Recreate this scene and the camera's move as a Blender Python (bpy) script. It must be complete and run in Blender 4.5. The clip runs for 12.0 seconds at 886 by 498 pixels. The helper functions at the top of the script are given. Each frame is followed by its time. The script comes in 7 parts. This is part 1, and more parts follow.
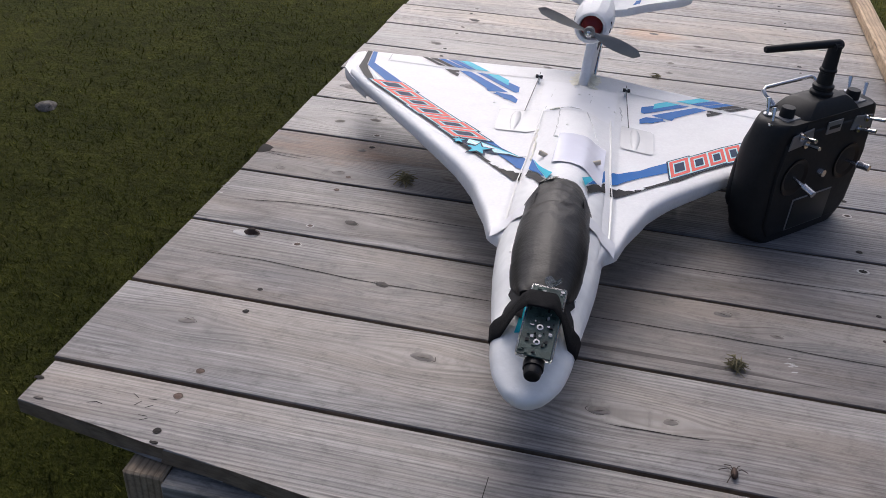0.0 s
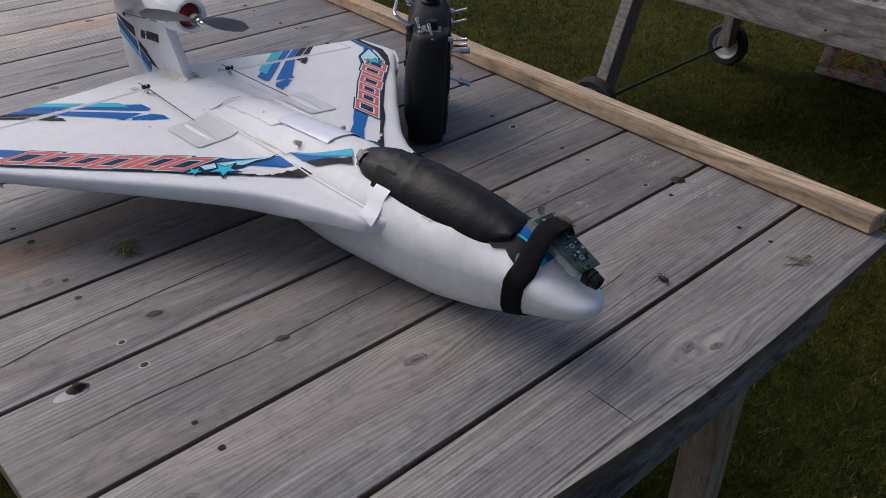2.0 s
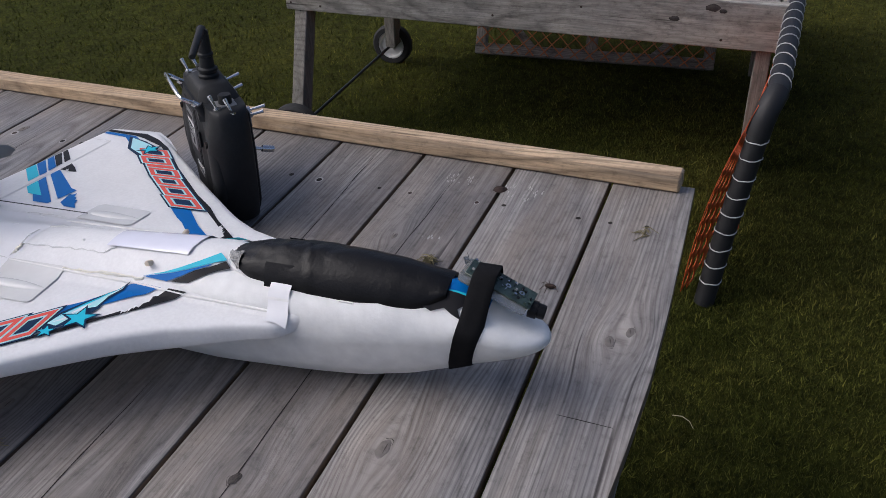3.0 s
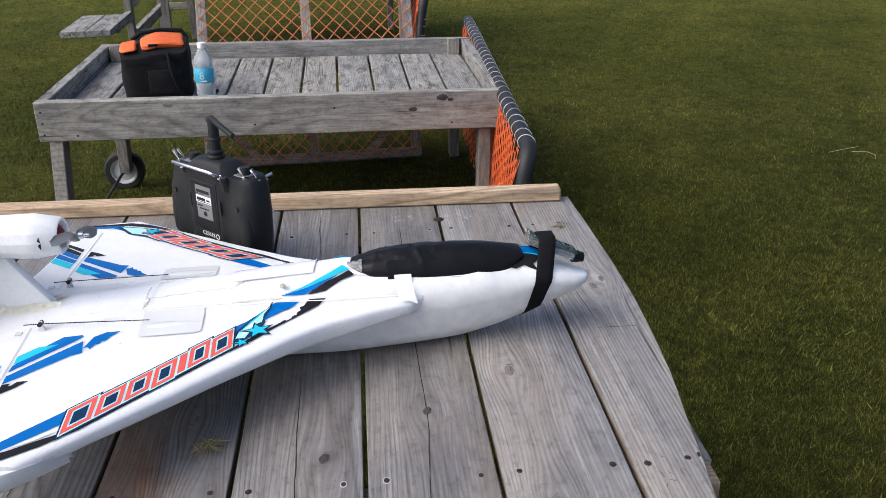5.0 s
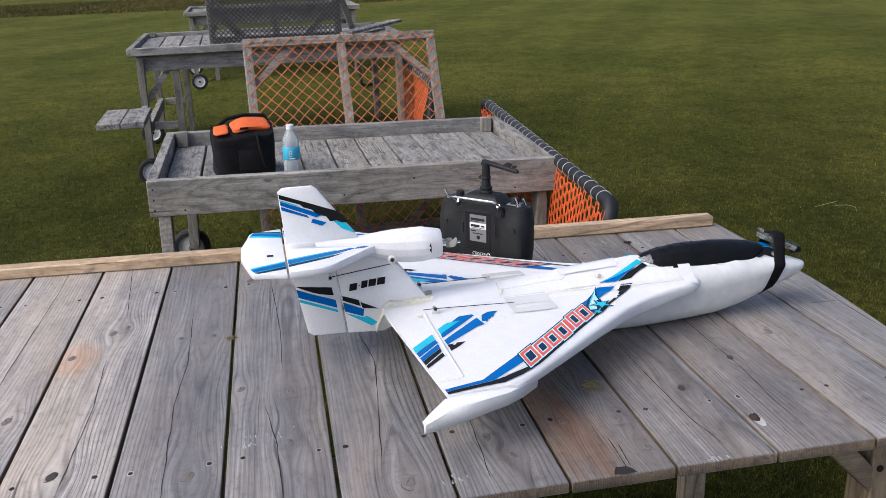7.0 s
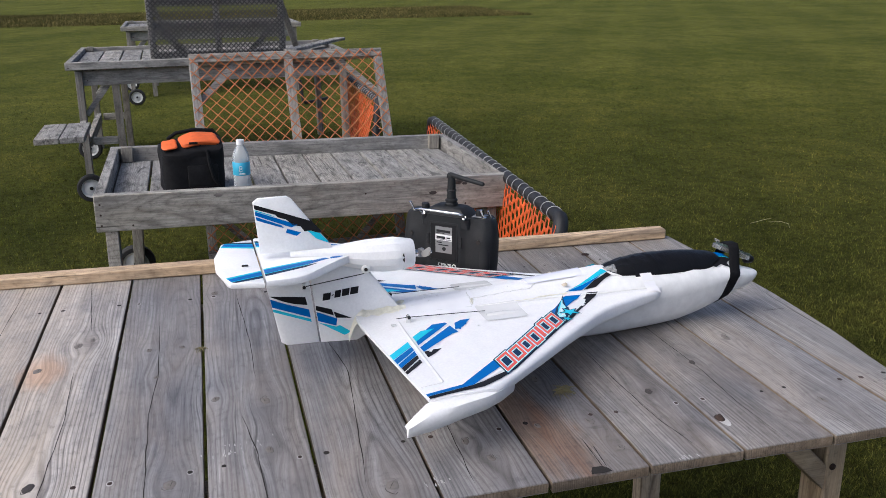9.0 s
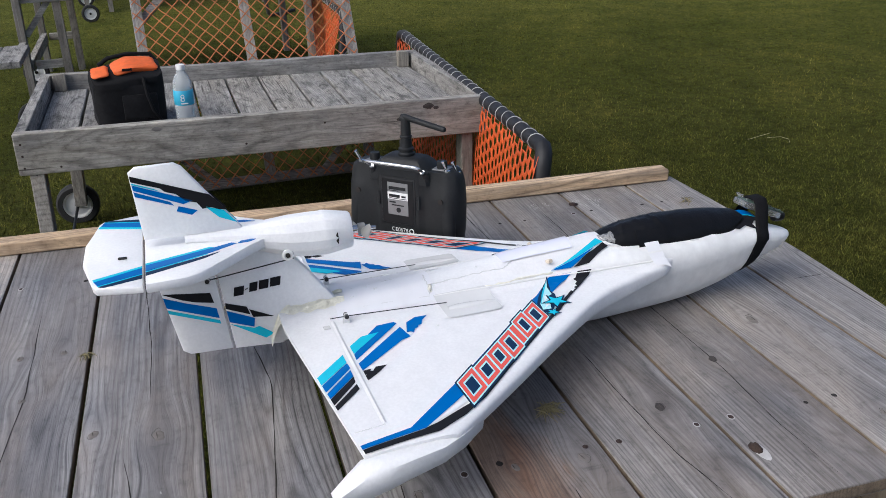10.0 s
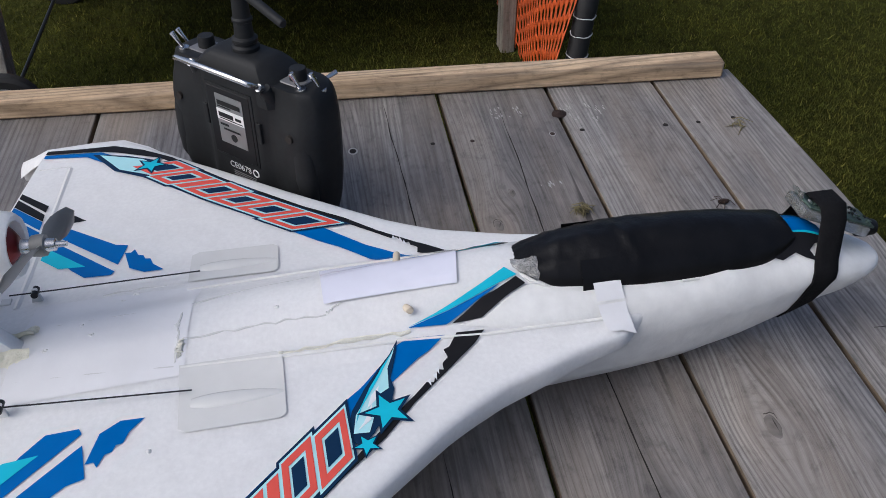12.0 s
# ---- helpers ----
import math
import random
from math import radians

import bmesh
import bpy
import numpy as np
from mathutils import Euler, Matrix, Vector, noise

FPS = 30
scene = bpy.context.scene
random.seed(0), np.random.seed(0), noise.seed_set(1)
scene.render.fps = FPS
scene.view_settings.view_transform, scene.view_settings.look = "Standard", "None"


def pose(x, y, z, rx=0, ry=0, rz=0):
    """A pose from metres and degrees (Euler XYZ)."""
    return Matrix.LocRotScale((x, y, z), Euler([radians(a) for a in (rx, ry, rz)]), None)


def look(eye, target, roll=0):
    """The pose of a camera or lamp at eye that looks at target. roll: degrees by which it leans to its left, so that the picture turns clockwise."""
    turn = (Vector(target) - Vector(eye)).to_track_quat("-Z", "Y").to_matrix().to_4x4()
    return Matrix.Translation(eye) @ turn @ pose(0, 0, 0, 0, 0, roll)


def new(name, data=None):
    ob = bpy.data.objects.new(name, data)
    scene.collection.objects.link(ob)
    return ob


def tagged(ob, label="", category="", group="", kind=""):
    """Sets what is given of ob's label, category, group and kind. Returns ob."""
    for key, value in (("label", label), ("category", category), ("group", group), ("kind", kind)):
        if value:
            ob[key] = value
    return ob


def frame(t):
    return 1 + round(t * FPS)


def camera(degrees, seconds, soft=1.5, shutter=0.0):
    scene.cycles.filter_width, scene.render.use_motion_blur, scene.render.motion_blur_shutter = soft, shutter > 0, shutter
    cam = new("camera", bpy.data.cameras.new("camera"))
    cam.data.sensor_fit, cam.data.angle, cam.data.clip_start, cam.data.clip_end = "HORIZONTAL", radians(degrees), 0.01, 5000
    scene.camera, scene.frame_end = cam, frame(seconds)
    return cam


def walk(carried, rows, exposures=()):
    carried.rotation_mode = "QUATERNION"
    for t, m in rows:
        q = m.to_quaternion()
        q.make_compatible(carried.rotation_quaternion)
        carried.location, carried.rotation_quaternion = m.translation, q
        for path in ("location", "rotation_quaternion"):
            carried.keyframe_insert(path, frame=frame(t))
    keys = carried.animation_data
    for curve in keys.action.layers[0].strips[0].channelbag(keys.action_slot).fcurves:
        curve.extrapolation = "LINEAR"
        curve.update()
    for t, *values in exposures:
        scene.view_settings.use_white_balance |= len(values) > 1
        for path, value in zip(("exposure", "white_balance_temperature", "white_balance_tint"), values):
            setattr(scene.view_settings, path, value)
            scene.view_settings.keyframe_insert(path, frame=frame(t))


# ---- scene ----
cam = camera(54.1, 12.0, soft=0.5)
PATH = [
    (0, (0.487, -0.559, 1.269), (0.151, 1.114, 0.224), 3.1),
    (0.5, (0.362, -0.525, 1.247), (0.345, 1.149, 0.152), 3.5),
    (1, (0.229, -0.48, 1.264), (0.601, 1.149, 0.164), 4.2),
    (1.5, (0.001, -0.454, 1.265), (0.846, 1.003, 0.187), 1.2),
    (2, (-0.086, -0.384, 1.269), (1.079, 0.834, 0.191), 1.3),
    (2.5, (-0.106, -0.302, 1.293), (1.269, 0.681, 0.225), -1.3),
    (3, (-0.172, -0.172, 1.302), (1.404, 0.453, 0.242), -2.7),
    (3.2, (-0.217, -0.11, 1.303), (1.393, 0.401, 0.233), -4.7),
    (4.8, (-0.565, 0.185, 1.334), (1.24, 0.103, 0.476), -0.5),
    (5, (-0.589, 0.262, 1.337), (1.22, 0.103, 0.498), -1.3),
    (5.5, (-0.665, 0.483, 1.351), (1.147, 0.294, 0.525), -3.7),
    (6, (-0.77, 0.604, 1.339), (1.077, 0.461, 0.583), -1.8),
    (6.5, (-0.869, 0.747, 1.361), (0.969, 0.524, 0.605), -1.2),
    (6.7, (-0.877, 0.827, 1.362), (0.975, 0.526, 0.671), -2.0),
    (8.3, (-0.904, 0.962, 1.363), (0.95, 0.53, 0.75), -1.2),
    (8.5, (-0.904, 0.963, 1.361), (0.944, 0.502, 0.752), -0.8),
    (9, (-0.9, 0.953, 1.358), (0.938, 0.457, 0.745), -0.6),
    (9.5, (-0.795, 0.941, 1.344), (0.992, 0.382, 0.642), -1.6),
    (10, (-0.576, 0.814, 1.328), (1.184, 0.308, 0.523), -1.8),
    (10.5, (-0.37, 0.741, 1.324), (1.306, 0.263, 0.343), -0.9),
    (11, (-0.191, 0.714, 1.313), (1.35, 0.064, 0.217), -0.7),
    (11.5, (-0.112, 0.584, 1.29), (1.436, 0.095, 0.122), -1.2),
    (12, (-0.066, 0.423, 1.28), (1.473, 0.2, 0.022), -0.8),
]
walk(cam, [(t, look(eye, target, roll)) for t, eye, target, roll in PATH],
     exposures=[(0, 0.14, 6100, 12), (0.5, -0.08, 6050, 12), (1.0, -0.21, 6050, 12), (1.5, -0.31, 6050, 12), (2.5, -0.26, 5950, 11), (3.0, -0.03, 5950, 11), (4.8, 0.63, 5960, 8), (5.5, 0.73, 5930, 8), (6.5, 0.54, 5930, 9), (8.5, 0.48, 5930, 9), (9.5, 0.42, 5930, 8), (10.5, 0.31, 5780, 6), (11.5, 0.15, 5830, 8), (12, -0.05, 5880, 8)])

# ---- world, sun, exposure ----
world = bpy.data.worlds.new("sky")
scene.world = world
world.use_nodes = True
wn = world.node_tree
sky = wn.nodes.new("ShaderNodeTexSky")
sky.sky_type = 'NISHITA'
sky.sun_disc = False
sky.sun_elevation = radians(46)
sky.sun_rotation = radians(-17.6)
sky.air_density, sky.dust_density, sky.ozone_density = 0.55, 5.0, 0.4
bg = wn.nodes["Background"]
bg.inputs["Strength"].default_value = 0.15
wn.links.new(sky.outputs[0], bg.inputs["Color"])
sun = new("sun", bpy.data.lights.new("sun", 'SUN'))
sun.data.energy, sun.data.angle, sun.data.color = 0.7, radians(46), (1.0, 0.985, 0.965)
sun.matrix_world = look((-1.3, 4.1, 4.45), (0, 0, 0))

TOP = 0.73      # height of the table top over the grass


# ---- helpers for materials ----
def material(name, rough=0.6, metal=0.0):
    m = bpy.data.materials.new(name)
    m.use_nodes = True
    nt = m.node_tree
    p = nt.nodes["Principled BSDF"]
    p.inputs["Roughness"].default_value = rough
    p.inputs["Metallic"].default_value = metal
    return m, nt, p


def coords(nt, scale=(1, 1, 1), shuffle=True, kind="Object", source=None):
    tc = nt.nodes.new("ShaderNodeTexCoord")
    mp = nt.nodes.new("ShaderNodeMapping")
    mp.inputs["Scale"].default_value = scale
    src = source or tc.outputs[kind]
    if shuffle:
        info = nt.nodes.new("ShaderNodeObjectInfo")
        add = nt.nodes.new("ShaderNodeVectorMath")
        add.operation = 'MULTIPLY_ADD'
        comb = nt.nodes.new("ShaderNodeCombineXYZ")
        for k in range(3):
            nt.links.new(info.outputs["Random"], comb.inputs[k])
        nt.links.new(comb.outputs[0], add.inputs[0])
        add.inputs[1].default_value = (7.3, 3.1, 5.7)
        nt.links.new(src, add.inputs[2])
        src = add.outputs[0]
    nt.links.new(src, mp.inputs["Vector"])
    return mp.outputs[0]


def noise_tex(nt, vec, scale, detail=4.0, rough=0.55, distort=0.0):
    n = nt.nodes.new("ShaderNodeTexNoise")
    n.inputs["Scale"].default_value = scale
    n.inputs["Detail"].default_value = detail
    n.inputs["Roughness"].default_value = rough
    n.inputs["Distortion"].default_value = distort
    nt.links.new(vec, n.inputs["Vector"])
    return n.outputs["Fac"]


def ramp(nt, fac, stops):
    r = nt.nodes.new("ShaderNodeValToRGB")
    while len(r.color_ramp.elements) < len(stops):
        r.color_ramp.elements.new(0.5)
    for e, (pos, col) in zip(r.color_ramp.elements, stops):
        e.position = pos
        e.color = (*col, 1) if len(col) == 3 else col
    nt.links.new(fac, r.inputs[0])
    return r.outputs[0]


def mix(nt, fac, a, b, blend='MIX'):
    m = nt.nodes.new("ShaderNodeMix")
    m.data_type, m.blend_type = 'RGBA', blend
    for sock, v in ((m.inputs[0], fac), (m.inputs[6], a), (m.inputs[7], b)):
        if isinstance(v, (int, float)):
            sock.default_value = v
        elif isinstance(v, tuple):
            sock.default_value = (*v, 1)
        else:
            nt.links.new(v, sock)
    return m.outputs[2]


def bump(nt, p, height, strength=0.3, dist=0.002):
    b = nt.nodes.new("ShaderNodeBump")
    b.inputs["Strength"].default_value = strength
    b.inputs["Distance"].default_value = dist
    nt.links.new(height, b.inputs["Height"])
    nt.links.new(b.outputs[0], p.inputs["Normal"])


def plain(name, col, rough=0.5, metal=0.0, vary=0.12, scale=30.0, relief=0.1, dist=0.001):
    """A surface of one colour with fine grain and faint broad stains."""
    m, nt, p = material(name, rough, metal)
    v = coords(nt)
    dark = tuple(c * (1 - vary) for c in col)
    light = tuple(min(1, c * (1 + vary * 0.6)) for c in col)
    a = ramp(nt, noise_tex(nt, v, scale, 5), [(0.3, dark), (0.7, light)])
    b = ramp(nt, noise_tex(nt, v, scale * 0.15, 3), [(0.35, tuple(1 - vary * 0.8 for _ in range(3))), (0.65, (1, 1, 1))])
    nt.links.new(mix(nt, 1.0, a, b, 'MULTIPLY'), p.inputs["Base Color"])
    rr = nt.nodes.new("ShaderNodeMapRange")
    rr.inputs[3].default_value, rr.inputs[4].default_value = max(0.02, rough - 0.08), min(1, rough + 0.1)
    nt.links.new(noise_tex(nt, v, scale * 0.5, 3), rr.inputs[0])
    nt.links.new(rr.outputs[0], p.inputs["Roughness"])
    if relief:
        bump(nt, p, noise_tex(nt, v, scale * 4, 4), relief, dist)
    return m


def mix3(a, b):
    return tuple((x + y) / 2 for x, y in zip(a, b))


def wood(name, dark, mid, light, warm, warmth=0.35, rough=0.75, axis=0, knots=(), ring=0.0062, board=0.1425, figure=0.85, tints=((0.84, 0.84, 0.85), (1.0, 1.0, 1.0), (1.1, 1.07, 1.02)), stains=0.0, sheen=0.35, spots=(), reed=0.0):
    """Sawn timber with its grain along one axis: growth rings that wander and bend round the knots, broad stains, fine checks."""
    m, nt, p = material(name, rough)
    src = None
    if knots:
        tc = nt.nodes.new("ShaderNodeTexCoord")
        src = tc.outputs["Object"]
        for kx, ky, kr in knots:
            d = nt.nodes.new("ShaderNodeVectorMath")
            d.operation = 'SUBTRACT'
            nt.links.new(tc.outputs["Object"], d.inputs[0])
            d.inputs[1].default_value = (kx, ky, 0)
            q = nt.nodes.new("ShaderNodeVectorMath")
            q.operation = 'MULTIPLY'
            nt.links.new(d.outputs[0], q.inputs[0])
            q.inputs[1].default_value = (1 / (kr * 4.2), 1 / (kr * 1.9), 0)
            dot = nt.nodes.new("ShaderNodeVectorMath")
            dot.operation = 'DOT_PRODUCT'
            nt.links.new(q.outputs[0], dot.inputs[0])
            nt.links.new(q.outputs[0], dot.inputs[1])
            neg = nt.nodes.new("ShaderNodeMath")
            neg.operation = 'MULTIPLY'
            neg.inputs[1].default_value = -1
            nt.links.new(dot.outputs["Value"], neg.inputs[0])
            ex = nt.nodes.new("ShaderNodeMath")
            ex.operation = 'EXPONENT'
            nt.links.new(neg.outputs[0], ex.inputs[0])
            side = nt.nodes.new("ShaderNodeVectorMath")
            side.operation = 'MULTIPLY'
            nt.links.new(d.outputs[0], side.inputs[0])
            side.inputs[1].default_value = (0, -0.85, 0)
            sc_ = nt.nodes.new("ShaderNodeVectorMath")
            sc_.operation = 'SCALE'
            nt.links.new(side.outputs[0], sc_.inputs[0])
            nt.links.new(ex.outputs[0], sc_.inputs["Scale"])
            add = nt.nodes.new("ShaderNodeVectorMath")
            nt.links.new(src, add.inputs[0])
            nt.links.new(sc_.outputs[0], add.inputs[1])
            src = add.outputs[0]

    def vec(lengthwise, across, shuffle=True):
        sc = [across] * 3
        sc[axis] = lengthwise
        return coords(nt, tuple(sc), shuffle, source=src)

    # growth rings: cylinders about a wandering heart that lies under the board
    def calc(op, a, b=None, c=None):
        n = nt.nodes.new("ShaderNodeMath")
        n.operation = op
        for k, v in enumerate((a, b, c)):
            if isinstance(v, (int, float)):
                n.inputs[k].default_value = v
            elif v is not None:
                nt.links.new(v, n.inputs[k])
        return n.outputs[0]

    base = nt.nodes.new("ShaderNodeSeparateXYZ")
    nt.links.new(src or nt.nodes.new("ShaderNodeTexCoord").outputs["Object"], base.inputs[0])
    info = nt.nodes.new("ShaderNodeObjectInfo")
    rnd = info.outputs["Random"]
    along, across = (base.outputs[0], base.outputs[1]) if axis == 0 else (base.outputs[1], base.outputs[0]) if axis == 1 else (base.outputs[2], base.outputs[0])
    side = calc('SUBTRACT', calc('PINGPONG', calc('ADD', across, calc('MULTIPLY', rnd, 0.05)), board), board * 0.5)
    sway = noise_tex(nt, vec(1.3, 5.0), 1.0, 2, 0.5)
    depth = calc('ADD', calc('MULTIPLY_ADD', calc('SUBTRACT', rnd, 0.5), 0.05, 0.030), calc('MULTIPLY', calc('SUBTRACT', sway, 0.5), 0.085))
    depth = calc('MULTIPLY_ADD', along, calc('MULTIPLY', calc('SUBTRACT', calc('FRACT', calc('MULTIPLY', rnd, 7.3)), 0.5), 0.05), depth)
    dist = calc('SQRT', calc('ADD', calc('MULTIPLY', side, side), calc('MULTIPLY', depth, depth)))
    small = noise_tex(nt, vec(6.0, 30.0), 1.0, 2, 0.5)
    rings = calc('FRACT', calc('ADD', calc('MULTIPLY', dist, 1.0 / ring), calc('MULTIPLY', small, 0.35)))
    tone = ramp(nt, rings, [(0.0, (0.28, 0.27, 0.27)), (0.09, (0.60, 0.59, 0.59)), (0.24, (1.08, 1.08, 1.08)), (0.55, (1.20, 1.20, 1.18)), (0.82, (0.90, 0.90, 0.90)), (1.0, (0.30, 0.29, 0.29))])
    gate = ramp(nt, noise_tex(nt, vec(1.0, 9.0), 1.0, 3, 0.5), [(0.32, (0.45, 0.45, 0.45)), (0.60, (1, 1, 1))])
    figured = calc('MULTIPLY', gate, figure)
    # straight weather-worn ribs of quarter-sawn boards
    if reed:
        wander = noise_tex(nt, vec(1.1, 7.0), 1.0, 3, 0.5)
        ribs = calc('FRACT', calc('ADD', calc('MULTIPLY', across, 1.0 / 0.0050), calc('MULTIPLY', wander, 5.0)))
        ribtone = ramp(nt, ribs, [(0.0, (0.52, 0.52, 0.53)), (0.14, (0.80, 0.80, 0.80)), (0.32, (1.16, 1.15, 1.14)), (0.62, (1.14, 1.13, 1.12)), (0.88, (0.82, 0.82, 0.82)), (1.0, (0.52, 0.52, 0.53))])
        ribgate = calc('MULTIPLY', ramp(nt, noise_tex(nt, vec(2.2, 16.0), 1.0, 3, 0.6), [(0.34, (0.15, 0.15, 0.15)), (0.56, (1, 1, 1))]), reed)
    soft = noise_tex(nt, vec(1.2, 22.0), 1.6, 6, 0.65, 1.2)
    c = ramp(nt, soft, [(0.26, mix3(dark, mid)), (0.48, mid), (0.74, light)])
    c = mix(nt, 1.0, c, mix(nt, figured, (1, 1, 1), tone), 'MULTIPLY')
    if reed:
        c = mix(nt, 1.0, c, mix(nt, ribgate, (1, 1, 1), ribtone), 'MULTIPLY')
    fine = noise_tex(nt, vec(9.0, 330.0), 1.0, 4, 0.7)
    c = mix(nt, 1.0, c, ramp(nt, fine, [(0.25, (0.56, 0.55, 0.54)), (0.5, (1.0, 1.0, 1.0)), (0.75, (1.32, 1.31, 1.29))]), 'MULTIPLY')
    stain = noise_tex(nt, vec(1.6, 6.0), 1.3, 4, 0.6, 0.5)
    sm = ramp(nt, stain, [(0.42, (0, 0, 0)), (0.68, (1, 1, 1))])
    mm = nt.nodes.new("ShaderNodeMath")
    mm.operation = 'MULTIPLY'
    mm.inputs[1].default_value = warmth
    nt.links.new(sm, mm.inputs[0])
    c = mix(nt, mm.outputs[0], c, warm)
    blotch = noise_tex(nt, vec(7.0, 12.0), 1.0, 5, 0.65)
    c = mix(nt, 1.0, c, ramp(nt, blotch, [(0.3, (0.72, 0.73, 0.76)), (0.55, (1.0, 1.0, 1.0)), (0.8, (1.12, 1.1, 1.06))]), 'MULTIPLY')
    c = mix(nt, 1.0, c, ramp(nt, rnd, list(zip((0.0, 0.5, 1.0), tints))), 'MULTIPLY')
    # speckled dirt and mildew
    dirt = noise_tex(nt, vec(60.0, 90.0), 1.0, 4, 0.7)
    c = mix(nt, 1.0, c, ramp(nt, dirt, [(0.30, (0.70, 0.70, 0.70)), (0.46, (1, 1, 1)), (0.72, (1.10, 1.10, 1.10))]), 'MULTIPLY')
    for sx, sy, rx, ry in spots:
        # brown water stain with ragged edges
        tc = nt.nodes.new("ShaderNodeTexCoord")
        d = nt.nodes.new("ShaderNodeVectorMath")
        d.operation = 'SUBTRACT'
        nt.links.new(tc.outputs["Object"], d.inputs[0])
        d.inputs[1].default_value = (sx, sy, 0)
        q = nt.nodes.new("ShaderNodeVectorMath")
        q.operation = 'MULTIPLY'
        nt.links.new(d.outputs[0], q.inputs[0])
        q.inputs[1].default_value = (1 / rx, 1 / ry, 0)
        ln = nt.nodes.new("ShaderNodeVectorMath")
        ln.operation = 'LENGTH'
        nt.links.new(q.outputs[0], ln.inputs[0])
        rag = nt.nodes.new("ShaderNodeMath")
        rag.operation = 'MULTIPLY'
        nt.links.new(ln.outputs["Value"], rag.inputs[0])
        nt.links.new(noise_tex(nt, vec(9.0, 40.0), 1.0, 5, 0.7), rag.inputs[1])
        c = mix(nt, ramp(nt, rag.outputs[0], [(0.0, (0.75, 0.75, 0.75)), (0.45, (0.70, 0.70, 0.70)), (0.70, (0.35, 0.35, 0.35)), (0.95, (0, 0, 0))]), c, mix(nt, 1.0, c, (1.06, 0.76, 0.55), 'MULTIPLY'))
    if stains:
        mould = noise_tex(nt, vec(8.0, 26.0), 1.0, 7, 0.75, 0.8)
        c = mix(nt, stains, c, ramp(nt, mould, [(0.36, (0.14, 0.14, 0.14)), (0.45, (0.72, 0.72, 0.72)), (0.52, (1.12, 1.12, 1.12))]), 'MULTIPLY')
    ck = noise_tex(nt, vec(1.4, 70.0), 1.0, 2, 0.5, 0.3)
    c = mix(nt, 0.85, c, ramp(nt, ck, [(0.275, (0.22, 0.20, 0.19)), (0.31, (1, 1, 1))]), 'MULTIPLY')
    nt.links.new(c, p.inputs["Base Color"])
    hgt = nt.nodes.new("ShaderNodeMath")
    hgt.operation = 'MULTIPLY_ADD'
    nt.links.new(rings, hgt.inputs[0])
    hgt.inputs[1].default_value = 0.35
    nt.links.new(fine, hgt.inputs[2])
    bump(nt, p, hgt.outputs[0], 0.55, 0.0014)
    p.inputs["Specular IOR Level"].default_value = sheen
    return m


# ---- materials ----
# knots of the table top: x, y, size
KNOTS = [(0.266, 0.210, 0.012), (0.340, 0.099, 0.016), (0.093, 0.089, 0.012), (0.191, 0.330, 0.013), (0.516, 0.069, 0.015), (0.581, 0.070, 0.010),
         (0.630, 1.210, 0.016), (0.650, 1.188, 0.012), (0.541, 1.264, 0.014), (0.172, 1.218, 0.017), (0.130, 1.043, 0.018), (0.576, 1.088, 0.010),
         (0.574, 1.032, 0.010), (0.461, 1.071, 0.009), (0.356, 0.980, 0.013), (0.329, 0.906, 0.016), (0.182, 0.912, 0.013), (0.341, 1.316, 0.016),
         (0.049, 0.767, 0.021), (0.834, 0.972, 0.014), (0.127, 0.646, 0.013), (0.076, 0.625, 0.012), (0.281, 0.483, 0.014), (0.132, 0.457, 0.013),
         (0.052, 0.446, 0.010), (0.556, -0.066, 0.013), (0.578, -0.084, 0.011), (0.690, 0.236, 0.009), (0.635, 0.262, 0.012), (0.140, 0.534, 0.010)]
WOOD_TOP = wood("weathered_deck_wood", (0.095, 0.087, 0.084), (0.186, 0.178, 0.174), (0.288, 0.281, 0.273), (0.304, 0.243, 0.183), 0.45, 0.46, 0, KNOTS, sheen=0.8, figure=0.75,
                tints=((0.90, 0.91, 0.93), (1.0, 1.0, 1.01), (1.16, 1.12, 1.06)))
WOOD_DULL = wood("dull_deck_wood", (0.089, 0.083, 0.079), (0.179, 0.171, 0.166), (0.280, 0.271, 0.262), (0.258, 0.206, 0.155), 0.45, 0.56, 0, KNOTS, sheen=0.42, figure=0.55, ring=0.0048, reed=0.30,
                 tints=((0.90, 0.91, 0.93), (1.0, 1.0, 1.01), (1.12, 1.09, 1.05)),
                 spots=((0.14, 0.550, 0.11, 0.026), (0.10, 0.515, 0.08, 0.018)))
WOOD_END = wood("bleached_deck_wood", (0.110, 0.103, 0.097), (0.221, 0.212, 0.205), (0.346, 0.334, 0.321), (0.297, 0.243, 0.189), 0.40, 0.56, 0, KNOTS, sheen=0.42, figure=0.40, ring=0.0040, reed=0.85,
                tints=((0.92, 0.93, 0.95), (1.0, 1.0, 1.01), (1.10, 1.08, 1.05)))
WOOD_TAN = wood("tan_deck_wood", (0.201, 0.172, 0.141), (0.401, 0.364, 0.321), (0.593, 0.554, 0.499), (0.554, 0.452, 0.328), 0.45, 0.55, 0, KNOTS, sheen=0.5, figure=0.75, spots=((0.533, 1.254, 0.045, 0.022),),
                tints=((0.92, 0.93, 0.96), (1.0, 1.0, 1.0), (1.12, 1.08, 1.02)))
WOOD_FRAME = wood("stained_frame_wood", (0.22, 0.17, 0.11), (0.36, 0.28, 0.19), (0.46, 0.38, 0.27), (0.40, 0.28, 0.16), 0.4, 0.75, 1)
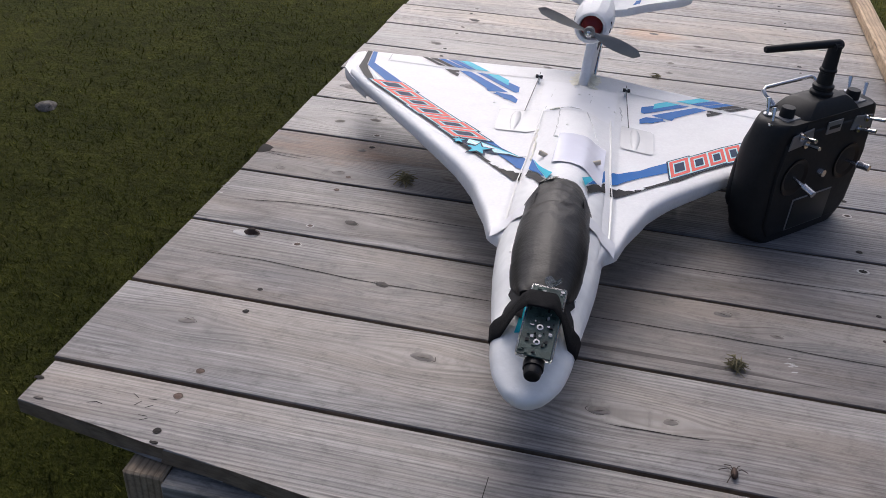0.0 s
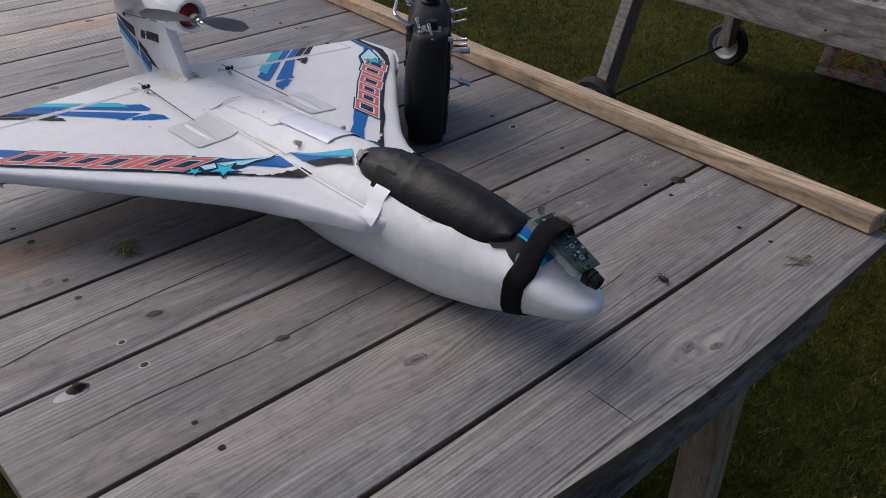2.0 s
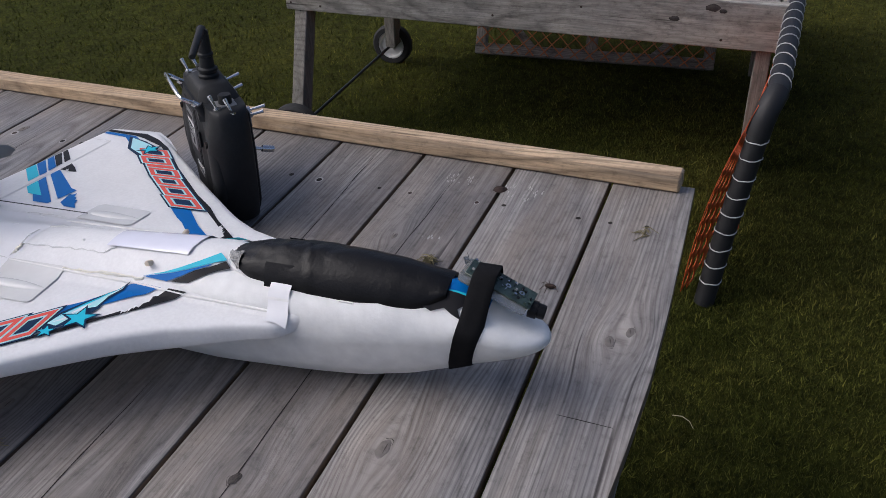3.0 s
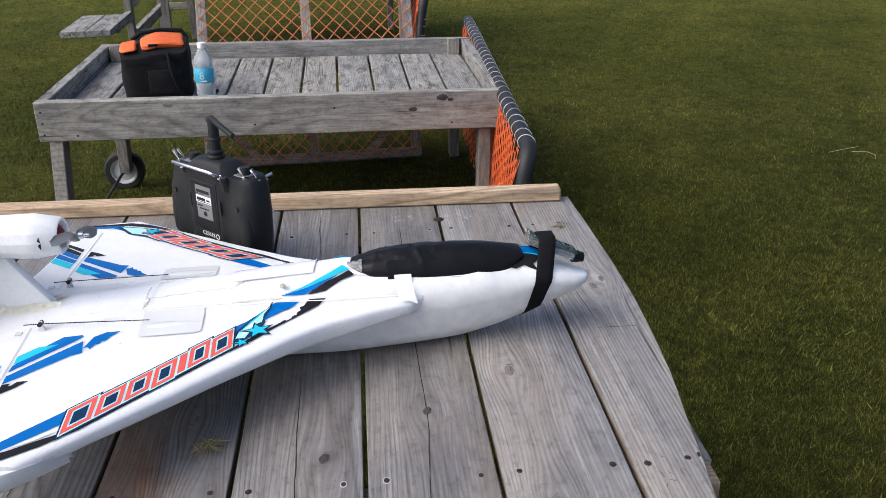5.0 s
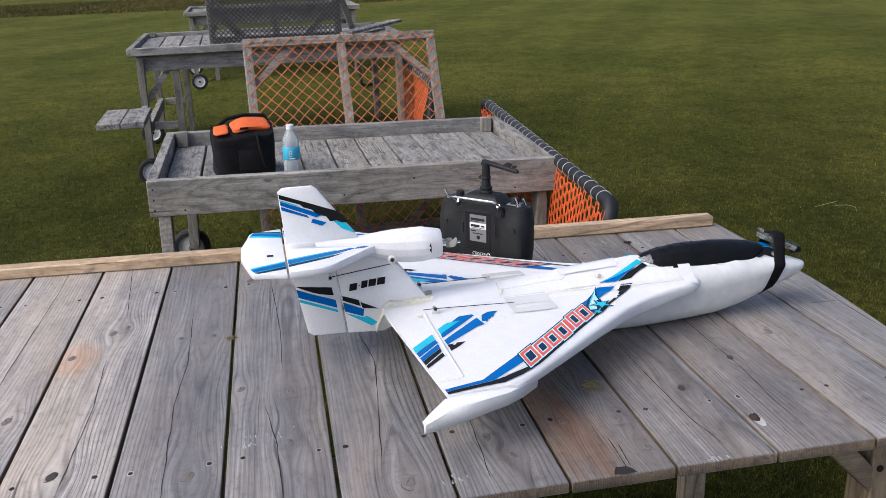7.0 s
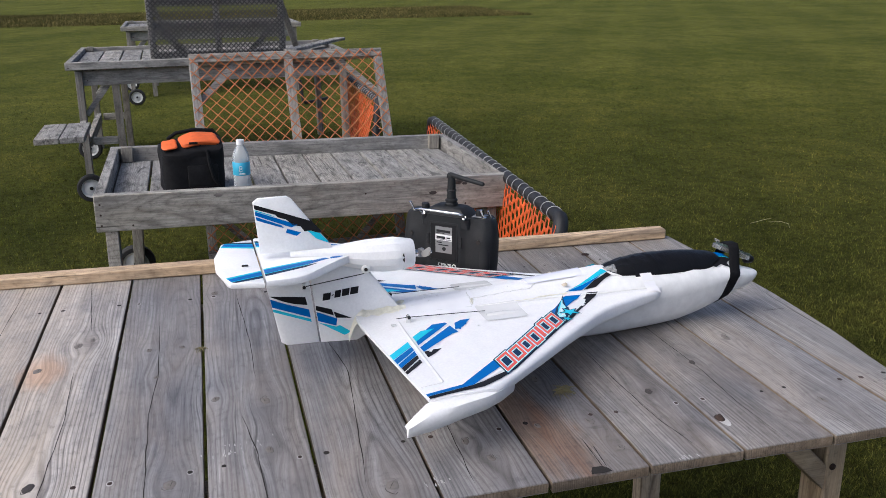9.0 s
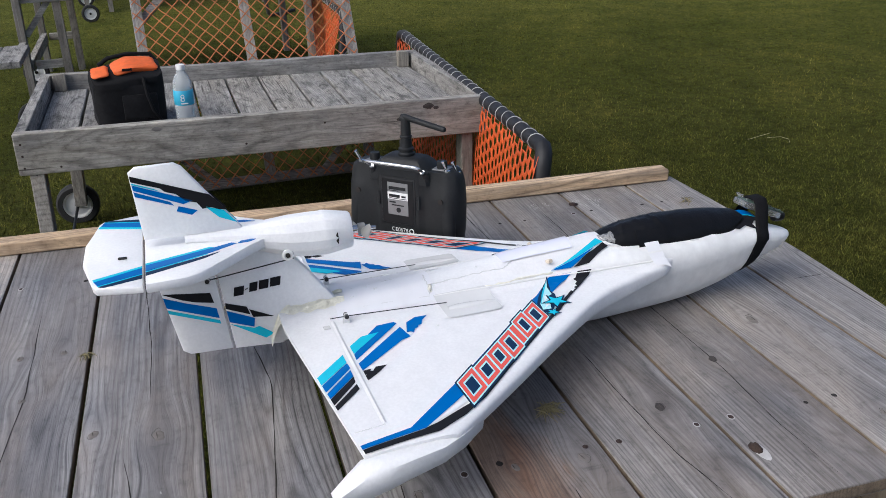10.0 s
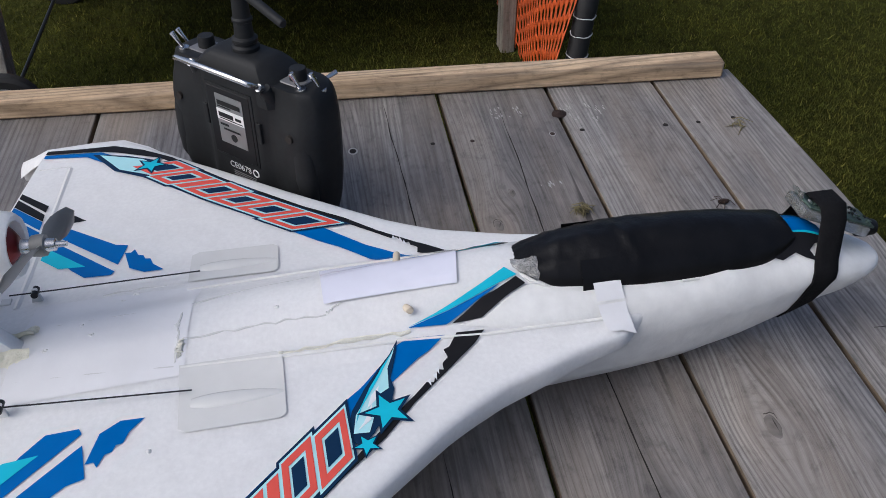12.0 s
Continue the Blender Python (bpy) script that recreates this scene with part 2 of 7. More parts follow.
WOOD_POST = wood("stained_post_wood", (0.22, 0.17, 0.11), (0.36, 0.28, 0.19), (0.46, 0.38, 0.27), (0.40, 0.28, 0.16), 0.4, 0.75, 2)
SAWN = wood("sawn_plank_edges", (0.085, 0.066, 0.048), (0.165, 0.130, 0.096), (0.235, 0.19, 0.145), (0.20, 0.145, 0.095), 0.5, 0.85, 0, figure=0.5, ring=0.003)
WOOD_LIP = wood("new_pine_strip", (0.38, 0.26, 0.15), (0.52, 0.38, 0.24), (0.64, 0.51, 0.36), (0.50, 0.34, 0.19), 0.4, 0.7, 1)
GREY_X = wood("old_grey_wood_x", (0.126, 0.122, 0.115), (0.244, 0.237, 0.222), (0.370, 0.359, 0.337), (0.266, 0.237, 0.185), 0.25, 0.85, 0, stains=0.8, figure=0.5)
GREY_Y = wood("old_grey_wood_y", (0.152, 0.144, 0.132), (0.272, 0.264, 0.244), (0.400, 0.388, 0.360), (0.288, 0.256, 0.200), 0.25, 0.85, 1, stains=0.35, figure=0.5)
GREY_Z = wood("old_grey_wood_z", (0.115, 0.108, 0.094), (0.202, 0.191, 0.169), (0.302, 0.288, 0.259), (0.238, 0.209, 0.158), 0.3, 0.85, 2, figure=0.5)


def knot_material():
    m, nt, p = material("knot_wood", 0.75)
    tc = nt.nodes.new("ShaderNodeTexCoord")
    nz = noise_tex(nt, tc.outputs["Object"], 160, 3, 0.6)
    ln = nt.nodes.new("ShaderNodeVectorMath")
    ln.operation = 'LENGTH'
    nt.links.new(tc.outputs["Object"], ln.inputs[0])
    mx = nt.nodes.new("ShaderNodeMath")
    mx.operation = 'MULTIPLY_ADD'
    nt.links.new(nz, mx.inputs[0])
    mx.inputs[1].default_value = 0.006
    nt.links.new(ln.outputs["Value"], mx.inputs[2])
    c = ramp(nt, mx.outputs[0], [(0.003, (0.13, 0.112, 0.10)), (0.007, (0.21, 0.19, 0.17)), (0.010, (0.10, 0.085, 0.075)), (0.014, (0.22, 0.20, 0.185)), (0.020, (0.17, 0.155, 0.145))])
    nt.links.new(c, p.inputs["Base Color"])
    bump(nt, p, nz, 0.4, 0.001)
    return m


KNOT = knot_material()
KNOT_DARK = plain("dark_knot_wood", (0.060, 0.050, 0.044), 0.7, vary=0.45, scale=260, relief=0.4)
HOLE = plain("dark_hole", (0.02, 0.016, 0.013), 0.9, vary=0.3, scale=200)
RUST = plain("rusty_screw", (0.07, 0.045, 0.035), 0.6, 0.6, vary=0.4, scale=300)
FOAM = plain("white_foam", (0.775, 0.775, 0.77), 0.5, vary=0.05, scale=260, relief=0.12, dist=0.0008)
FOAM_WORN = plain("scuffed_foam", (0.82, 0.82, 0.80), 0.55, vary=0.08, scale=60, relief=0.25, dist=0.001)
BLACK_TAPE = plain("black_cloth_tape", (0.008, 0.008, 0.009), 0.40, vary=0.3, scale=60, relief=0.22, dist=0.002)
STRAP = plain("black_strap", (0.011, 0.011, 0.012), 0.85, vary=0.2, scale=400, relief=0.4)
D_BLUE = plain("decal_blue", (0.003, 0.125, 0.42), 0.42, vary=0.05, scale=80, relief=0)
D_CYAN = plain("decal_cyan", (0.03, 0.50, 0.66), 0.42, vary=0.05, scale=80, relief=0)
D_PALE = plain("decal_pale_cyan", (0.45, 0.78, 0.82), 0.42, vary=0.05, scale=80, relief=0)
D_BLACK = plain("decal_black", (0.014, 0.014, 0.016), 0.42, vary=0.05, scale=80, relief=0)
D_NAVY = plain("decal_navy", (0.008, 0.03, 0.075), 0.42, vary=0.05, scale=80, relief=0)
D_RED = plain("decal_red", (0.72, 0.10, 0.075), 0.42, vary=0.05, scale=80, relief=0)
D_WHITE = plain("decal_white", (0.8, 0.82, 0.83), 0.42, vary=0.04, scale=80, relief=0)
CLEAR_TAPE = plain("milky_tape", (0.78, 0.78, 0.79), 0.32, vary=0.04, scale=40, relief=0.1)
PEG = plain("pale_peg", (0.62, 0.54, 0.42), 0.6, vary=0.15, scale=80)
KNOT_RIM = plain("knot_bark", (0.085, 0.072, 0.062), 0.85, vary=0.3, scale=150)
LILAC = plain("lilac_tape", (0.745, 0.75, 0.84), 0.2, vary=0.03, scale=40, relief=0.05)
COVER = plain("grey_white_plastic", (0.68, 0.68, 0.66), 0.2, vary=0.04, scale=40, relief=0.05)
SPAR = plain("glued_spar", (0.79, 0.785, 0.75), 0.4, vary=0.08, scale=60, relief=0.2)
FOIL = plain("crinkled_clear_tape", (0.42, 0.42, 0.41), 0.2, 0.3, vary=0.5, scale=160, relief=0.9, dist=0.002)
GLUE = plain("yellowed_glue", (0.88, 0.86, 0.73), 0.3, vary=0.14, scale=110, relief=0.35, dist=0.004)
PROP = plain("grey_plastic", (0.22, 0.215, 0.20), 0.38, vary=0.1, scale=60, relief=0.05)
STEEL = plain("bright_steel", (0.62, 0.62, 0.62), 0.22, 1.0, vary=0.08, scale=100, relief=0.03)
WIRE = plain("dark_wire", (0.05, 0.05, 0.05), 0.35, 0.9, vary=0.1, scale=100, relief=0)
TX_BLACK = plain("tx_black_plastic", (0.015, 0.016, 0.017), 0.55, vary=0.2, scale=300, relief=0.12, dist=0.0006)
TX_SHINY = plain("tx_shiny_plastic", (0.010, 0.010, 0.011), 0.42, vary=0.1, scale=100, relief=0.03)
TX_LABEL = plain("silver_label", (0.22, 0.22, 0.22), 0.35, 0.3, vary=0.08, scale=100, relief=0)
TX_WHITE = plain("print_white", (0.75, 0.75, 0.73), 0.5, vary=0.03, scale=100, relief=0)
TX_SCREEN = plain("lcd_grey", (0.018, 0.020, 0.019), 0.3, vary=0.1, scale=50, relief=0)
RED_MOTOR = plain("red_anodised", (0.20, 0.02, 0.02), 0.35, 0.5, vary=0.15, scale=80)
PCB = plain("green_board", (0.07, 0.11, 0.09), 0.4, vary=0.5, scale=140, relief=0.4)
HULL_PLASTIC = plain("clear_case", (0.62, 0.63, 0.61), 0.10, vary=0.2, scale=90, relief=0.3)
HULL_PLASTIC.node_tree.nodes["Principled BSDF"].inputs["Transmission Weight"].default_value = 0.75
TYRE = plain("black_rubber", (0.018, 0.018, 0.018), 0.8, vary=0.3, scale=60, relief=0.3)
RIM = plain("white_wheel_plastic", (0.62, 0.62, 0.60), 0.5, vary=0.12, scale=30)
PIPE = plain("black_foam_pipe", (0.013, 0.013, 0.014), 0.6, vary=0.3, scale=40, relief=0.3)
TIE = plain("white_cord", (0.46, 0.46, 0.45), 0.6, vary=0.1, scale=90)
NET_ORANGE = plain("orange_plastic_net", (0.62, 0.095, 0.016), 0.45, vary=0.2, scale=30)
NET_BROWN = plain("faded_orange_net", (0.50, 0.17, 0.055), 0.6, vary=0.25, scale=30)
NET_BLACK = plain("black_net", (0.03, 0.03, 0.03), 0.6, vary=0.25, scale=30)
BAG_BLACK = plain("black_nylon", (0.012, 0.012, 0.013), 0.75, vary=0.35, scale=60, relief=0.5, dist=0.002)
BAG_ORANGE = plain("orange_nylon", (0.74, 0.13, 0.02), 0.6, vary=0.15, scale=60, relief=0.3, dist=0.002)
STRAW = plain("dry_grass", (0.20, 0.17, 0.08), 0.8, vary=0.3, scale=60)
CLOD = plain("dry_earth", (0.16, 0.145, 0.125), 0.95, vary=0.5, scale=70, relief=0.6, dist=0.004)
DRY_STRAW = plain("pale_straw", (0.48, 0.42, 0.26), 0.8, vary=0.2, scale=60)
ROTTEN = plain("rotten_wood", (0.045, 0.026, 0.018), 0.85, vary=0.5, scale=250)
PALE = plain("pale_scrape", (0.50, 0.485, 0.465), 0.8, vary=0.2, scale=90)
BOTTLE_LABEL = plain("bottle_label", (0.06, 0.42, 0.62), 0.35, vary=0.08, scale=40, relief=0)

# the foam lets some light through
for mat_ in (FOAM, FOAM_WORN, GLUE):
    shader = mat_.node_tree.nodes["Principled BSDF"]
    shader.inputs["Subsurface Weight"].default_value = 0.35
    shader.inputs["Subsurface Radius"].default_value = (1, 1, 1)
    shader.inputs["Subsurface Scale"].default_value = 0.02
SCUFF = plain("hull_scuff", (0.42, 0.39, 0.33), 0.8, vary=0.2, scale=90)
for mat_, level in ((BLACK_TAPE, 0.2), (STRAP, 0.1), (TX_BLACK, 0.26), (TX_SHINY, 0.2), (TX_SCREEN, 0.25), (BAG_BLACK, 0.15), (D_BLACK, 0.08), (D_NAVY, 0.08), (D_BLUE, 0.12), (D_CYAN, 0.18), (D_RED, 0.2)):
    mat_.node_tree.nodes["Principled BSDF"].inputs["Specular IOR Level"].default_value = level


def glass(name, col=(0.9, 0.95, 0.96), rough=0.08):
    m, nt, p = material(name, rough)
    p.inputs["Base Color"].default_value = (*col, 1)
    p.inputs["Transmission Weight"].default_value = 0.74
    p.inputs["IOR"].default_value = 1.2
    v = coords(nt)
    bump(nt, p, noise_tex(nt, v, 60, 3), 0.15, 0.002)
    return m


PET = glass("clear_bottle_plastic")


def grass_material(name, blades, straw=False):
    m, nt, p = material(name, 0.95 if not blades else 0.85)
    tc = nt.nodes.new("ShaderNodeTexCoord")
    v = tc.outputs["Object"]
    big = noise_tex(nt, v, 0.35, 4, 0.6)
    midn = noise_tex(nt, v, 3.0, 5, 0.6)
    c = ramp(nt, big, [(0.3, (0.064, 0.075, 0.014)), (0.7, (0.110, 0.114, 0.028))] if not straw else [(0.3, (0.095, 0.092, 0.034)), (0.7, (0.145, 0.132, 0.055))])
    c2 = ramp(nt, midn, [(0.25, (0.62, 0.66, 0.55)), (0.5, (0.95, 0.95, 0.9)), (0.75, (1.30, 1.22, 1.1))])
    c = mix(nt, 1.0, c, c2, 'MULTIPLY')
    # small tufts and bare moss between them
    c = mix(nt, 1.0, c, ramp(nt, noise_tex(nt, v, 17, 5, 0.72), [(0.30, (0.52, 0.50, 0.50)), (0.5, (0.98, 0.98, 0.98)), (0.70, (1.42, 1.40, 1.30))]), 'MULTIPLY')
    # mowing stripes
    mp = nt.nodes.new("ShaderNodeMapping")
    mp.inputs["Rotation"].default_value = (0, 0, radians(-62))
    nt.links.new(v, mp.inputs["Vector"])
    wv = nt.nodes.new("ShaderNodeTexWave")
    wv.inputs["Scale"].default_value = 0.16
    wv.inputs["Distortion"].default_value = 1.2
    wv.inputs["Detail"].default_value = 2
    nt.links.new(mp.outputs[0], wv.inputs["Vector"])
    st = ramp(nt, wv.outputs["Fac"], [(0.3, (0.93, 0.94, 0.92)), (0.7, (1.07, 1.06, 1.05))])
    c = mix(nt, 1.0, c, st, 'MULTIPLY')
    if blades:
        geo = nt.nodes.new("ShaderNodeNewGeometry")
        rv = ramp(nt, geo.outputs["Random Per Island"], [(0.0, (0.34, 0.36, 0.30)), (0.5, (0.90, 0.90, 0.86)), (0.86, (1.32, 1.22, 1.10)), (0.96, (1.75, 1.55, 1.6)), (1.0, (2.4, 2.2, 2.5))])
        c = mix(nt, 1.0, c, rv, 'MULTIPLY')
    else:
        # thatch round the tables, darkened by the shade between blades put into its colour
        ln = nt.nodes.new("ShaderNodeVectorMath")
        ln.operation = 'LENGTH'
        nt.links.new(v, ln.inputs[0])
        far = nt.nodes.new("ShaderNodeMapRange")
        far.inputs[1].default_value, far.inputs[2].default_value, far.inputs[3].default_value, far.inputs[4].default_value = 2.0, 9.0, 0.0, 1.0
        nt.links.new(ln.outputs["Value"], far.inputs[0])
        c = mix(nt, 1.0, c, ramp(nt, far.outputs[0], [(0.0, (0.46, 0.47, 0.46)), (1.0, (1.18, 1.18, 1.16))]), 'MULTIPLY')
        fine = noise_tex(nt, v, 60, 4, 0.7)
        c = mix(nt, 1.0, c, ramp(nt, fine, [(0.3, (0.45, 0.5, 0.4)), (0.7, (1.35, 1.3, 1.2))]), 'MULTIPLY')
        bump(nt, p, noise_tex(nt, v, 45, 5, 0.7), 0.9, 0.03)
    nt.links.new(c, p.inputs["Base Color"])
    p.inputs["Specular IOR Level"].default_value = 0.06
    return m


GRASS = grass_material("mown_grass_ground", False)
BLADES = grass_material("grass_blades", True)
STRAW_BLADES = grass_material("straw_blades", True, True)


# ---- helpers for meshes ----
def smooth(me, angle=40):
    me.polygons.foreach_set("use_smooth", [True] * len(me.polygons))
    me.set_sharp_from_angle(angle=radians(angle))


def mesh_ob(name, bm, mat, parent=None, soft=True, angle=40):
    me = bpy.data.meshes.new(name)
    bmesh.ops.recalc_face_normals(bm, faces=bm.faces)
    bm.to_mesh(me)
    bm.free()
    if soft:
        smooth(me, angle)
    me.materials.append(mat)
    ob = new(name, me)
    if parent is not None:
        ob.parent = parent
    return ob


def part(name, bm, mat, parent, label="", angle=40):
    ob = mesh_ob(name, bm, mat, parent, True, angle)
    if label:
        ob["label"] = label
    return ob


def thing(name, m, label, category, group="", kind=""):
    ob = new(name)
    ob.matrix_world = m
    ob.empty_display_size = 0.05
    return tagged(ob, label, category, group, kind)


def box(bm, x0, x1, y0, y1, z0, z1, bev=0.002, seg=1):
    r = bmesh.ops.create_cube(bm, size=1)
    for v in r["verts"]:
        v.co = Vector((x0 if v.co.x < 0 else x1, y0 if v.co.y < 0 else y1, z0 if v.co.z < 0 else z1))
    if bev:
        es = list({e for v in r["verts"] for e in v.link_edges})
        bmesh.ops.bevel(bm, geom=es, offset=bev, segments=seg, profile=0.5, affect='EDGES')
    return bm


def boxed(x0, x1, y0, y1, z0, z1, bev=0.002, seg=1):
    return box(bmesh.new(), x0, x1, y0, y1, z0, z1, bev, seg)


def beam(bm, a, b, w, h, bev=0.002, up=(0, 0, 1)):
    """A squared bar from a to b, w across and h along up."""
    a, b = Vector(a), Vector(b)
    d = (b - a).normalized()
    s = d.cross(Vector(up)).normalized()
    u = s.cross(d).normalized()
    m = Matrix((s, d, u)).transposed().to_4x4()
    m.translation = (a + b) / 2
    n0 = len(bm.verts)
    tmp = boxed(-w / 2, w / 2, -(b - a).length / 2, (b - a).length / 2, -h / 2, h / 2, bev)
    tmp.transform(m)
    me = bpy.data.meshes.new("tmp")
    tmp.to_mesh(me)
    tmp.free()
    bm.from_mesh(me)
    bpy.data.meshes.remove(me)
    return bm


def tube(bm, pts, r, sides=10, caps=True):
    """A round bar along a line of points; r is one radius or one for each point."""
    pts = [Vector(p) for p in pts]
    rs = r if isinstance(r, (list, tuple)) else [r] * len(pts)
    rings = []
    ref = None
    for i, p in enumerate(pts):
        d = (pts[min(i + 1, len(pts) - 1)] - pts[max(i - 1, 0)]).normalized()
        if ref is None:
            ref = Vector((0, 0, 1)) if abs(d.z) < 0.9 else Vector((1, 0, 0))
        s = d.cross(ref).normalized()
        u = s.cross(d).normalized()
        ref = u
        rings.append([bm.verts.new(p + rs[i] * (math.cos(a) * s + math.sin(a) * u)) for a in [2 * math.pi * k / sides for k in range(sides)]])
    for a, b in zip(rings, rings[1:]):
        for k in range(sides):
            bm.faces.new((a[k], a[(k + 1) % sides], b[(k + 1) % sides], b[k]))
    if caps:
        bm.faces.new(rings[0][::-1])
        bm.faces.new(rings[-1])
    return bm


def lathe(bm, prof, sides=24, origin=(0, 0, 0), turn=None):
    """A turned shape from (radius, height) pairs about z, then turned and moved."""
    rings = []
    turn = turn or Matrix.Identity(3)
    o = Vector(origin)
    for r, z in prof:
        if r < 1e-6:
            rings.append([bm.verts.new(o + turn @ Vector((0, 0, z)))])
        else:
            rings.append([bm.verts.new(o + turn @ Vector((r * math.cos(2 * math.pi * k / sides), r * math.sin(2 * math.pi * k / sides), z))) for k in range(sides)])
    for a, b in zip(rings, rings[1:]):
        for k in range(sides):
            q = [a[k % len(a)], a[(k + 1) % len(a)], b[(k + 1) % len(b)], b[k % len(b)]]
            q = list(dict.fromkeys(q))
            if len(q) > 2:
                bm.faces.new(q)
    return bm


def prism(bm, poly, z0, z1, bev=0.0, seg=2, m=None):
    """A flat plate: a polygon in x, y, raised from z0 to z1, its edges rounded."""
    lo = [bm.verts.new((x, y, z0)) for x, y in poly]
    hi = [bm.verts.new((x, y, z1)) for x, y in poly]
    n = len(poly)
    fs = [bm.faces.new(lo[::-1]), bm.faces.new(hi)]
    for k in range(n):
        fs.append(bm.faces.new((lo[k], lo[(k + 1) % n], hi[(k + 1) % n], hi[k])))
    if bev:
        es = list({e for f in fs[:2] for e in f.edges})
        bmesh.ops.bevel(bm, geom=es, offset=bev, segments=seg, profile=0.5, affect='EDGES')
    if m is not None:
        bm.transform(m)
    return bm


def loft(bm, sections, closed=True, caps=True):
    rings = [[bm.verts.new(p) for p in s] for s in sections]
    n = len(rings[0])
    for a, b in zip(rings, rings[1:]):
        for k in range(n if closed else n - 1):
            bm.faces.new((a[k], a[(k + 1) % n], b[(k + 1) % n], b[k]))
    if caps:
        bm.faces.new(rings[0][::-1])
        bm.faces.new(rings[-1])
    return bm


def interp(x, xs, ys):
    return float(np.interp(x, xs, ys))


def glide(x, xs, ys):
    """A smooth curve through the given points that never overshoots them."""
    if x <= xs[0] or x >= xs[-1]:
        return interp(x, xs, ys)
    h = [b - a for a, b in zip(xs, xs[1:])]
    d = [(b - a) / q for a, b, q in zip(ys, ys[1:], h)]
    m = [d[0]] + [0.0 if p * q <= 0 else 2 * p * q / (p + q) for p, q in zip(d, d[1:])] + [d[-1]]
    k = max(i for i in range(len(h)) if xs[i] <= x)
    u = (x - xs[k]) / h[k]
    return (ys[k] * (1 + 2 * u) * (1 - u) ** 2 + h[k] * m[k] * u * (1 - u) ** 2 + ys[k + 1] * u * u * (3 - 2 * u) + h[k] * m[k + 1] * u * u * (u - 1))


# ---- ground ----
def ground():
    bm = bmesh.new()
    r = [0, 2, 5, 10, 20, 40, 80, 160, 320]
    rings = [[bm.verts.new((1, 1, 0))]]
    for d in r[1:]:
        rings.append([bm.verts.new((1 + d * math.cos(2 * math.pi * k / 48), 1 + d * math.sin(2 * math.pi * k / 48), 0)) for k in range(48)])
    for k in range(48):
        bm.faces.new((rings[0][0], rings[1][k], rings[1][(k + 1) % 48]))
    for a, b in zip(rings[1:], rings[2:]):
        for k in range(48):
            bm.faces.new((a[k], b[k], b[(k + 1) % 48], a[(k + 1) % 48]))
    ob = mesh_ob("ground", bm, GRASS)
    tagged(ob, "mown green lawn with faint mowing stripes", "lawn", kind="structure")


def grass_field(name, n, cx, cy, spread, h0, h1, wide, seed, strip=None, mat=None):
    """Loose blades, each one thin triangle bent over, in one mesh."""
    rng = np.random.default_rng(seed)
    if strip:
        x, y = rng.uniform(strip[0], strip[1], n), rng.uniform(strip[2], strip[3], n)
    else:
        # thick in the middle, thinning out with no edge
        x, y = cx + spread * rng.normal(0, 1, n), cy + spread * rng.normal(0, 1, n)
    h = rng.uniform(h0, h1, n)
    a = rng.uniform(0, 2 * np.pi, n)
    lean = rng.uniform(0.1, 1.25, n)
    b = rng.uniform(0, 2 * np.pi, n)
    w = wide * rng.uniform(0.6, 1.3, n)
    co = np.zeros((n, 3, 3), np.float32)
    co[:, 0, 0], co[:, 0, 1] = x - w * np.cos(a), y - w * np.sin(a)
    co[:, 1, 0], co[:, 1, 1] = x + w * np.cos(a), y + w * np.sin(a)
    co[:, :2, 2] = -0.002
    co[:, 2, 0], co[:, 2, 1], co[:, 2, 2] = x + h * lean * np.cos(b), y + h * lean * np.sin(b), h
    me = bpy.data.meshes.new(name)
    me.vertices.add(3 * n)
    me.vertices.foreach_set("co", co.ravel())
    me.loops.add(3 * n)
    me.loops.foreach_set("vertex_index", np.arange(3 * n, dtype=np.int32))
    me.polygons.add(n)
    me.polygons.foreach_set("loop_start", np.arange(0, 3 * n, 3, dtype=np.int32))
    me.update()
    me.validate()
    me.materials.append(mat or BLADES)
    return tagged(new(name, me), "short mown grass blades on the lawn", "grass", kind="stuff")


ground()
grass_field("grass", 480000, 1.1, -0.1, 1.2, 0.004, 0.016, 0.0011, 3)
grass_field("grass", 400000, 3.5, -0.8, 4.6, 0.008, 0.024, 0.0024, 4)
grass_field("rough_grass", 90000, 0, 0, 0, 0.02, 0.10, 0.016, 5, (25.0, 32.0, -9.0, 18.0), STRAW_BLADES)


def clod():
    bm = bmesh.new()
    bmesh.ops.create_icosphere(bm, subdivisions=3, radius=0.034)
    for v in bm.verts:
        v.co *= 1 + 0.35 * noise.noise(v.co * 38)
        v.co.z = max(-0.004, v.co.z * 0.6)
    ob = mesh_ob("earth_clod", bm, CLOD)
    ob.location = (-1.511, 1.995, 0.004)
    tagged(ob, "dry grey clod of earth lying on the lawn", "clod")


def straw(x0, y0, x1, y1, bend):
    bm = bmesh.new()
    dx, dy = x1 - x0, y1 - y0
    tube(bm, [(0, 0, 0.010), (dx * 0.4 - dy * bend, dy * 0.4 + dx * bend, 0.020), (dx * 0.75 - dy * bend, dy * 0.75 + dx * bend, 0.019), (dx, dy, 0.010)], [0.0009, 0.0011, 0.0009, 0.0005], 5)
    ob = mesh_ob("straw", bm, DRY_STRAW)
    ob.location = (x0, y0, 0)
    tagged(ob, "single pale dry straw lying on the lawn", "straw", "straws on the lawn")


clod()
straw(1.265, -0.106, 1.237, -0.153, 0.06)
straw(3.084, -1.990, 2.953, -2.030, 0.25)
straw(3.090, -1.880, 3.150, -2.060, -0.1)

PITCH = 0.1425   # plank and gap


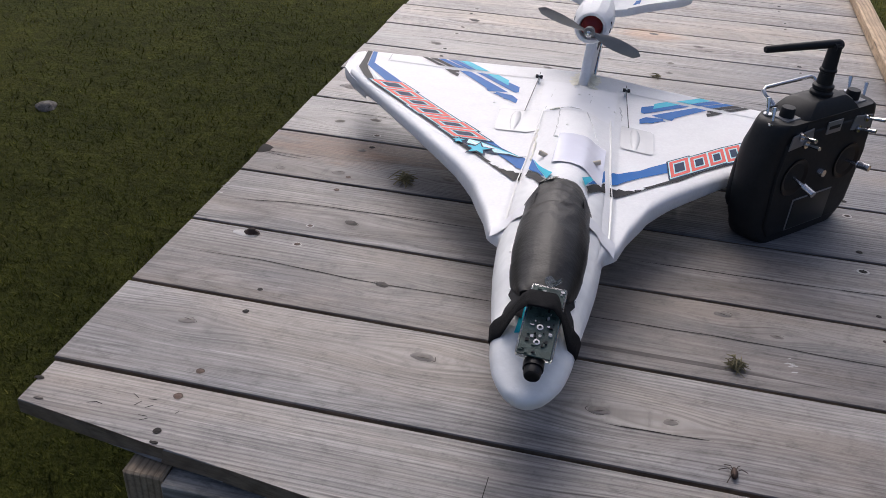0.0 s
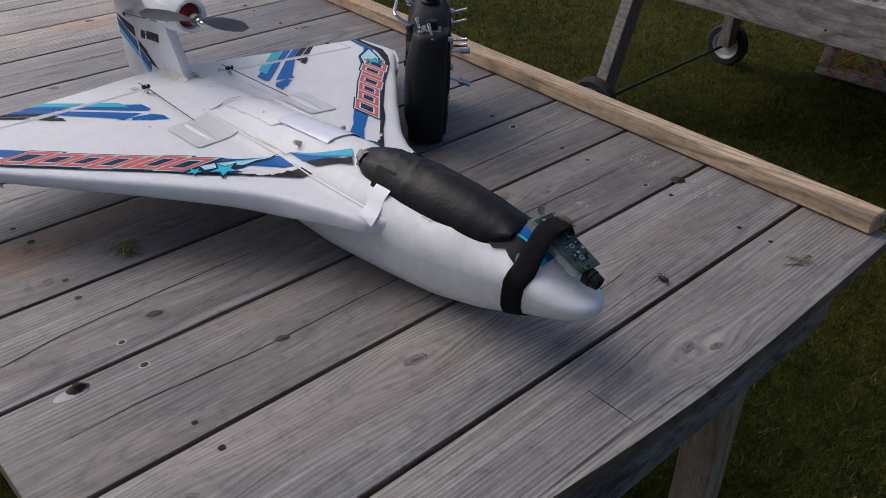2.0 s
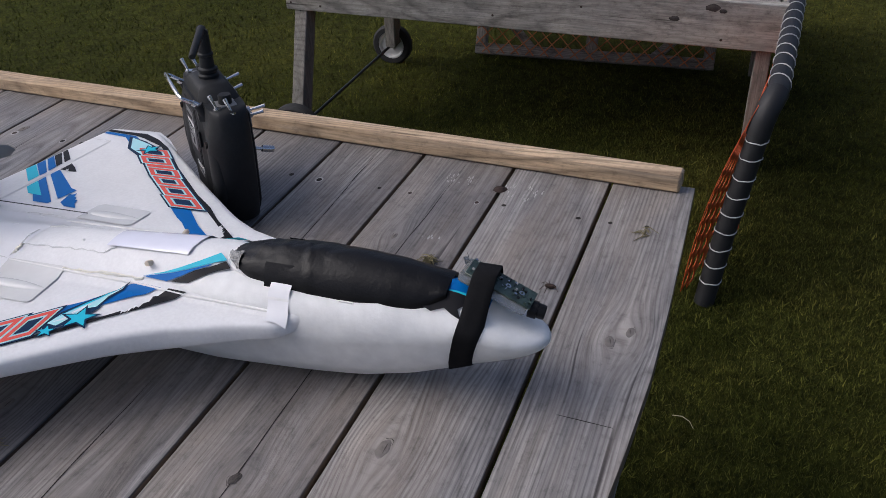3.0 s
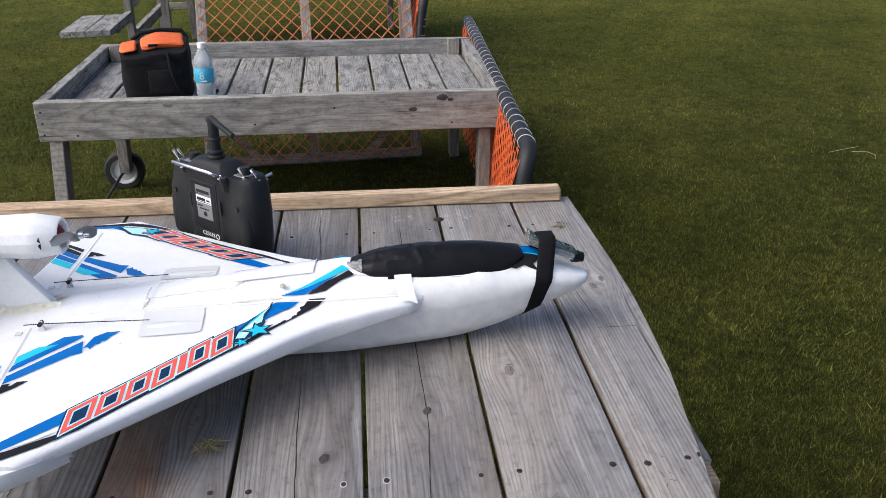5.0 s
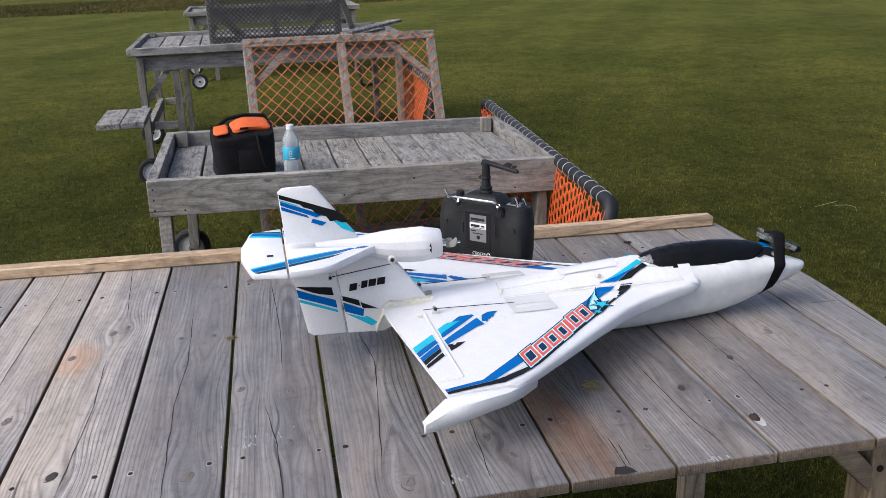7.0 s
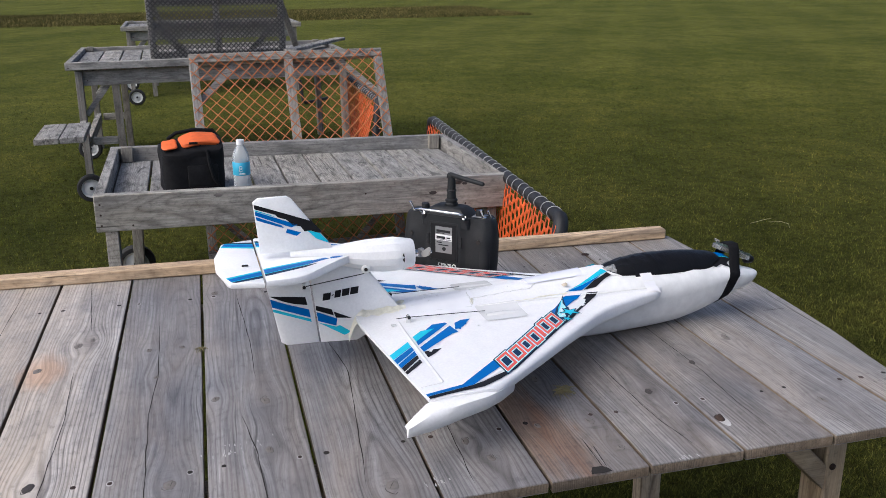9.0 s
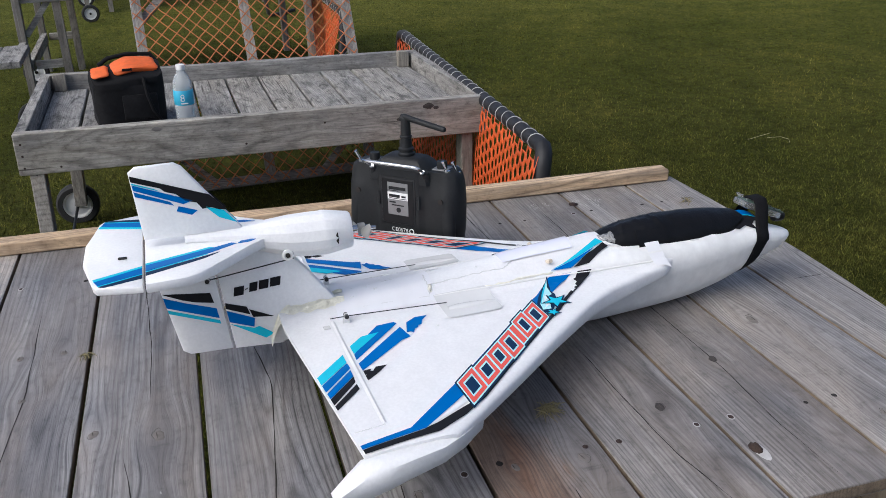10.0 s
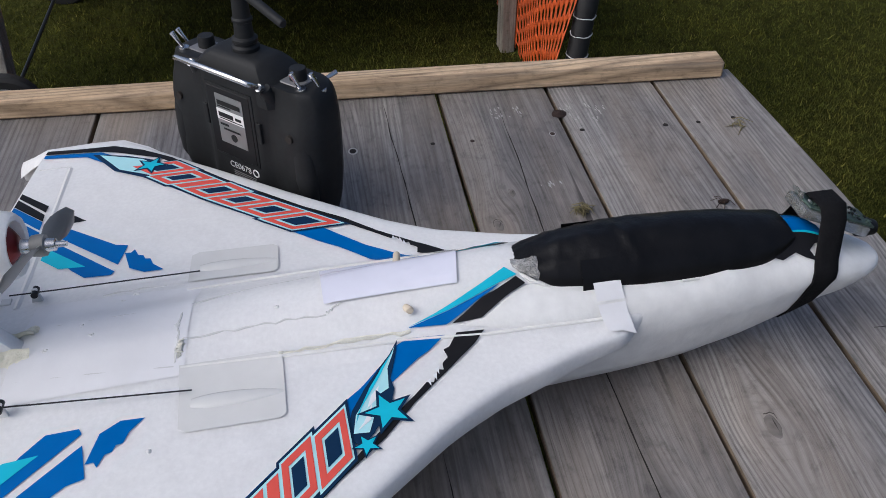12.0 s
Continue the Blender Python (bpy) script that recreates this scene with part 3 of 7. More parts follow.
# ---- the near table ----
def near_table():
    t = thing("work_table", pose(0, 0, 0), "large weathered plank table with a pale edge strip, on grass", "table")
    edge = lambda y: 0.932 + 0.055 * y
    planks = {}
    for k in range(-1, 15):
        y0, y1 = PITCH * k + 0.0025, PITCH * (k + 1) - 0.0025
        jx = random.uniform(-0.004, 0.004)
        bm = bmesh.new()
        if k < 0:
            poly = [(0.004, -0.060), (0.045, -0.066), (0.096, -0.073), (0.155, -0.080), (0.159, -0.084), (0.215, -0.089), (0.309, -0.102), (0.404, -0.110), (0.510, -0.116), (0.634, -0.117), (0.780, -0.115), (0.926, -0.112), (edge(0) - 0.008, -0.003), (0.004, -0.003)]
        else:
            poly = [(jx, y0), (edge(y0), y0), (edge(y1), y1), (jx + random.uniform(-0.002, 0.002), y1)]
        prism(bm, poly, TOP - 0.018 + random.uniform(-0.001, 0.001), TOP, 0.0022, 2)
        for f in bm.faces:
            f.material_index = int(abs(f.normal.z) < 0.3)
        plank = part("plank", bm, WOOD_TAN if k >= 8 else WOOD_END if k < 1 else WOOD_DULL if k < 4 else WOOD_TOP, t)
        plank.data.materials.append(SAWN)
        planks[k] = plank
    # beams under the planks, fascia between their ends
    low = TOP - 0.0205
    for x, y in ((0.144, -0.097), (0.815, -0.095)):
        part("beam", boxed(x - 0.019, x + 0.019, y, 2.1, TOP - 0.088, low), WOOD_FRAME, t)
    part("fascia", boxed(0.1635, 0.7955, -0.102, -0.064, TOP - 0.082, TOP - 0.0215), GREY_X, t)
    for y in (0.62, 1.9):
        part("cross_beam", boxed(0.1635, 0.7955, y, y + 0.038, TOP - 0.086, low), GREY_X, t)
    for x, w, y0, y1 in ((0.1635, 0.060, -0.036, 0.003), (0.752, 0.043, -0.042, 0.012), (0.1635, 0.060, 1.86, 1.90), (0.752, 0.043, 1.86, 1.90)):
        lg = part("leg", boxed(x, x + w, y0, y1, 0, low - 0.0005, 0.003), WOOD_POST, t)
        bm = lathe(bmesh.new(), [(0.006, 0.0), (0.006, 0.002), (0.003, 0.003), (0, 0.003)], 12, (x - 0.001, (y0 + y1) / 2 + 0.008, TOP - 0.175), Matrix.Rotation(radians(-90), 3, 'Y'))
        part("bolt", bm, RUST, lg)
    for x in (0.183, 0.776):
        bm = bmesh.new()
        beam(bm, (x, 0.170, TOP - 0.025), (x, -0.010, TOP - 0.208), 0.036, 0.034, 0.002)
        part("brace", bm, WOOD_FRAME, t)
    # pale strip along one long edge
    bm = bmesh.new()
    beam(bm, (0.917, -0.094, TOP + 0.0127), (1.035, 2.13, TOP + 0.0127), 0.034, 0.0245, 0.003)
    part("edge_strip", bm, WOOD_LIP, t, "pale new pine edge strip")
    # knots, screws, checks and marks in the planks
    def owner(y):
        return planks[max(-1, min(14, math.floor(y / PITCH)))]

    def at(name, bm, mat, x, y, label=""):
        ob = part(name, bm, mat, owner(y), label)
        ob.location = (x, y, TOP)
        return ob

    for x, y, r in KNOTS:
        a, wide = random.uniform(0, 6), random.uniform(1.15, 1.5)

        def oval(q, f):
            g = 1 + 0.13 * math.sin(2 * f + a) + 0.06 * math.sin(5 * f + 2 * a)
            return (r * q * g * wide * math.cos(f), r * q * g * 0.8 * math.sin(f))

        bm = bmesh.new()
        rings = [[bm.verts.new((*oval(q, 2 * math.pi * i / 18), h)) for i in range(18)] for q, h in ((0.52, 0.0002), (0.40, 0.0006), (0.2, 0.0008))]
        for ra, rb in zip(rings, rings[1:]):
            for i in range(18):
                bm.faces.new((ra[i], ra[(i + 1) % 18], rb[(i + 1) % 18], rb[i]))
        bm.faces.new(rings[-1])
        # dark bark line that rims most of the knot, and a check through it
        i0, n_ = random.randrange(18), random.randint(5, 9)
        rim = bmesh.new()
        pair = [[rim.verts.new((*oval(q + 0.05 * math.sin(i * 1.7), 2 * math.pi * (i0 + i) / 18), 0.0006)) for i in range(n_)] for q in (0.585, 0.63)]
        for i in range(n_ - 1):
            rim.faces.new((pair[0][i], pair[0][i + 1], pair[1][i + 1], pair[1][i]))
        c1, c2 = random.uniform(-0.3, 0.3), random.uniform(-0.3, 0.3)
        rim.faces.new([rim.verts.new(p) for p in ((-0.45 * r, c1 * r, 0.0012), (0.1 * r, (c1 + c2) / 2 * r - 0.0006, 0.0012), (0.5 * r, c2 * r, 0.0012), (0.1 * r, (c1 + c2) / 2 * r + 0.0007, 0.0012))])
        at("knot_rim", rim, KNOT_RIM, x, y)
        at("knot", bm, KNOT_DARK if y in (0.210, 0.330, 1.218) else KNOT, x, y)
    for k in range(-1, 15):
        for x, sl in ((0.142, 0.0), (0.804, 0.012)):
            for f in ((0.02, 0.121) if k >= 0 else (0.1215, 0.0765)):
                y = PITCH * k + f + random.uniform(-0.004, 0.004)
                xx = x + sl * (y - 0.2) + 0.012 * y * (x < 0.3) + random.uniform(-0.003, 0.003)
                r = random.uniform(0.0028, 0.0043)
                bm = lathe(bmesh.new(), [(r, 0.0004), (r * 0.75, 0.0002), (r * 0.6, 0.0003), (r * 0.45, 0.0005), (0, 0.0004)], 10)
                for v in bm.verts:
                    v.co.x *= random.uniform(0.95, 1.25)
                ob = at("screw", bm, HOLE if random.random() < 0.7 else RUST, xx, y)
                if random.random() < 0.35:
                    bm = lathe(bmesh.new(), [(r * random.uniform(1.2, 1.5), 0.00015), (r * 1.0, 0.0003)], 12)
                    for v in bm.verts:
                        v.co.x *= 1.35
                    at("screw_ring", bm, PALE, xx, y)

    def crack(pts, w=0.0007):
        """A drying check: a thin dark line that wanders and fades at its ends."""
        bm = bmesh.new()
        n = len(pts) * 7
        xs, ys_ = [p[0] for p in pts], [p[1] for p in pts]
        up = xs[-1] > xs[0]
        line = []
        for i in range(n + 1):
            x = xs[0] + (xs[-1] - xs[0]) * i / n
            y = interp(x, xs if up else xs[::-1], ys_ if up else ys_[::-1]) + 0.0016 * noise.noise((x * 25, ys_[0] * 7, 1.3))
            line.append((x - pts[0][0], y - pts[0][1], w * min(1, 6 * min(i, n - i) / n) * random.uniform(0.5, 1.2)))
        rows_ = [(bm.verts.new((x, y - h, 0.0004)), bm.verts.new((x, y + h, 0.0004))) for x, y, h in line]
        for a, b in zip(rows_, rows_[1:]):
            bm.faces.new((a[0], b[0], b[1], a[1]))
        at("crack", bm, HOLE, pts[0][0], pts[0][1])

    for pts in ([(0.92, 0.357), (0.77, 0.351), (0.52, 0.345)], [(0.911, 0.213), (0.756, 0.215), (0.626, 0.218), (0.42, 0.214), (0.266, 0.21), (0.11, 0.218), (0.004, 0.214)],
                [(0.97, 1.222), (0.69, 1.195)], [(0.545, 1.206), (0.343, 1.197), (0.10, 1.206)], [(0.74, 1.076), (0.48, 1.069), (0.33, 1.078), (0.02, 1.072)],
                [(0.82, 0.93), (0.58, 0.917), (0.40, 0.916)], [(0.30, 0.945), (0.18, 0.928), (0.01, 0.922)], [(0.36, 0.364), (0.20, 0.362), (0.10, 0.358), (0.004, 0.340)],
                [(0.58, 0.79), (0.40, 0.767), (0.25, 0.78), (0.05, 0.80)], [(0.62, 0.055), (0.52, 0.052)], [(0.09, 0.487), (0.0, 0.492)], [(0.07, 0.480), (0.01, 0.486)],
                [(0.26, 0.655), (0.02, 0.665)], [(0.9, 1.50), (0.3, 1.49)], [(0.95, 1.35), (0.4, 1.36)]):
        crack(pts)
    for pts in ([(0.432, -0.040), (0.431, -0.067), (0.430, -0.094)], [(0.066, -0.048), (0.074, -0.045), (0.080, -0.046)], [(0.100, -0.026), (0.107, -0.030)], [(0.108, -0.040), (0.112, -0.033)],
                [(0.119, -0.040), (0.124, -0.036)], [(0.116, -0.029), (0.124, -0.028)], [(0.122, -0.056), (0.128, -0.052)], [(0.118, -0.050), (0.126, -0.050)], [(0.148, -0.040), (0.150, -0.037)]):
        bm = bmesh.new()
        ox, oy = pts[0]
        tube(bm, [(x - ox, y - oy, 0.0) for x, y in pts], [0.0003] + [0.0005] * (len(pts) - 2) + [0.0003], 5)
        at("scratch", bm, HOLE, ox, oy)
    # splits that open from the end plank's rim
    for x, y, l in ((0.006, -0.030, 0.012), (0.148, -0.078, 0.010), (0.022, -0.055, 0.010)):
        bm = lathe(bmesh.new(), [(l * 0.5, 0.0002), (l * 0.35, 0.0008), (0, 0.0006)], 8)
        for v in bm.verts:
            v.co.x *= random.uniform(0.7, 1.2)
            v.co.y *= random.uniform(0.25, 0.6)
        at("split", bm, HOLE if x != 0.022 else KNOT_RIM, x, y)
    # the open screw hole with bare splintered wood round it
    bm = lathe(bmesh.new(), [(0.0105, 0.0002), (0.009, 0.0006), (0.006, 0.0005), (0.0, 0.0004)], 14)
    for v in bm.verts:
        v.co.x *= (1.75 if v.co.x < 0 else 1.05) + 0.2 * random.random()
        v.co.y *= 0.72
    at("bare_spot", bm, PALE, 0.082, 0.269, "pale splintered wood")
    bm = lathe(bmesh.new(), [(0.0092, 0.0009), (0.0070, 0.0014), (0.0050, 0.0045), (0.0030, 0.0062), (0, 0.0058)], 9)
    for v in bm.verts:
        v.co.x = v.co.x * 1.15 + random.uniform(-0.0008, 0.0008)
        v.co.y = v.co.y * 0.78 + random.uniform(-0.0006, 0.0006)
    at("splinter", bm, ROTTEN, 0.085, 0.2715, "dark rotten wood stub")
    # dark burnt notch at the plank's end
    bm = lathe(bmesh.new(), [(0.015, 0.0003), (0.010, 0.0011), (0, 0.0009)], 13)
    for v in bm.verts:
        v.co.x = abs(v.co.x) * 1.3 * random.uniform(0.7, 1.1) - 0.001
    at("burnt_notch", bm, HOLE, 0.000, 0.497, "burnt dark notch")
    # white scuffs and chalky rings
    for cx, cy, n, spread, ring_r in ((0.20, 0.960, 26, 0.020, 0), (0.847, 0.110, 30, 0.004, 0.020), (0.860, 0.206, 22, 0.004, 0.014), (0.699, 0.190, 8, 0.008, 0), (0.040, 0.706, 14, 0.010, 0), (0.005, 0.372, 8, 0.006, 0), (0.47, 1.33, 12, 0.02, 0)):
        bm = bmesh.new()
        for _ in range(n):
            a = random.uniform(0, 2 * math.pi)
            x = (ring_r * math.cos(a) * 0.9 if ring_r else 0) + random.gauss(0, spread * 0.6)
            y = (ring_r * math.sin(a) * 1.2 if ring_r else 0) + random.gauss(0, spread)
            l, h = random.uniform(0.0012, 0.0050), random.uniform(0.0005, 0.0013)
            vs = [bm.verts.new((x - l, y - h, 0.0003)), bm.verts.new((x + l * 0.7, y - h * 0.6, 0.0003)), bm.verts.new((x + l, y + h, 0.0003)), bm.verts.new((x - l * 0.4, y + h * 0.8, 0.0003))]
            bm.faces.new(vs)
        at("scuff", bm, PALE, cx, cy)
    bm = lathe(bmesh.new(), [(0.010, 0.0003), (0.007, 0.0015), (0.003, 0.003), (0, 0.002)], 9)
    for v in bm.verts:
        v.co += Vector((random.uniform(-0.002, 0.002), random.uniform(-0.002, 0.002), 0))
    at("resin_knot", bm, RUST, 0.847, 0.142, "rusty brown loose knot")
    return t


near_table()


def tuft(x, y, r, n, seed, name="grass_clump", label="small clump of dry grass cuttings on the table", flatness=0.5):
    """A loose bundle of dry grass blades."""
    rng = random.Random(seed)
    bm = bmesh.new()
    for _ in range(n):
        a, l = rng.uniform(0, 2 * math.pi), r * rng.uniform(0.4, 1.1)
        cx, cy = rng.gauss(0, r * 0.3), rng.gauss(0, r * 0.3)
        z0 = rng.uniform(0.0008, r * flatness)
        mid = (cx + rng.gauss(0, r * 0.12), cy + rng.gauss(0, r * 0.12), z0 + rng.uniform(0, r * 0.3))
        tube(bm, [(cx - l * math.cos(a), cy - l * math.sin(a), max(0.0008, z0 * rng.uniform(0, 1))), mid, (cx + l * math.cos(a), cy + l * math.sin(a), max(0.0008, z0 * rng.uniform(0, 1.4)))], [0.0004, 0.0008, 0.0003], 4)
    ob = mesh_ob(name, bm, STRAW)
    ob.location = (x, y, TOP)
    return tagged(ob, label, "grass clump", "grass clumps on the table")


tuft(0.223, 0.459, 0.016, 40, 1)
tuft(0.645, 0.170, 0.0095, 55, 2, flatness=0.8)
tuft(0.785, -0.064, 0.012, 9, 3, flatness=0.2)
tuft(0.63, 0.80, 0.012, 22, 4)
tuft(0.55, 1.00, 0.010, 14, 5, flatness=0.3)


def dead_insect(x, y):
    """A brown curled scrap of leaf with thin stalks."""
    bm = bmesh.new()
    lathe(bm, [(0, -0.006), (0.002, -0.005), (0.0032, 0.0), (0.0024, 0.005), (0, 0.008)], 9, (0, 0, 0.003), Matrix.Rotation(radians(90), 3, 'X'))
    for a in (0.4, 1.1, 2.2, 2.9, 4.2):
        tube(bm, [(0, 0, 0.004), (0.006 * math.cos(a), 0.006 * math.sin(a), 0.006), (0.013 * math.cos(a), 0.013 * math.sin(a), 0.0008)], 0.0004, 4)
    ob = mesh_ob("leaf_scrap", bm, RUST)
    ob.location = (x, y, TOP)
    return tagged(ob, "curled reddish brown leaf scrap on the planks", "leaf")


dead_insect(0.634, 0.018)


# ---- the tray table behind it ----
def wheel(parent, x, y, z, r=0.086, w=0.045):
    """A small trolley wheel on an axle along local x."""
    q = Matrix.Rotation(radians(90), 3, 'Y')
    bm = lathe(bmesh.new(), [(r * 0.68, -w / 2), (r * 0.9, -w / 2), (r, -w * 0.3), (r, w * 0.3), (r * 0.9, w / 2), (r * 0.68, w / 2), (r * 0.68, -w / 2)], 28, (x, y, z), q)
    ob = part("wheel", bm, TYRE, parent, "black rubber tyre on a white plastic wheel")
    bm = bmesh.new()
    lathe(bm, [(0, -w * 0.25), (r * 0.2, -w * 0.3), (r * 0.22, -w * 0.22), (r * 0.55, -w * 0.1), (r * 0.62, -w * 0.4), (r * 0.69, -w * 0.4), (r * 0.69, w * 0.4), (r * 0.62, w * 0.4), (r * 0.55, w * 0.1), (r * 0.22, w * 0.22), (r * 0.2, w * 0.3), (0, w * 0.25)], 28, (x, y, z), q)
    part("rim", bm, RIM, ob, "white plastic rim")
    bm = bmesh.new()
    lathe(bm, [(0, -w * 0.45), (r * 0.13, -w * 0.45), (r * 0.13, w * 0.45), (0, w * 0.45)], 12, (x, y, z), q)
    part("hub", bm, WIRE, ob)
    return ob


def tray_table(name, m, width, depth, top, label, rim=0.065, with_wheels=True, boards=None, apron=0.14):
    """A plank table with a raised rim; local y along the width, x to the back, z from the ground."""
    t = thing(name, m, label, "table")
    deck = top - rim
    n = boards or int(width / PITCH)
    step = (width - 0.08) / n
    for k in range(n):
        y0 = 0.04 + step * k
        part("plank", boxed(0.04, depth - 0.04, y0 + 0.0045, y0 + step - 0.0045, deck - 0.03, deck + random.uniform(-0.002, 0.002), 0.003), GREY_X, t)
    part("rim_board", boxed(0, 0.038, 0, width, top - apron, top, 0.003), GREY_Y, t)
    part("rim_board", boxed(depth - 0.038, depth, 0, width, top - apron, top, 0.003), GREY_Y, t)
    part("rim_board", boxed(0.0385, depth - 0.0385, 0, 0.038, top - apron * 0.98, top - 0.002, 0.003), GREY_X, t)
    part("rim_board", boxed(0.0385, depth - 0.0385, width - 0.038, width, top - apron * 0.98, top - 0.002, 0.003), GREY_X, t)
    for y in (0.075, width - 0.075):
        part("corner_block", boxed(depth - 0.0765, depth - 0.0385, y - 0.025, y + 0.025, deck + 0.001, top + 0.008, 0.003), GREY_Z, t)
    def leg(x, y, x1, y1, z1=-0.03):
        bm = bmesh.new()
        beam(bm, (x1, y1, z1), (x, y, deck - 0.031), 0.045, 0.070, 0.003, (1, 0, 0))
        part("leg", bm, GREY_Z, t)

    for x in (0.06, depth - 0.06):
        leg(x, 0.075, x, 0.070)
    if with_wheels:
        leg(0.06, 1.585, -0.105, 1.570, 0.02)
        leg(0.665, 1.525, 0.700, 1.537, 0.055)
        part("axle", tube(bmesh.new(), [(-0.165, 1.555, 0.034), (0.735, 1.555, 0.044)], 0.006), WIRE, t)
        wheel(t, -0.165, 1.555, 0.034, 0.096)
        wheel(t, 0.735, 1.555, 0.044, 0.086)
    else:
        for x in (0.06, depth - 0.06):
            leg(x, width - 0.075, x, width - 0.060)
    for y, z in ((0.025, -0.03), (0.03, -0.1), (0.2, -0.115), (0.62, -0.05), (width - 0.02, -0.035), (width - 0.02, -0.075), (width - 0.02, -0.115), (width - 0.13, -0.12), (0.9, -0.1)):
        bm = lathe(bmesh.new(), [(0.0045, 0.001), (0.0035, -0.0012), (0, -0.0015)], 8, (0, y, top + z), Matrix.Rotation(radians(90), 3, 'Y'))
        part("screw", bm, RUST, t)
    for y, z, r in ((0.34, -0.062, 0.013), (1.19, -0.022, 0.013), (0.235, -0.022, 0.018), (0.205, -0.030, 0.010)):
        if y < width:
            bm = lathe(bmesh.new(), [(r, 0.0003), (r * 0.7, -0.0008), (0, -0.0012)], 14, (0, y, top + z), Matrix.Rotation(radians(90), 3, 'Y'))
            for v in bm.verts:
                v.co.y = y + (v.co.y - y) * random.uniform(1.1, 1.5)
                v.co.z = top + z + (v.co.z - top - z) * random.uniform(0.55, 0.8)
            part("knot", bm, KNOT_DARK if y < 0.35 else KNOT, t)
    return t


T2 = pose(2.445, -0.237, 0, 1.3, 0, 1.2)
tray_table("tray_table", T2, 1.635, 0.985, 0.545, "low grey weathered tray table with raised rims, on legs and wheels")


def strings(bm, ox, oy, w, h, step, r, m, wob=0.0, sides=4):
    """Diagonal strings both ways over a w by h field, clipped to it."""
    n = int((w + h) / step) + 1
    for k in range(1, n):
        c = k * step
        for flip in (0, 1):
            x0, y0 = (c, 0) if c < w else (w, c - w)
            x1, y1 = (0, c) if c < h else (c - h, h)
            cnt = max(2, int(math.hypot(x1 - x0, y1 - y0) / 0.09) + 1)
            pts = []
            for i in range(cnt):
                f = i / (cnt - 1)
                x, y = x0 + (x1 - x0) * f, y0 + (y1 - y0) * f
                z = wob * math.sin(7 * x + 5 * y + flip) + (0.002 if flip else -0.002)
                if 0 < i < cnt - 1:
                    x += random.uniform(-1, 1) * step * 0.06
                    y += random.uniform(-1, 1) * step * 0.06
                if flip:
                    x = w - x
                pts.append(m @ Vector((ox + x, oy + y, z)))
            tube(bm, pts, r, sides, False)
    return bm


def net_panel(name, m, w, h, step, r, net_mat, label, posts=1):
    """A wooden frame with corner braces and a string net; local x across, y up the slope."""
    t = thing(name, m, label, "barrier")
    b = 0.045
    part("rail", boxed(0, w, 0, b, -0.019, 0.019), GREY_X, t)
    part("rail", boxed(0, w, h - b, h, -0.019, 0.019), GREY_X, t)
    for x in (0, w - b):
        part("post", boxed(x, x + b, b + 0.0005, h - b - 0.0005, -0.018, 0.018), GREY_Y, t)
    for k in range(posts):
        x = w * (k + 1) / (posts + 1)
        part("post", boxed(x - 0.022, x + 0.022, b + 0.0005, h - b - 0.0005, -0.018, 0.018), GREY_Y, t)
    for x, y, sx, sy in ((b, b, 1, 1), (w - b, b, -1, 1), (b, h - b, 1, -1), (w - b, h - b, -1, -1)):
        bm = bmesh.new()
        beam(bm, (x - 0.01 * sx, y + 0.2 * sy, -0.022), (x + 0.2 * sx, y - 0.01 * sy, -0.022), 0.036, 0.02, 0.002)
        part("brace", bm, GREY_X, t)
    bm = strings(bmesh.new(), 0.005, 0.005, w - 0.01, h - 0.01, step, r, Matrix.Translation((0, 0, 0.024)))
    part("net", bm, net_mat, t)
    return t


# leaning barrier behind the tray table: from the grass up and away
def plane_matrix(origin, xdir, ydir):
    x, y = Vector(xdir).normalized(), Vector(ydir).normalized()
    z = x.cross(y).normalized()
    y = z.cross(x)
    m = Matrix((x, y, z)).transposed().to_4x4()
    m.translation = origin
    return m


net_panel("net_barrier", plane_matrix((3.30, 1.008, 0.012), (0.03, -1, 0.0), (0.47, -0.042, 0.94)), 1.000, 1.055, 0.064, 0.0026, NET_BROWN,
          "grey wooden frame strung with faded orange net behind a table")


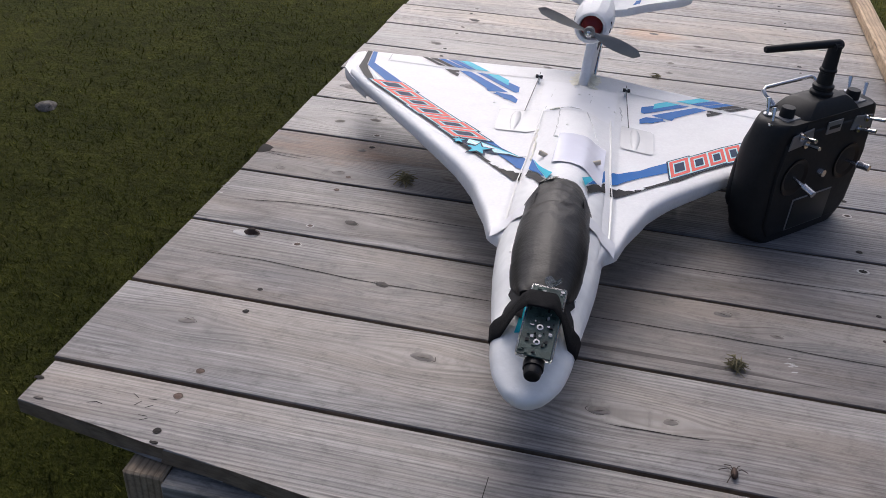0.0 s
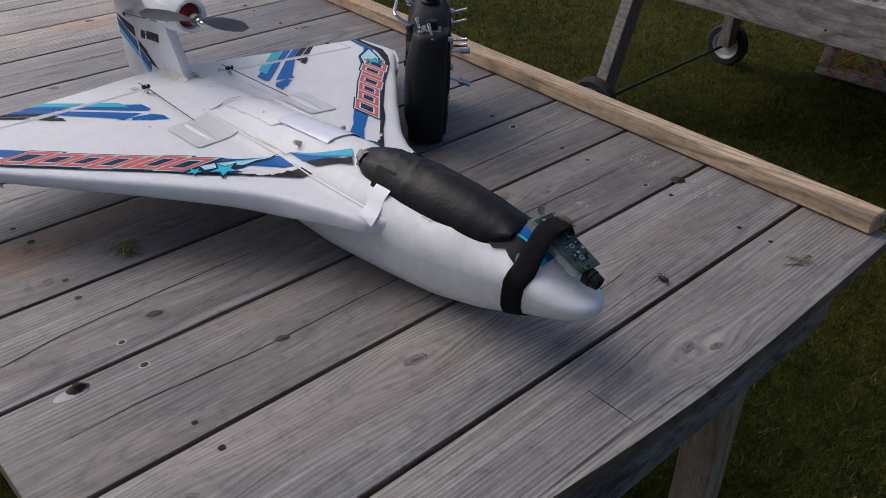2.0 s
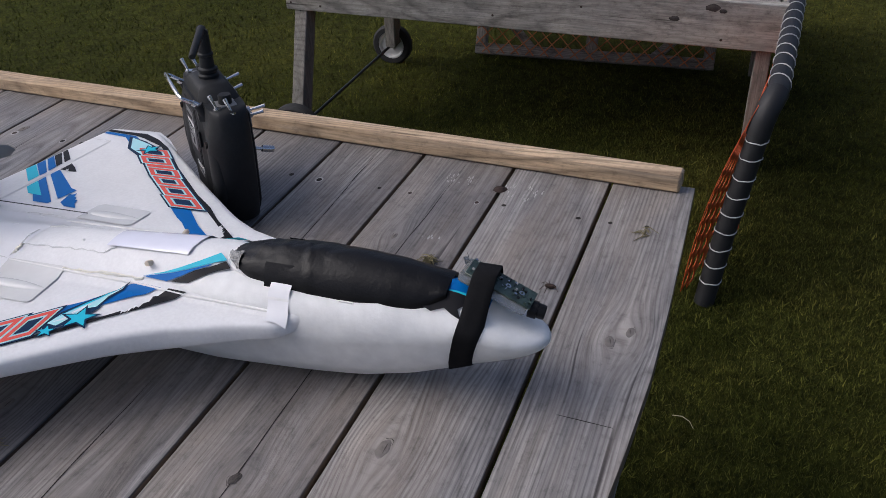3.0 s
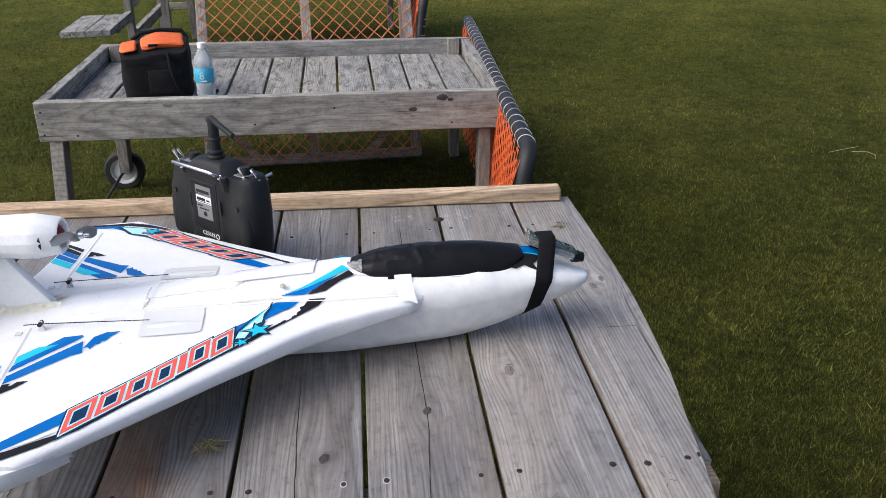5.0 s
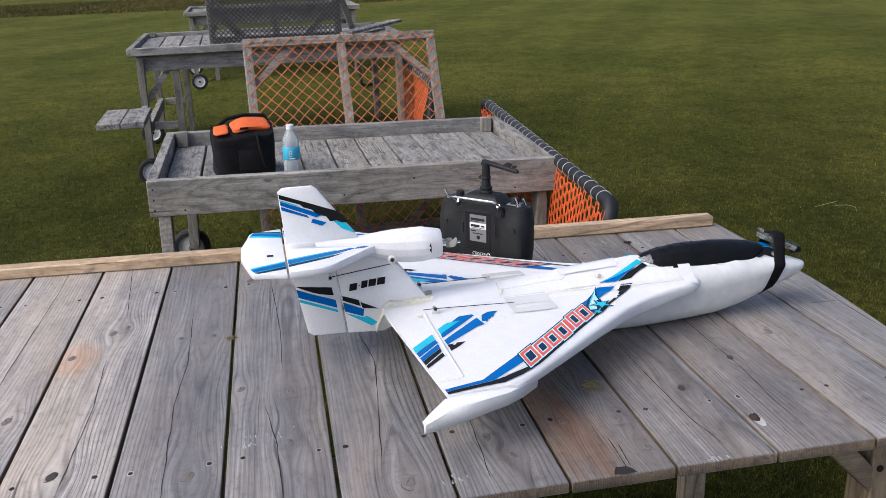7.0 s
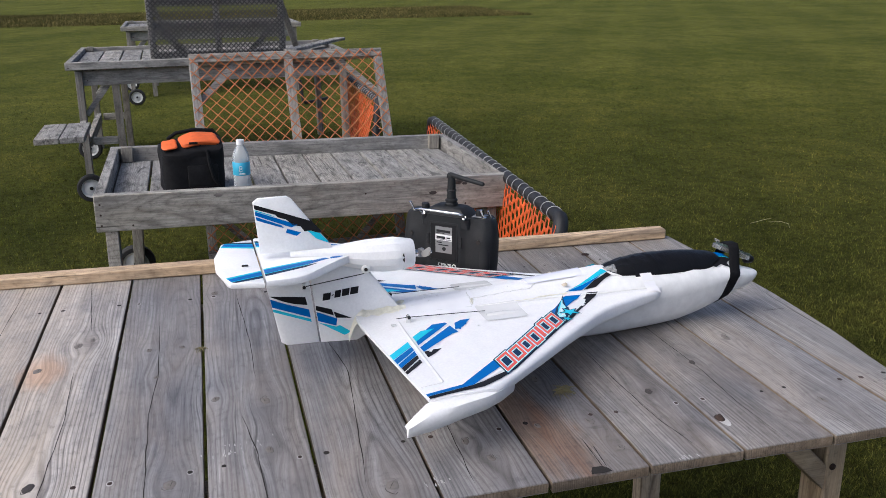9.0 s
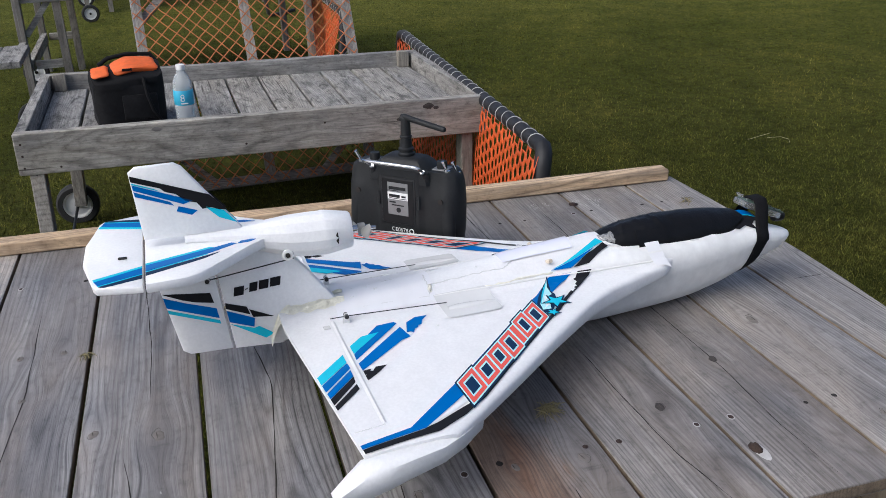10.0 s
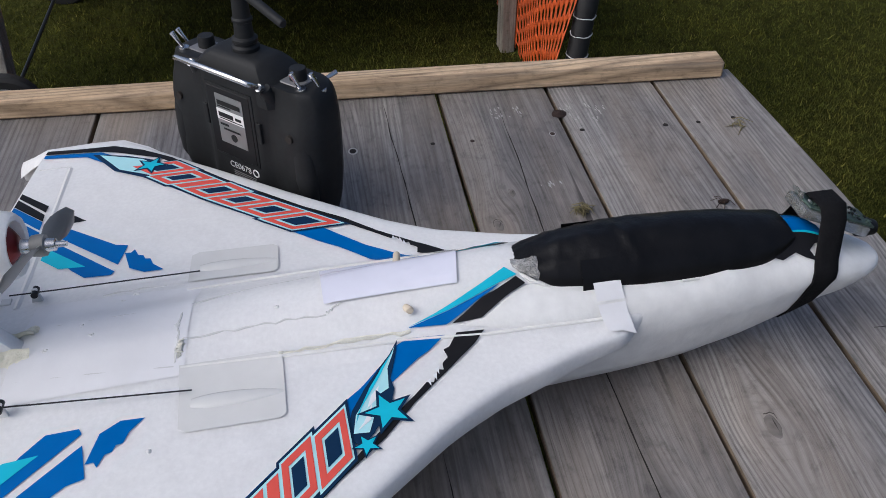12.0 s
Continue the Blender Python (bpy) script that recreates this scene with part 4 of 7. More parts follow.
def pipe_net(name, m, length, z0, z1, label, group=""):
    """A black foam-clad pipe frame tied with white cord, hung with an orange safety net; local x along the top bar, which climbs from z0 to z1."""
    t = thing(name, m, label, "safety net", group)
    top = lambda x: z0 + (z1 - z0) * x / length
    foot = ([0, 0.2, 0.445], [-0.123, -0.088, -0.046], [0.088, 0.063, 0.0235])
    pts = [(-0.123, 0.088, 0.0), (-0.088, 0.063, 0.2), (-0.045, 0.023, z0 - 0.065), (-0.039, 0.018, z0 - 0.035), (-0.022, 0.009, z0 - 0.010), (0.008, 0.001, z0), (0.03, 0, z0), (length - 0.09, 0, z1), (length - 0.03, 0, z1 - 0.01), (length, 0, z1 - 0.06), (length, 0, 0.0)]
    part("pipe", tube(bmesh.new(), pts, 0.0250, 16), PIPE, t)
    part("elbow", tube(bmesh.new(), [(-0.0485, 0.0265, z0 - 0.085), (-0.043, 0.0215, z0 - 0.053), (-0.0355, 0.016, z0 - 0.029), (-0.019, 0.008, z0 - 0.009), (0.010, 0.001, z0 + 0.0005)], 0.0272, 16), PIPE, t, "black pipe elbow")
    for k in range(int((length - 0.1) / 0.072)):
        x = 0.06 + 0.072 * k + random.uniform(-0.008, 0.008)
        tilt = random.uniform(-0.010, 0.010)
        bm = tube(bmesh.new(), [(x + tilt * math.cos(a), 0.0260 * math.cos(a), top(x) + 0.0260 * math.sin(a)) for a in [2 * math.pi * i / 14 for i in range(15)]], 0.0016, 5, False)
        part("tie", bm, TIE, t)
    for zz in (0.425, 0.385, 0.335, 0.290, 0.245, 0.200, 0.155, 0.110, 0.065):
        ox, oy = interp(zz, foot[0], foot[1]), interp(zz, foot[0], foot[2])
        bm = tube(bmesh.new(), [(ox + 0.0260 * math.cos(a), oy + 0.0260 * math.sin(a), zz + random.uniform(-0.002, 0.002)) for a in [2 * math.pi * i / 14 for i in range(15)]], 0.0016, 5, False)
        part("tie", bm, TIE, t)
    # the net: a plastic sheet with staggered oval holes
    cell_w, cell_h = 0.040, 0.043
    cols, rows = int((length + 0.02) / cell_w), int((z0 - 0.03) / cell_h)

    def place(x, zz):
        low = max(0.0, 1 - x / 0.25)
        h = min(1.0, zz / z0)
        return Vector((x - 0.09 * low * (1 - h), 0.012 + 0.035 * (1 - h) + (0.018 + 0.070 * (1 - h)) * low + 0.022 * math.sin(3.1 * x + 1) * math.sin(math.pi * h) + 0.004 * math.sin(19 * x + 9 * zz), zz + (top(x) - z0) * h))

    bm = bmesh.new()
    grid = {}

    def corner(x, zz):
        key = (round(x * 2e3), round(zz * 2e3))
        if key not in grid:
            grid[key] = bm.verts.new(place(x, zz))
        return grid[key]

    for c in range(cols):
        for r in range(rows):
            xc = -0.045 + (c + 0.5) * cell_w
            zc = z0 - 0.012 - (r + 0.5 + (0.5 if c % 2 else 0.0)) * cell_h
            w, h = cell_w / 2, cell_h / 2
            out = [corner(xc + a * w, zc + b * h) for a, b in ((1, 0), (1, 1), (0, 1), (-1, 1), (-1, 0), (-1, -1), (0, -1), (1, -1))]
            inn = [bm.verts.new(place(xc + 0.66 * w * math.cos(k * math.pi / 4), zc + 0.76 * h * math.sin(k * math.pi / 4))) for k in range(8)]
            for k in range(8):
                bm.faces.new((out[k], out[(k + 1) % 8], inn[(k + 1) % 8], inn[k]))
    ob = part("net", bm, NET_ORANGE, t, "orange plastic safety netting with oval holes")
    sol = ob.modifiers.new("thick", 'SOLIDIFY')
    sol.thickness = 0.0016
    return t


pipe_net("pipe_net", pose(1.832, -0.216, 0, 0, 0, -1.85), 2.10, 0.520, 0.545, "black foam-clad pipe frame with orange safety netting beside the tray table", "orange safety nets")
pipe_net("pipe_net", pose(4.66, -0.13, 0, 0, 0, -1), 1.6, 0.545, 0.545, "black pipe frame with orange safety netting beside a far table", "orange safety nets")


# ---- the tall tables further off ----
def tall_table(m, width, depth, top, label, bench=True):
    t = tray_table("tall_table", m, width, depth, top, label, rim=0.03, with_wheels=False, apron=0.05)
    part("apron", boxed(0.06, 0.095, 0.06, width - 0.06, top - 0.16, top - 0.0605), GREY_Y, t)
    for x in (0.10, depth - 0.1):
        bm = bmesh.new()
        beam(bm, (x, width - 0.09, top - 0.36), (x, width - 0.27, top - 0.13), 0.026, 0.036)
        part("brace", bm, GREY_Y, t)
    part("stretcher", boxed(0.10, depth - 0.1, width - 0.10, width - 0.06, 0.22, 0.29), GREY_X, t)
    for x in (0.02, depth - 0.16):
        part("stretcher", boxed(x + 0.05, x + 0.09, width - 0.27, width - 0.112, 0.235, 0.285), GREY_Y, t)
        part("leg", boxed(x + 0.05, x + 0.09, width - 0.32, width - 0.271, 0, top - 0.061), GREY_Z, t)
    wheel(t, -0.58, width - 0.12, 0.085)
    wheel(t, depth - 0.5, width - 0.02, 0.085)
    if bench:
        for k in range(2):
            part("bench_board", boxed(-0.84, -0.30, width - 0.14 + 0.140 * k, width - 0.005 + 0.140 * k, 0.415, 0.45, 0.003), GREY_X, t)
        part("bench_bearer", boxed(-0.44, -0.40, width - 0.10, width + 0.16, 0.36, 0.4145), GREY_Y, t)
        part("bench_bearer", boxed(-0.399, 0.03, width - 0.09, width - 0.05, 0.36, 0.4145), GREY_X, t)
    return t


tall_table(pose(5.40, -0.10, 0, 0, 0, 2.0), 1.93, 1.30, 0.80, "tall grey weathered table with a side bench, beyond the tray table")
tall_table(pose(9.65, -0.2, 0, 0, 0, 1.5), 2.0, 1.2, 0.79, "tall grey weathered table, far off on the lawn", False)
panel = net_panel("net_barrier", plane_matrix((5.72, 1.305, 0.772), (0.02, -0.86, 0.0), (0.02, 0.0, 1)), 0.955, 0.62, 0.034, 0.004, NET_BLACK,
                  "grey wooden frame with black mesh standing on a tall table")
# strut that holds the mesh frame up, and cross slats behind its net
for a, b, w in (((0.905, 0.50, -0.04), (1.10, 0.018, -0.53), 0.045), ((0.02, 0.40, -0.045), (0.20, 0.05, -0.045), 0.035)):
    bm = bmesh.new()
    beam(bm, a, b, w, 0.02, 0.002)
    part("strut", bm, GREY_Y, panel)
for h in (0.20, 0.36):
    part("slat", boxed(0.046, 0.909, h, h + 0.05, -0.048, -0.022, 0.002), GREY_X, panel)


def loose_board():
    bm = bmesh.new()
    beam(bm, (5.70, 0.34, 0.800), (6.60, -0.19, 0.812), 0.09, 0.022, 0.003)
    ob = mesh_ob("loose_board", bm, GREY_X)
    tagged(ob, "loose grey weathered board lying on a tall table", "board")


loose_board()


def bent_pipe():
    bm = tube(bmesh.new(), [(8.45, -0.02, 0.26), (8.43, -0.03, 0.14), (8.42, -0.04, 0.05), (8.46, -0.06, 0.022), (8.56, -0.20, 0.022), (8.66, -0.33, 0.03)], 0.018, 10)
    ob = mesh_ob("bent_pipe", bm, PIPE)
    tagged(ob, "dark bent pipe lying on the lawn beyond the tables", "pipe")


bent_pipe()


# ---- the model airplane ----
PLANE = pose(0.451, -0.021, TOP + 0.0006, 0, 2.8, 1.7)
TAIL = pose(0.4330, 0.660, TOP, 0, 1.4, -2.2)

LE_X = [0, 0.0420, 0.0480, 0.0540, 0.0680, 0.0780, 0.0905, 0.1010, 0.116, 0.128, 0.148, 0.193, 0.254, 0.304, 0.337]
LE_Y = [0.13, 0.155, 0.200, 0.228, 0.242, 0.280, 0.312, 0.342, 0.368, 0.387, 0.412, 0.467, 0.538, 0.598, 0.640]


def side_shift(y):
    """The forebody stands a little to one side of the wing's middle."""
    return interp(y, [0.0, 0.30, 0.42], [-0.0030, -0.0030, 0.0])


def le_y(x):
    """The leading edge; on one side the repaired wing is set back a little."""
    return interp(abs(x + 0.003 * max(0.0, 1 - abs(x) / 0.25)), LE_X, LE_Y) + interp(x, [0.050, 0.085, 0.28, 0.335], [0.0, 0.012, 0.011, 0.006])


def set_back(x, y):
    """The graphics by the leading edge follow it on that side."""
    near = interp(y - le_y(x), [0.08, 0.14], [1.0, 0.0])
    return min(y + near * interp(x, [0.06, 0.12, 0.20, 0.30], [0.0, 0.003, 0.013, 0.009]), te_y(x) - 0.002)


def te_y(x):
    return interp(abs(x), [0, 0.045, 0.341], [0.767, 0.767, 0.736])


def wing_top(x, y):
    a = abs(x)
    z = interp(a, [0, 0.05, 0.10, 0.20, 0.34], [0.086, 0.084, 0.081, 0.078, 0.075])
    ridge = interp(y, [0.22, 0.31, 0.40, 0.50, 0.60, 0.70, 0.77], [0.112, 0.121, 0.113, 0.104, 0.096, 0.088, 0.080]) - z
    if ridge > 0:
        z += ridge * interp(a, [0.0, 0.016, 0.034, 0.060], [1.0, 0.95, 0.42, 0.0])
    edge = min(1.0, max(0.0, (y - le_y(x)) / 0.016))
    z -= 0.0055 * (1 - math.sqrt(1 - (1 - edge) ** 2))
    z -= 0.004 * max(0.0, (y - 0.60) / 0.15) ** 2
    return z


def wing_low(x, y):
    a = abs(x)
    f = (y - le_y(x)) / max(0.02, te_y(x) - le_y(x))
    thick = interp(a, [0, 0.1, 0.2, 0.34], [0.034, 0.026, 0.02, 0.014])
    # the leading edge grows out of the hull as a thin flange
    thick = 0.006 + (thick - 0.006) * interp(le_y(x), [0.20, 0.34], [0.05, 1.0]) if f < 0.5 else thick
    return interp(a, [0, 0.34], [0.08, 0.074]) - 0.006 - (thick - 0.006) * (1 - max(0, f)) ** 0.7 * min(1.0, 0.55 + 0.45 * math.sqrt(max(0.0, f) / 0.04))


plane = thing("model_airplane", PLANE, "white foam model airplane with blue, black and red graphics", "model airplane")

# wing, from tip to tip
sections = []
us = [0, 0.004, 0.012, 0.025, 0.045, 0.08, 0.13, 0.2, 0.3, 0.42, 0.55, 0.68, 0.8, 0.9, 1.0]
half_span = [0.01 * k for k in range(4)] + [0.040 + 0.0022 * k for k in range(30)] + [0.109 + 0.0076 * k for k in range(31)]
for x in [-q for q in half_span[:0:-1]] + half_span:
    y0, y1 = le_y(x), te_y(x)
    up = [(x, y0 + (y1 - y0) * u, wing_top(x, y0 + (y1 - y0) * u)) for u in us]
    lo = [(x, y0 + (y1 - y0) * u, wing_low(x, y0 + (y1 - y0) * u)) for u in us[::-1]]
    sections.append(up + lo)
part("wing", loft(bmesh.new(), sections), FOAM, plane, "white foam delta wing", 50)

# drooped wing tips
for s in (-1, 1):
    secs = []
    for y, xi, zi, xo, zo in ((0.603, 0.294, 0.056, 0.303, 0.052), (0.632, 0.317, 0.062, 0.331, 0.053), (0.659, 0.332, 0.0700, 0.347, 0.051), (0.694, 0.336, 0.0700, 0.353, 0.046), (0.719, 0.338, 0.0700, 0.356, 0.041), (0.739, 0.340, 0.0690, 0.3575, 0.037), (0.757, 0.345, 0.057, 0.3570, 0.034), (0.772, 0.349, 0.046, 0.3565, 0.0325)):
        n = Vector((zi - zo, 0, xo - xi)).normalized() * 0.006
        mid = Vector(((xi + xo) / 2 + 0.006, y, (zi + zo) / 2 + 0.006))
        a, b = Vector((xi, y, zi)), Vector((xo, y, zo))
        ring = [a + n * 0.3, a * 0.5 + mid * 0.5 + n * 0.9, mid + n, b * 0.5 + mid * 0.5 + n * 0.9, b + n * 0.3, b - n * 0.6, b * 0.5 + mid * 0.5 - n, mid - n * 1.2, a * 0.5 + mid * 0.5 - n, a - n * 1.6]
        secs.append([(s * p.x, p.y, p.z) for p in ring])
    part("wing_tip", loft(bmesh.new(), secs), FOAM, plane, "drooped white foam wing tip", 60)

# fuselage: a boat-like hull with a round nose
FY = [-0.006, -0.002, 0.006, 0.020, 0.045, 0.062, 0.080, 0.092, 0.130, 0.180, 0.250, 0.320, 0.420, 0.480, 0.550, 0.640]
FW = [0.005, 0.0130, 0.0215, 0.0292, 0.0355, 0.0375, 0.0395, 0.0410, 0.0460, 0.0515, 0.0550, 0.0550, 0.0500, 0.0440, 0.034, 0.010]
FT = [0.0755, 0.0790, 0.0815, 0.0865, 0.0985, 0.1130, 0.1195, 0.1205, 0.1130, 0.1080, 0.1080, 0.1080, 0.088, 0.078, 0.070, 0.066]
FB = [0.0690, 0.0640, 0.0590, 0.0525, 0.0430, 0.0360, 0.0285, 0.0240, 0.0110, 0.0020, 0.0, 0.0, 0.0, 0.005, 0.028, 0.058]
ROUND_TOP = [(0.0, 1.0), (0.30, 0.985), (0.58, 0.93), (0.82, 0.74), (0.955, 0.38), (1.0, 0.0)]
PEAKED_TOP = [(0.0, 1.0), (0.27, 0.89), (0.42, 0.78), (0.76, 0.48), (0.93, 0.23), (1.0, 0.0)]
KEEL = [(0.945, -0.14), (0.87, -0.36), (0.74, -0.62), (0.54, -0.84), (0.28, -0.965), (0.0, -1.0)]
BOX_KEEL = [(0.985, -0.16), (0.945, -0.40), (0.875, -0.66), (0.76, -0.87), (0.56, -0.975), (0.0, -1.0)]


def rib(y):
    """The half outline at a station: peaked before the hatch, flat-bottomed under the wing."""
    p = interp(y, [0.035, 0.060, 0.100, 0.150], [0.0, 1.0, 1.0, 0.0])
    b = interp(y, [0.15, 0.25, 0.33], [0.0, 0.5, 1.0])
    top = [(u + (a - u) * p, v + (h - v) * p) for (u, v), (a, h) in zip(ROUND_TOP, PEAKED_TOP)]
    low = [(u + (a - u) * b, v + (h - v) * b) for (u, v), (a, h) in zip(KEEL, BOX_KEEL)]
    return top + low


def hull(y, out=0.0):
    w, t, b = glide(y, FY, FW) + out, glide(y, FY, FT) + out, glide(y, FY, FB) - out
    c = b + (t - b) * interp(y, [0.05, 0.09, 0.15], [0.64, 0.56, 0.64])
    right = [(w * a, y, c + (t - c) * h if h > 0 else c + (c - b) * h) for a, h in rib(y)]
    left = [(-x, yy, z) for x, yy, z in right[-2:0:-1]]
    return [(x + side_shift(y), yy, z) for x, yy, z in right + left]


ys = sorted(set(FY + [-0.004, 0.000, 0.003, 0.009, 0.012, 0.016, 0.024, 0.028, 0.035, 0.040, 0.053, 0.057, 0.070, 0.075, 0.086] + [0.1 + 0.01 * k for k in range(52)]))
part("fuselage", loft(bmesh.new(), [hull(y) for y in ys]), FOAM_WORN, plane, "scuffed white foam hull with a rounded nose", 46)


def hull_patch(name, y0, y1, i0, i1, mat, label="", out=0.0006, steps=6):
    """A thin skin that lies on the hull between two stations, from one rib point to another."""
    secs = []
    for k in range(steps + 1):
        y = y0 + (y1 - y0) * k / steps
        h = hull(y, out)
        secs.append([h[i % len(h)] for i in range(i0, i1 + 1)])
    return part(name, loft(bmesh.new(), secs, False, False), mat, plane, label, 60)


for a, b, c, d in ((0, 1, 1, 2), (-1, 0, -2, -1)):
    hull_patch("decal", 0.050, 0.096, a, b, D_BLUE)
    hull_patch("decal", 0.050, 0.096, c, d, D_CYAN, out=0.0009)
# scrapes along the hull's lower sides
for s_ in (-1, 1):
    for _ in range(26):
        bm = bmesh.new()
        y = min(0.29, max(0.07, random.gauss(0.155, 0.045)))
        i = random.choice((6, 7, 7, 8))
        f = random.random()
        ln_, hg = random.uniform(0.0006, 0.0045), random.uniform(0.0003, 0.0011)
        quad = []
        for dy, df in ((-ln_, 0), (ln_ * 0.3, -hg * 40), (ln_, hg * 20), (0, hg * 60)):
            h = hull(y + dy, 0.0004)
            p = Vector(h[i]).lerp(Vector(h[i + 1]), min(1, max(0, f + df)))
            quad.append(bm.verts.new((s_ * p.x, p.y, p.z)))
        bm.faces.new(quad)
        part("scuff", bm, SCUFF, plane)

# canopy hatch bound in black tape
CY = [0.088, 0.092, 0.098, 0.106, 0.116, 0.140, 0.180, 0.220, 0.255, 0.285, 0.303, 0.314, 0.321]
CW = [0.0200, 0.0225, 0.0250, 0.0275, 0.0305, 0.0345, 0.0368, 0.0368, 0.0345, 0.0300, 0.0235, 0.0160, 0.0070]
CT = [0.1205, 0.1225, 0.1240, 0.1258, 0.1275, 0.1312, 0.1342, 0.1345, 0.1332, 0.1283, 0.1235, 0.1195, 0.1160]
CLO = [0.1150, 0.1130, 0.1090, 0.1035, 0.0985, 0.0960, 0.0955, 0.0965, 0.0985, 0.1035, 0.1090, 0.1135, 0.1150]
secs = []
for k in range(81):
    y = CY[0] + (CY[-1] - CY[0]) * k / 80
    w, t, lo, sh = interp(y, CY, CW), interp(y, CY, CT), interp(y, CY, CLO), side_shift(y)
    ring = []
    for i in range(29):
        a = math.pi * i / 28
        cx, sz = math.cos(a), math.sin(a) ** 0.92
        rough_part = 0.35 + 0.75 * max(0.0, min(1.0, (y - 0.18) / 0.04)) * max(0.0, min(1.0, (0.32 - y) / 0.02))
        crease = rough_part * (0.0015 * noise.noise((cx * 3, y * 60, 2.2)) + 0.0010 * noise.noise((cx * 7 + y * 60, y * 130, 5.2))) + 0.0012 * max(0.0, 1 - abs((y - 0.232 - 0.012 * cx) / 0.004)) + 0.0010 * max(0.0, 1 - abs((y - 0.279 + 0.010 * cx) / 0.004))
        ring.append((sh + w * abs(cx) ** 1.05 * (1 if cx > 0 else -1), y, lo + (t - lo) * sz + crease * sz))
    secs.append(ring + [(sh - w * 0.7, y, 0.085), (sh + w * 0.7, y, 0.085)])
part("canopy", loft(bmesh.new(), secs), BLACK_TAPE, plane, "hatch wrapped in creased black cloth tape", 55)
for s in (-1, 1):
    # loose ends of tape standing off the sides
    rows_ = [[(side_shift(y0) + s * (0.0250 + 0.0036 * k), y0 + 0.006 * noise.noise((k, s, y0 * 90)), 0.1245 - 0.0045 * k - 0.0008 * k * k) for y0 in (0.240, 0.250, 0.259, 0.268)] for k in range(4)]
    bm = loft(bmesh.new(), [rw + [(x, y, z - 0.0007) for x, y, z in rw[::-1]] for rw in rows_])
    part("tape_end", bm, BLACK_TAPE, plane, "", 60)
# crinkled clear tape at the rear corner of the hatch
secs2 = []
for k in range(9):
    y = 0.300 + 0.0026 * k
    w, t, lo = interp(y, CY, CW), interp(y, CY, CT), interp(y, CY, CLO)
    secs2.append([(side_shift(y) - w * math.cos(a_) ** 1.05 - 0.0010 + random.uniform(-0.0012, 0.0008), y + random.uniform(-0.0007, 0.0007), lo + (t - lo) * math.sin(a_) ** 0.92 + 0.0012 + random.uniform(-0.0006, 0.0012)) for a_ in (0.06, 0.22, 0.4, 0.6, 0.85, 1.1)])
part("tape_scrap", loft(bmesh.new(), secs2, False, False), FOIL, plane, "crinkled clear tape", 15)
bm = bmesh.new()
prism(bm, [(-0.0412, 0.174), (-0.0412, 0.188), (-0.0385, 0.188), (-0.0385, 0.174)], 0.0965, 0.1020)
part("label_scrap", bm, TX_WHITE, plane, "small white paper scrap")

# torn foam edge round the hatch
bm = bmesh.new()
for s in (-1, 1):
    pts = [(side_shift(y) + s * interp(y, CY, CW) * 1.02, y, interp(y, CY, CLO)) for y in np.linspace(0.110, 0.318, 34)]
    tube(bm, [(x, y, z + random.uniform(-0.001, 0.001)) for x, y, z in pts], [random.uniform(0.0010, 0.0022) for _ in pts], 6)
part("foam_rim", bm, FOAM_WORN, plane, "torn white foam rim")

# strap over the nose, slanting aft towards the keel
aft = lambda z: interp(z, [0.030, 0.060, 0.100, 0.135], [0.078, 0.071, 0.060, 0.054])
base = hull(0.064)
secs = []
for w0, out in ((-0.0115, 0.0002), (-0.0108, 0.0016), (-0.004, 0.0018), (0.004, 0.0018), (0.0108, 0.0016), (0.0115, 0.0002)):
    ring = []
    for k, (bx, by, bz) in enumerate(base):
        x, y, z = hull(aft(bz) + w0, out)[k]
        if z > 0.084 and abs(x + 0.003) < 0.028:
            z = max(z, 0.1350 + out - max(0, abs(x + 0.003) - 0.014) * 2.4)
            y = aft(z) + w0
        ring.append((x, y, z))
    secs.append(ring)
part("strap", loft(bmesh.new(), secs, True, False), STRAP, plane, "black elastic hook-and-loop strap", 60)

# small camera board in its broken clear case, with a lens
CAMM = pose(0.000, 0.043, 0.1180, 23, 0, -3)


def on_cam(bm):
    bm.transform(CAMM)
    return bm


board = part("camera_board", on_cam(boxed(-0.0138, 0.0138, -0.033, 0.034, 0.0032, 0.0052, 0.0005)), PCB, plane, "green circuit board with dots of solder")
part("camera_case", on_cam(boxed(-0.0155, 0.0155, -0.031, 0.038, -0.0065, 0.0030, 0.0025, 2)), HULL_PLASTIC, plane, "clear plastic camera case")
for mat_, count in ((PCB, 22), (TX_BLACK, 16), (STEEL, 10), (PALE, 8)):
    for _ in range(count):
        bm = bmesh.new()
        x, y = random.uniform(-0.012, 0.012), random.uniform(-0.031, 0.032)
        a, b = random.uniform(0.0004, 0.0017), random.uniform(0.0004, 0.0014)
        box(bm, x - a, x + a, y - b, y + b, 0.0050, 0.0055 + random.uniform(0.0004, 0.0018), 0)
        part("circuit_chip", on_cam(bm), mat_, board)
for y in (-0.006, -0.020):
    bm = on_cam(lathe(bmesh.new(), [(0.0028, 0.0052), (0.0028, 0.0062), (0.0014, 0.0063), (0.0014, 0.0052)], 14, (0.0, y, 0)))
    part("solder_ring", bm, STEEL, plane)
lens_turn = Matrix.Rotation(radians(100), 3, 'X')
bm = lathe(bmesh.new(), [(0, 0), (0.0085, 0), (0.0085, 0.008), (0.0072, 0.008), (0.0072, 0.013), (0.0065, 0.0155), (0.005, 0.0145), (0, 0.013)], 20, (0.0, 0.0155, 0.1005), lens_turn)
part("lens", bm, TX_SHINY, plane, "black round camera lens")
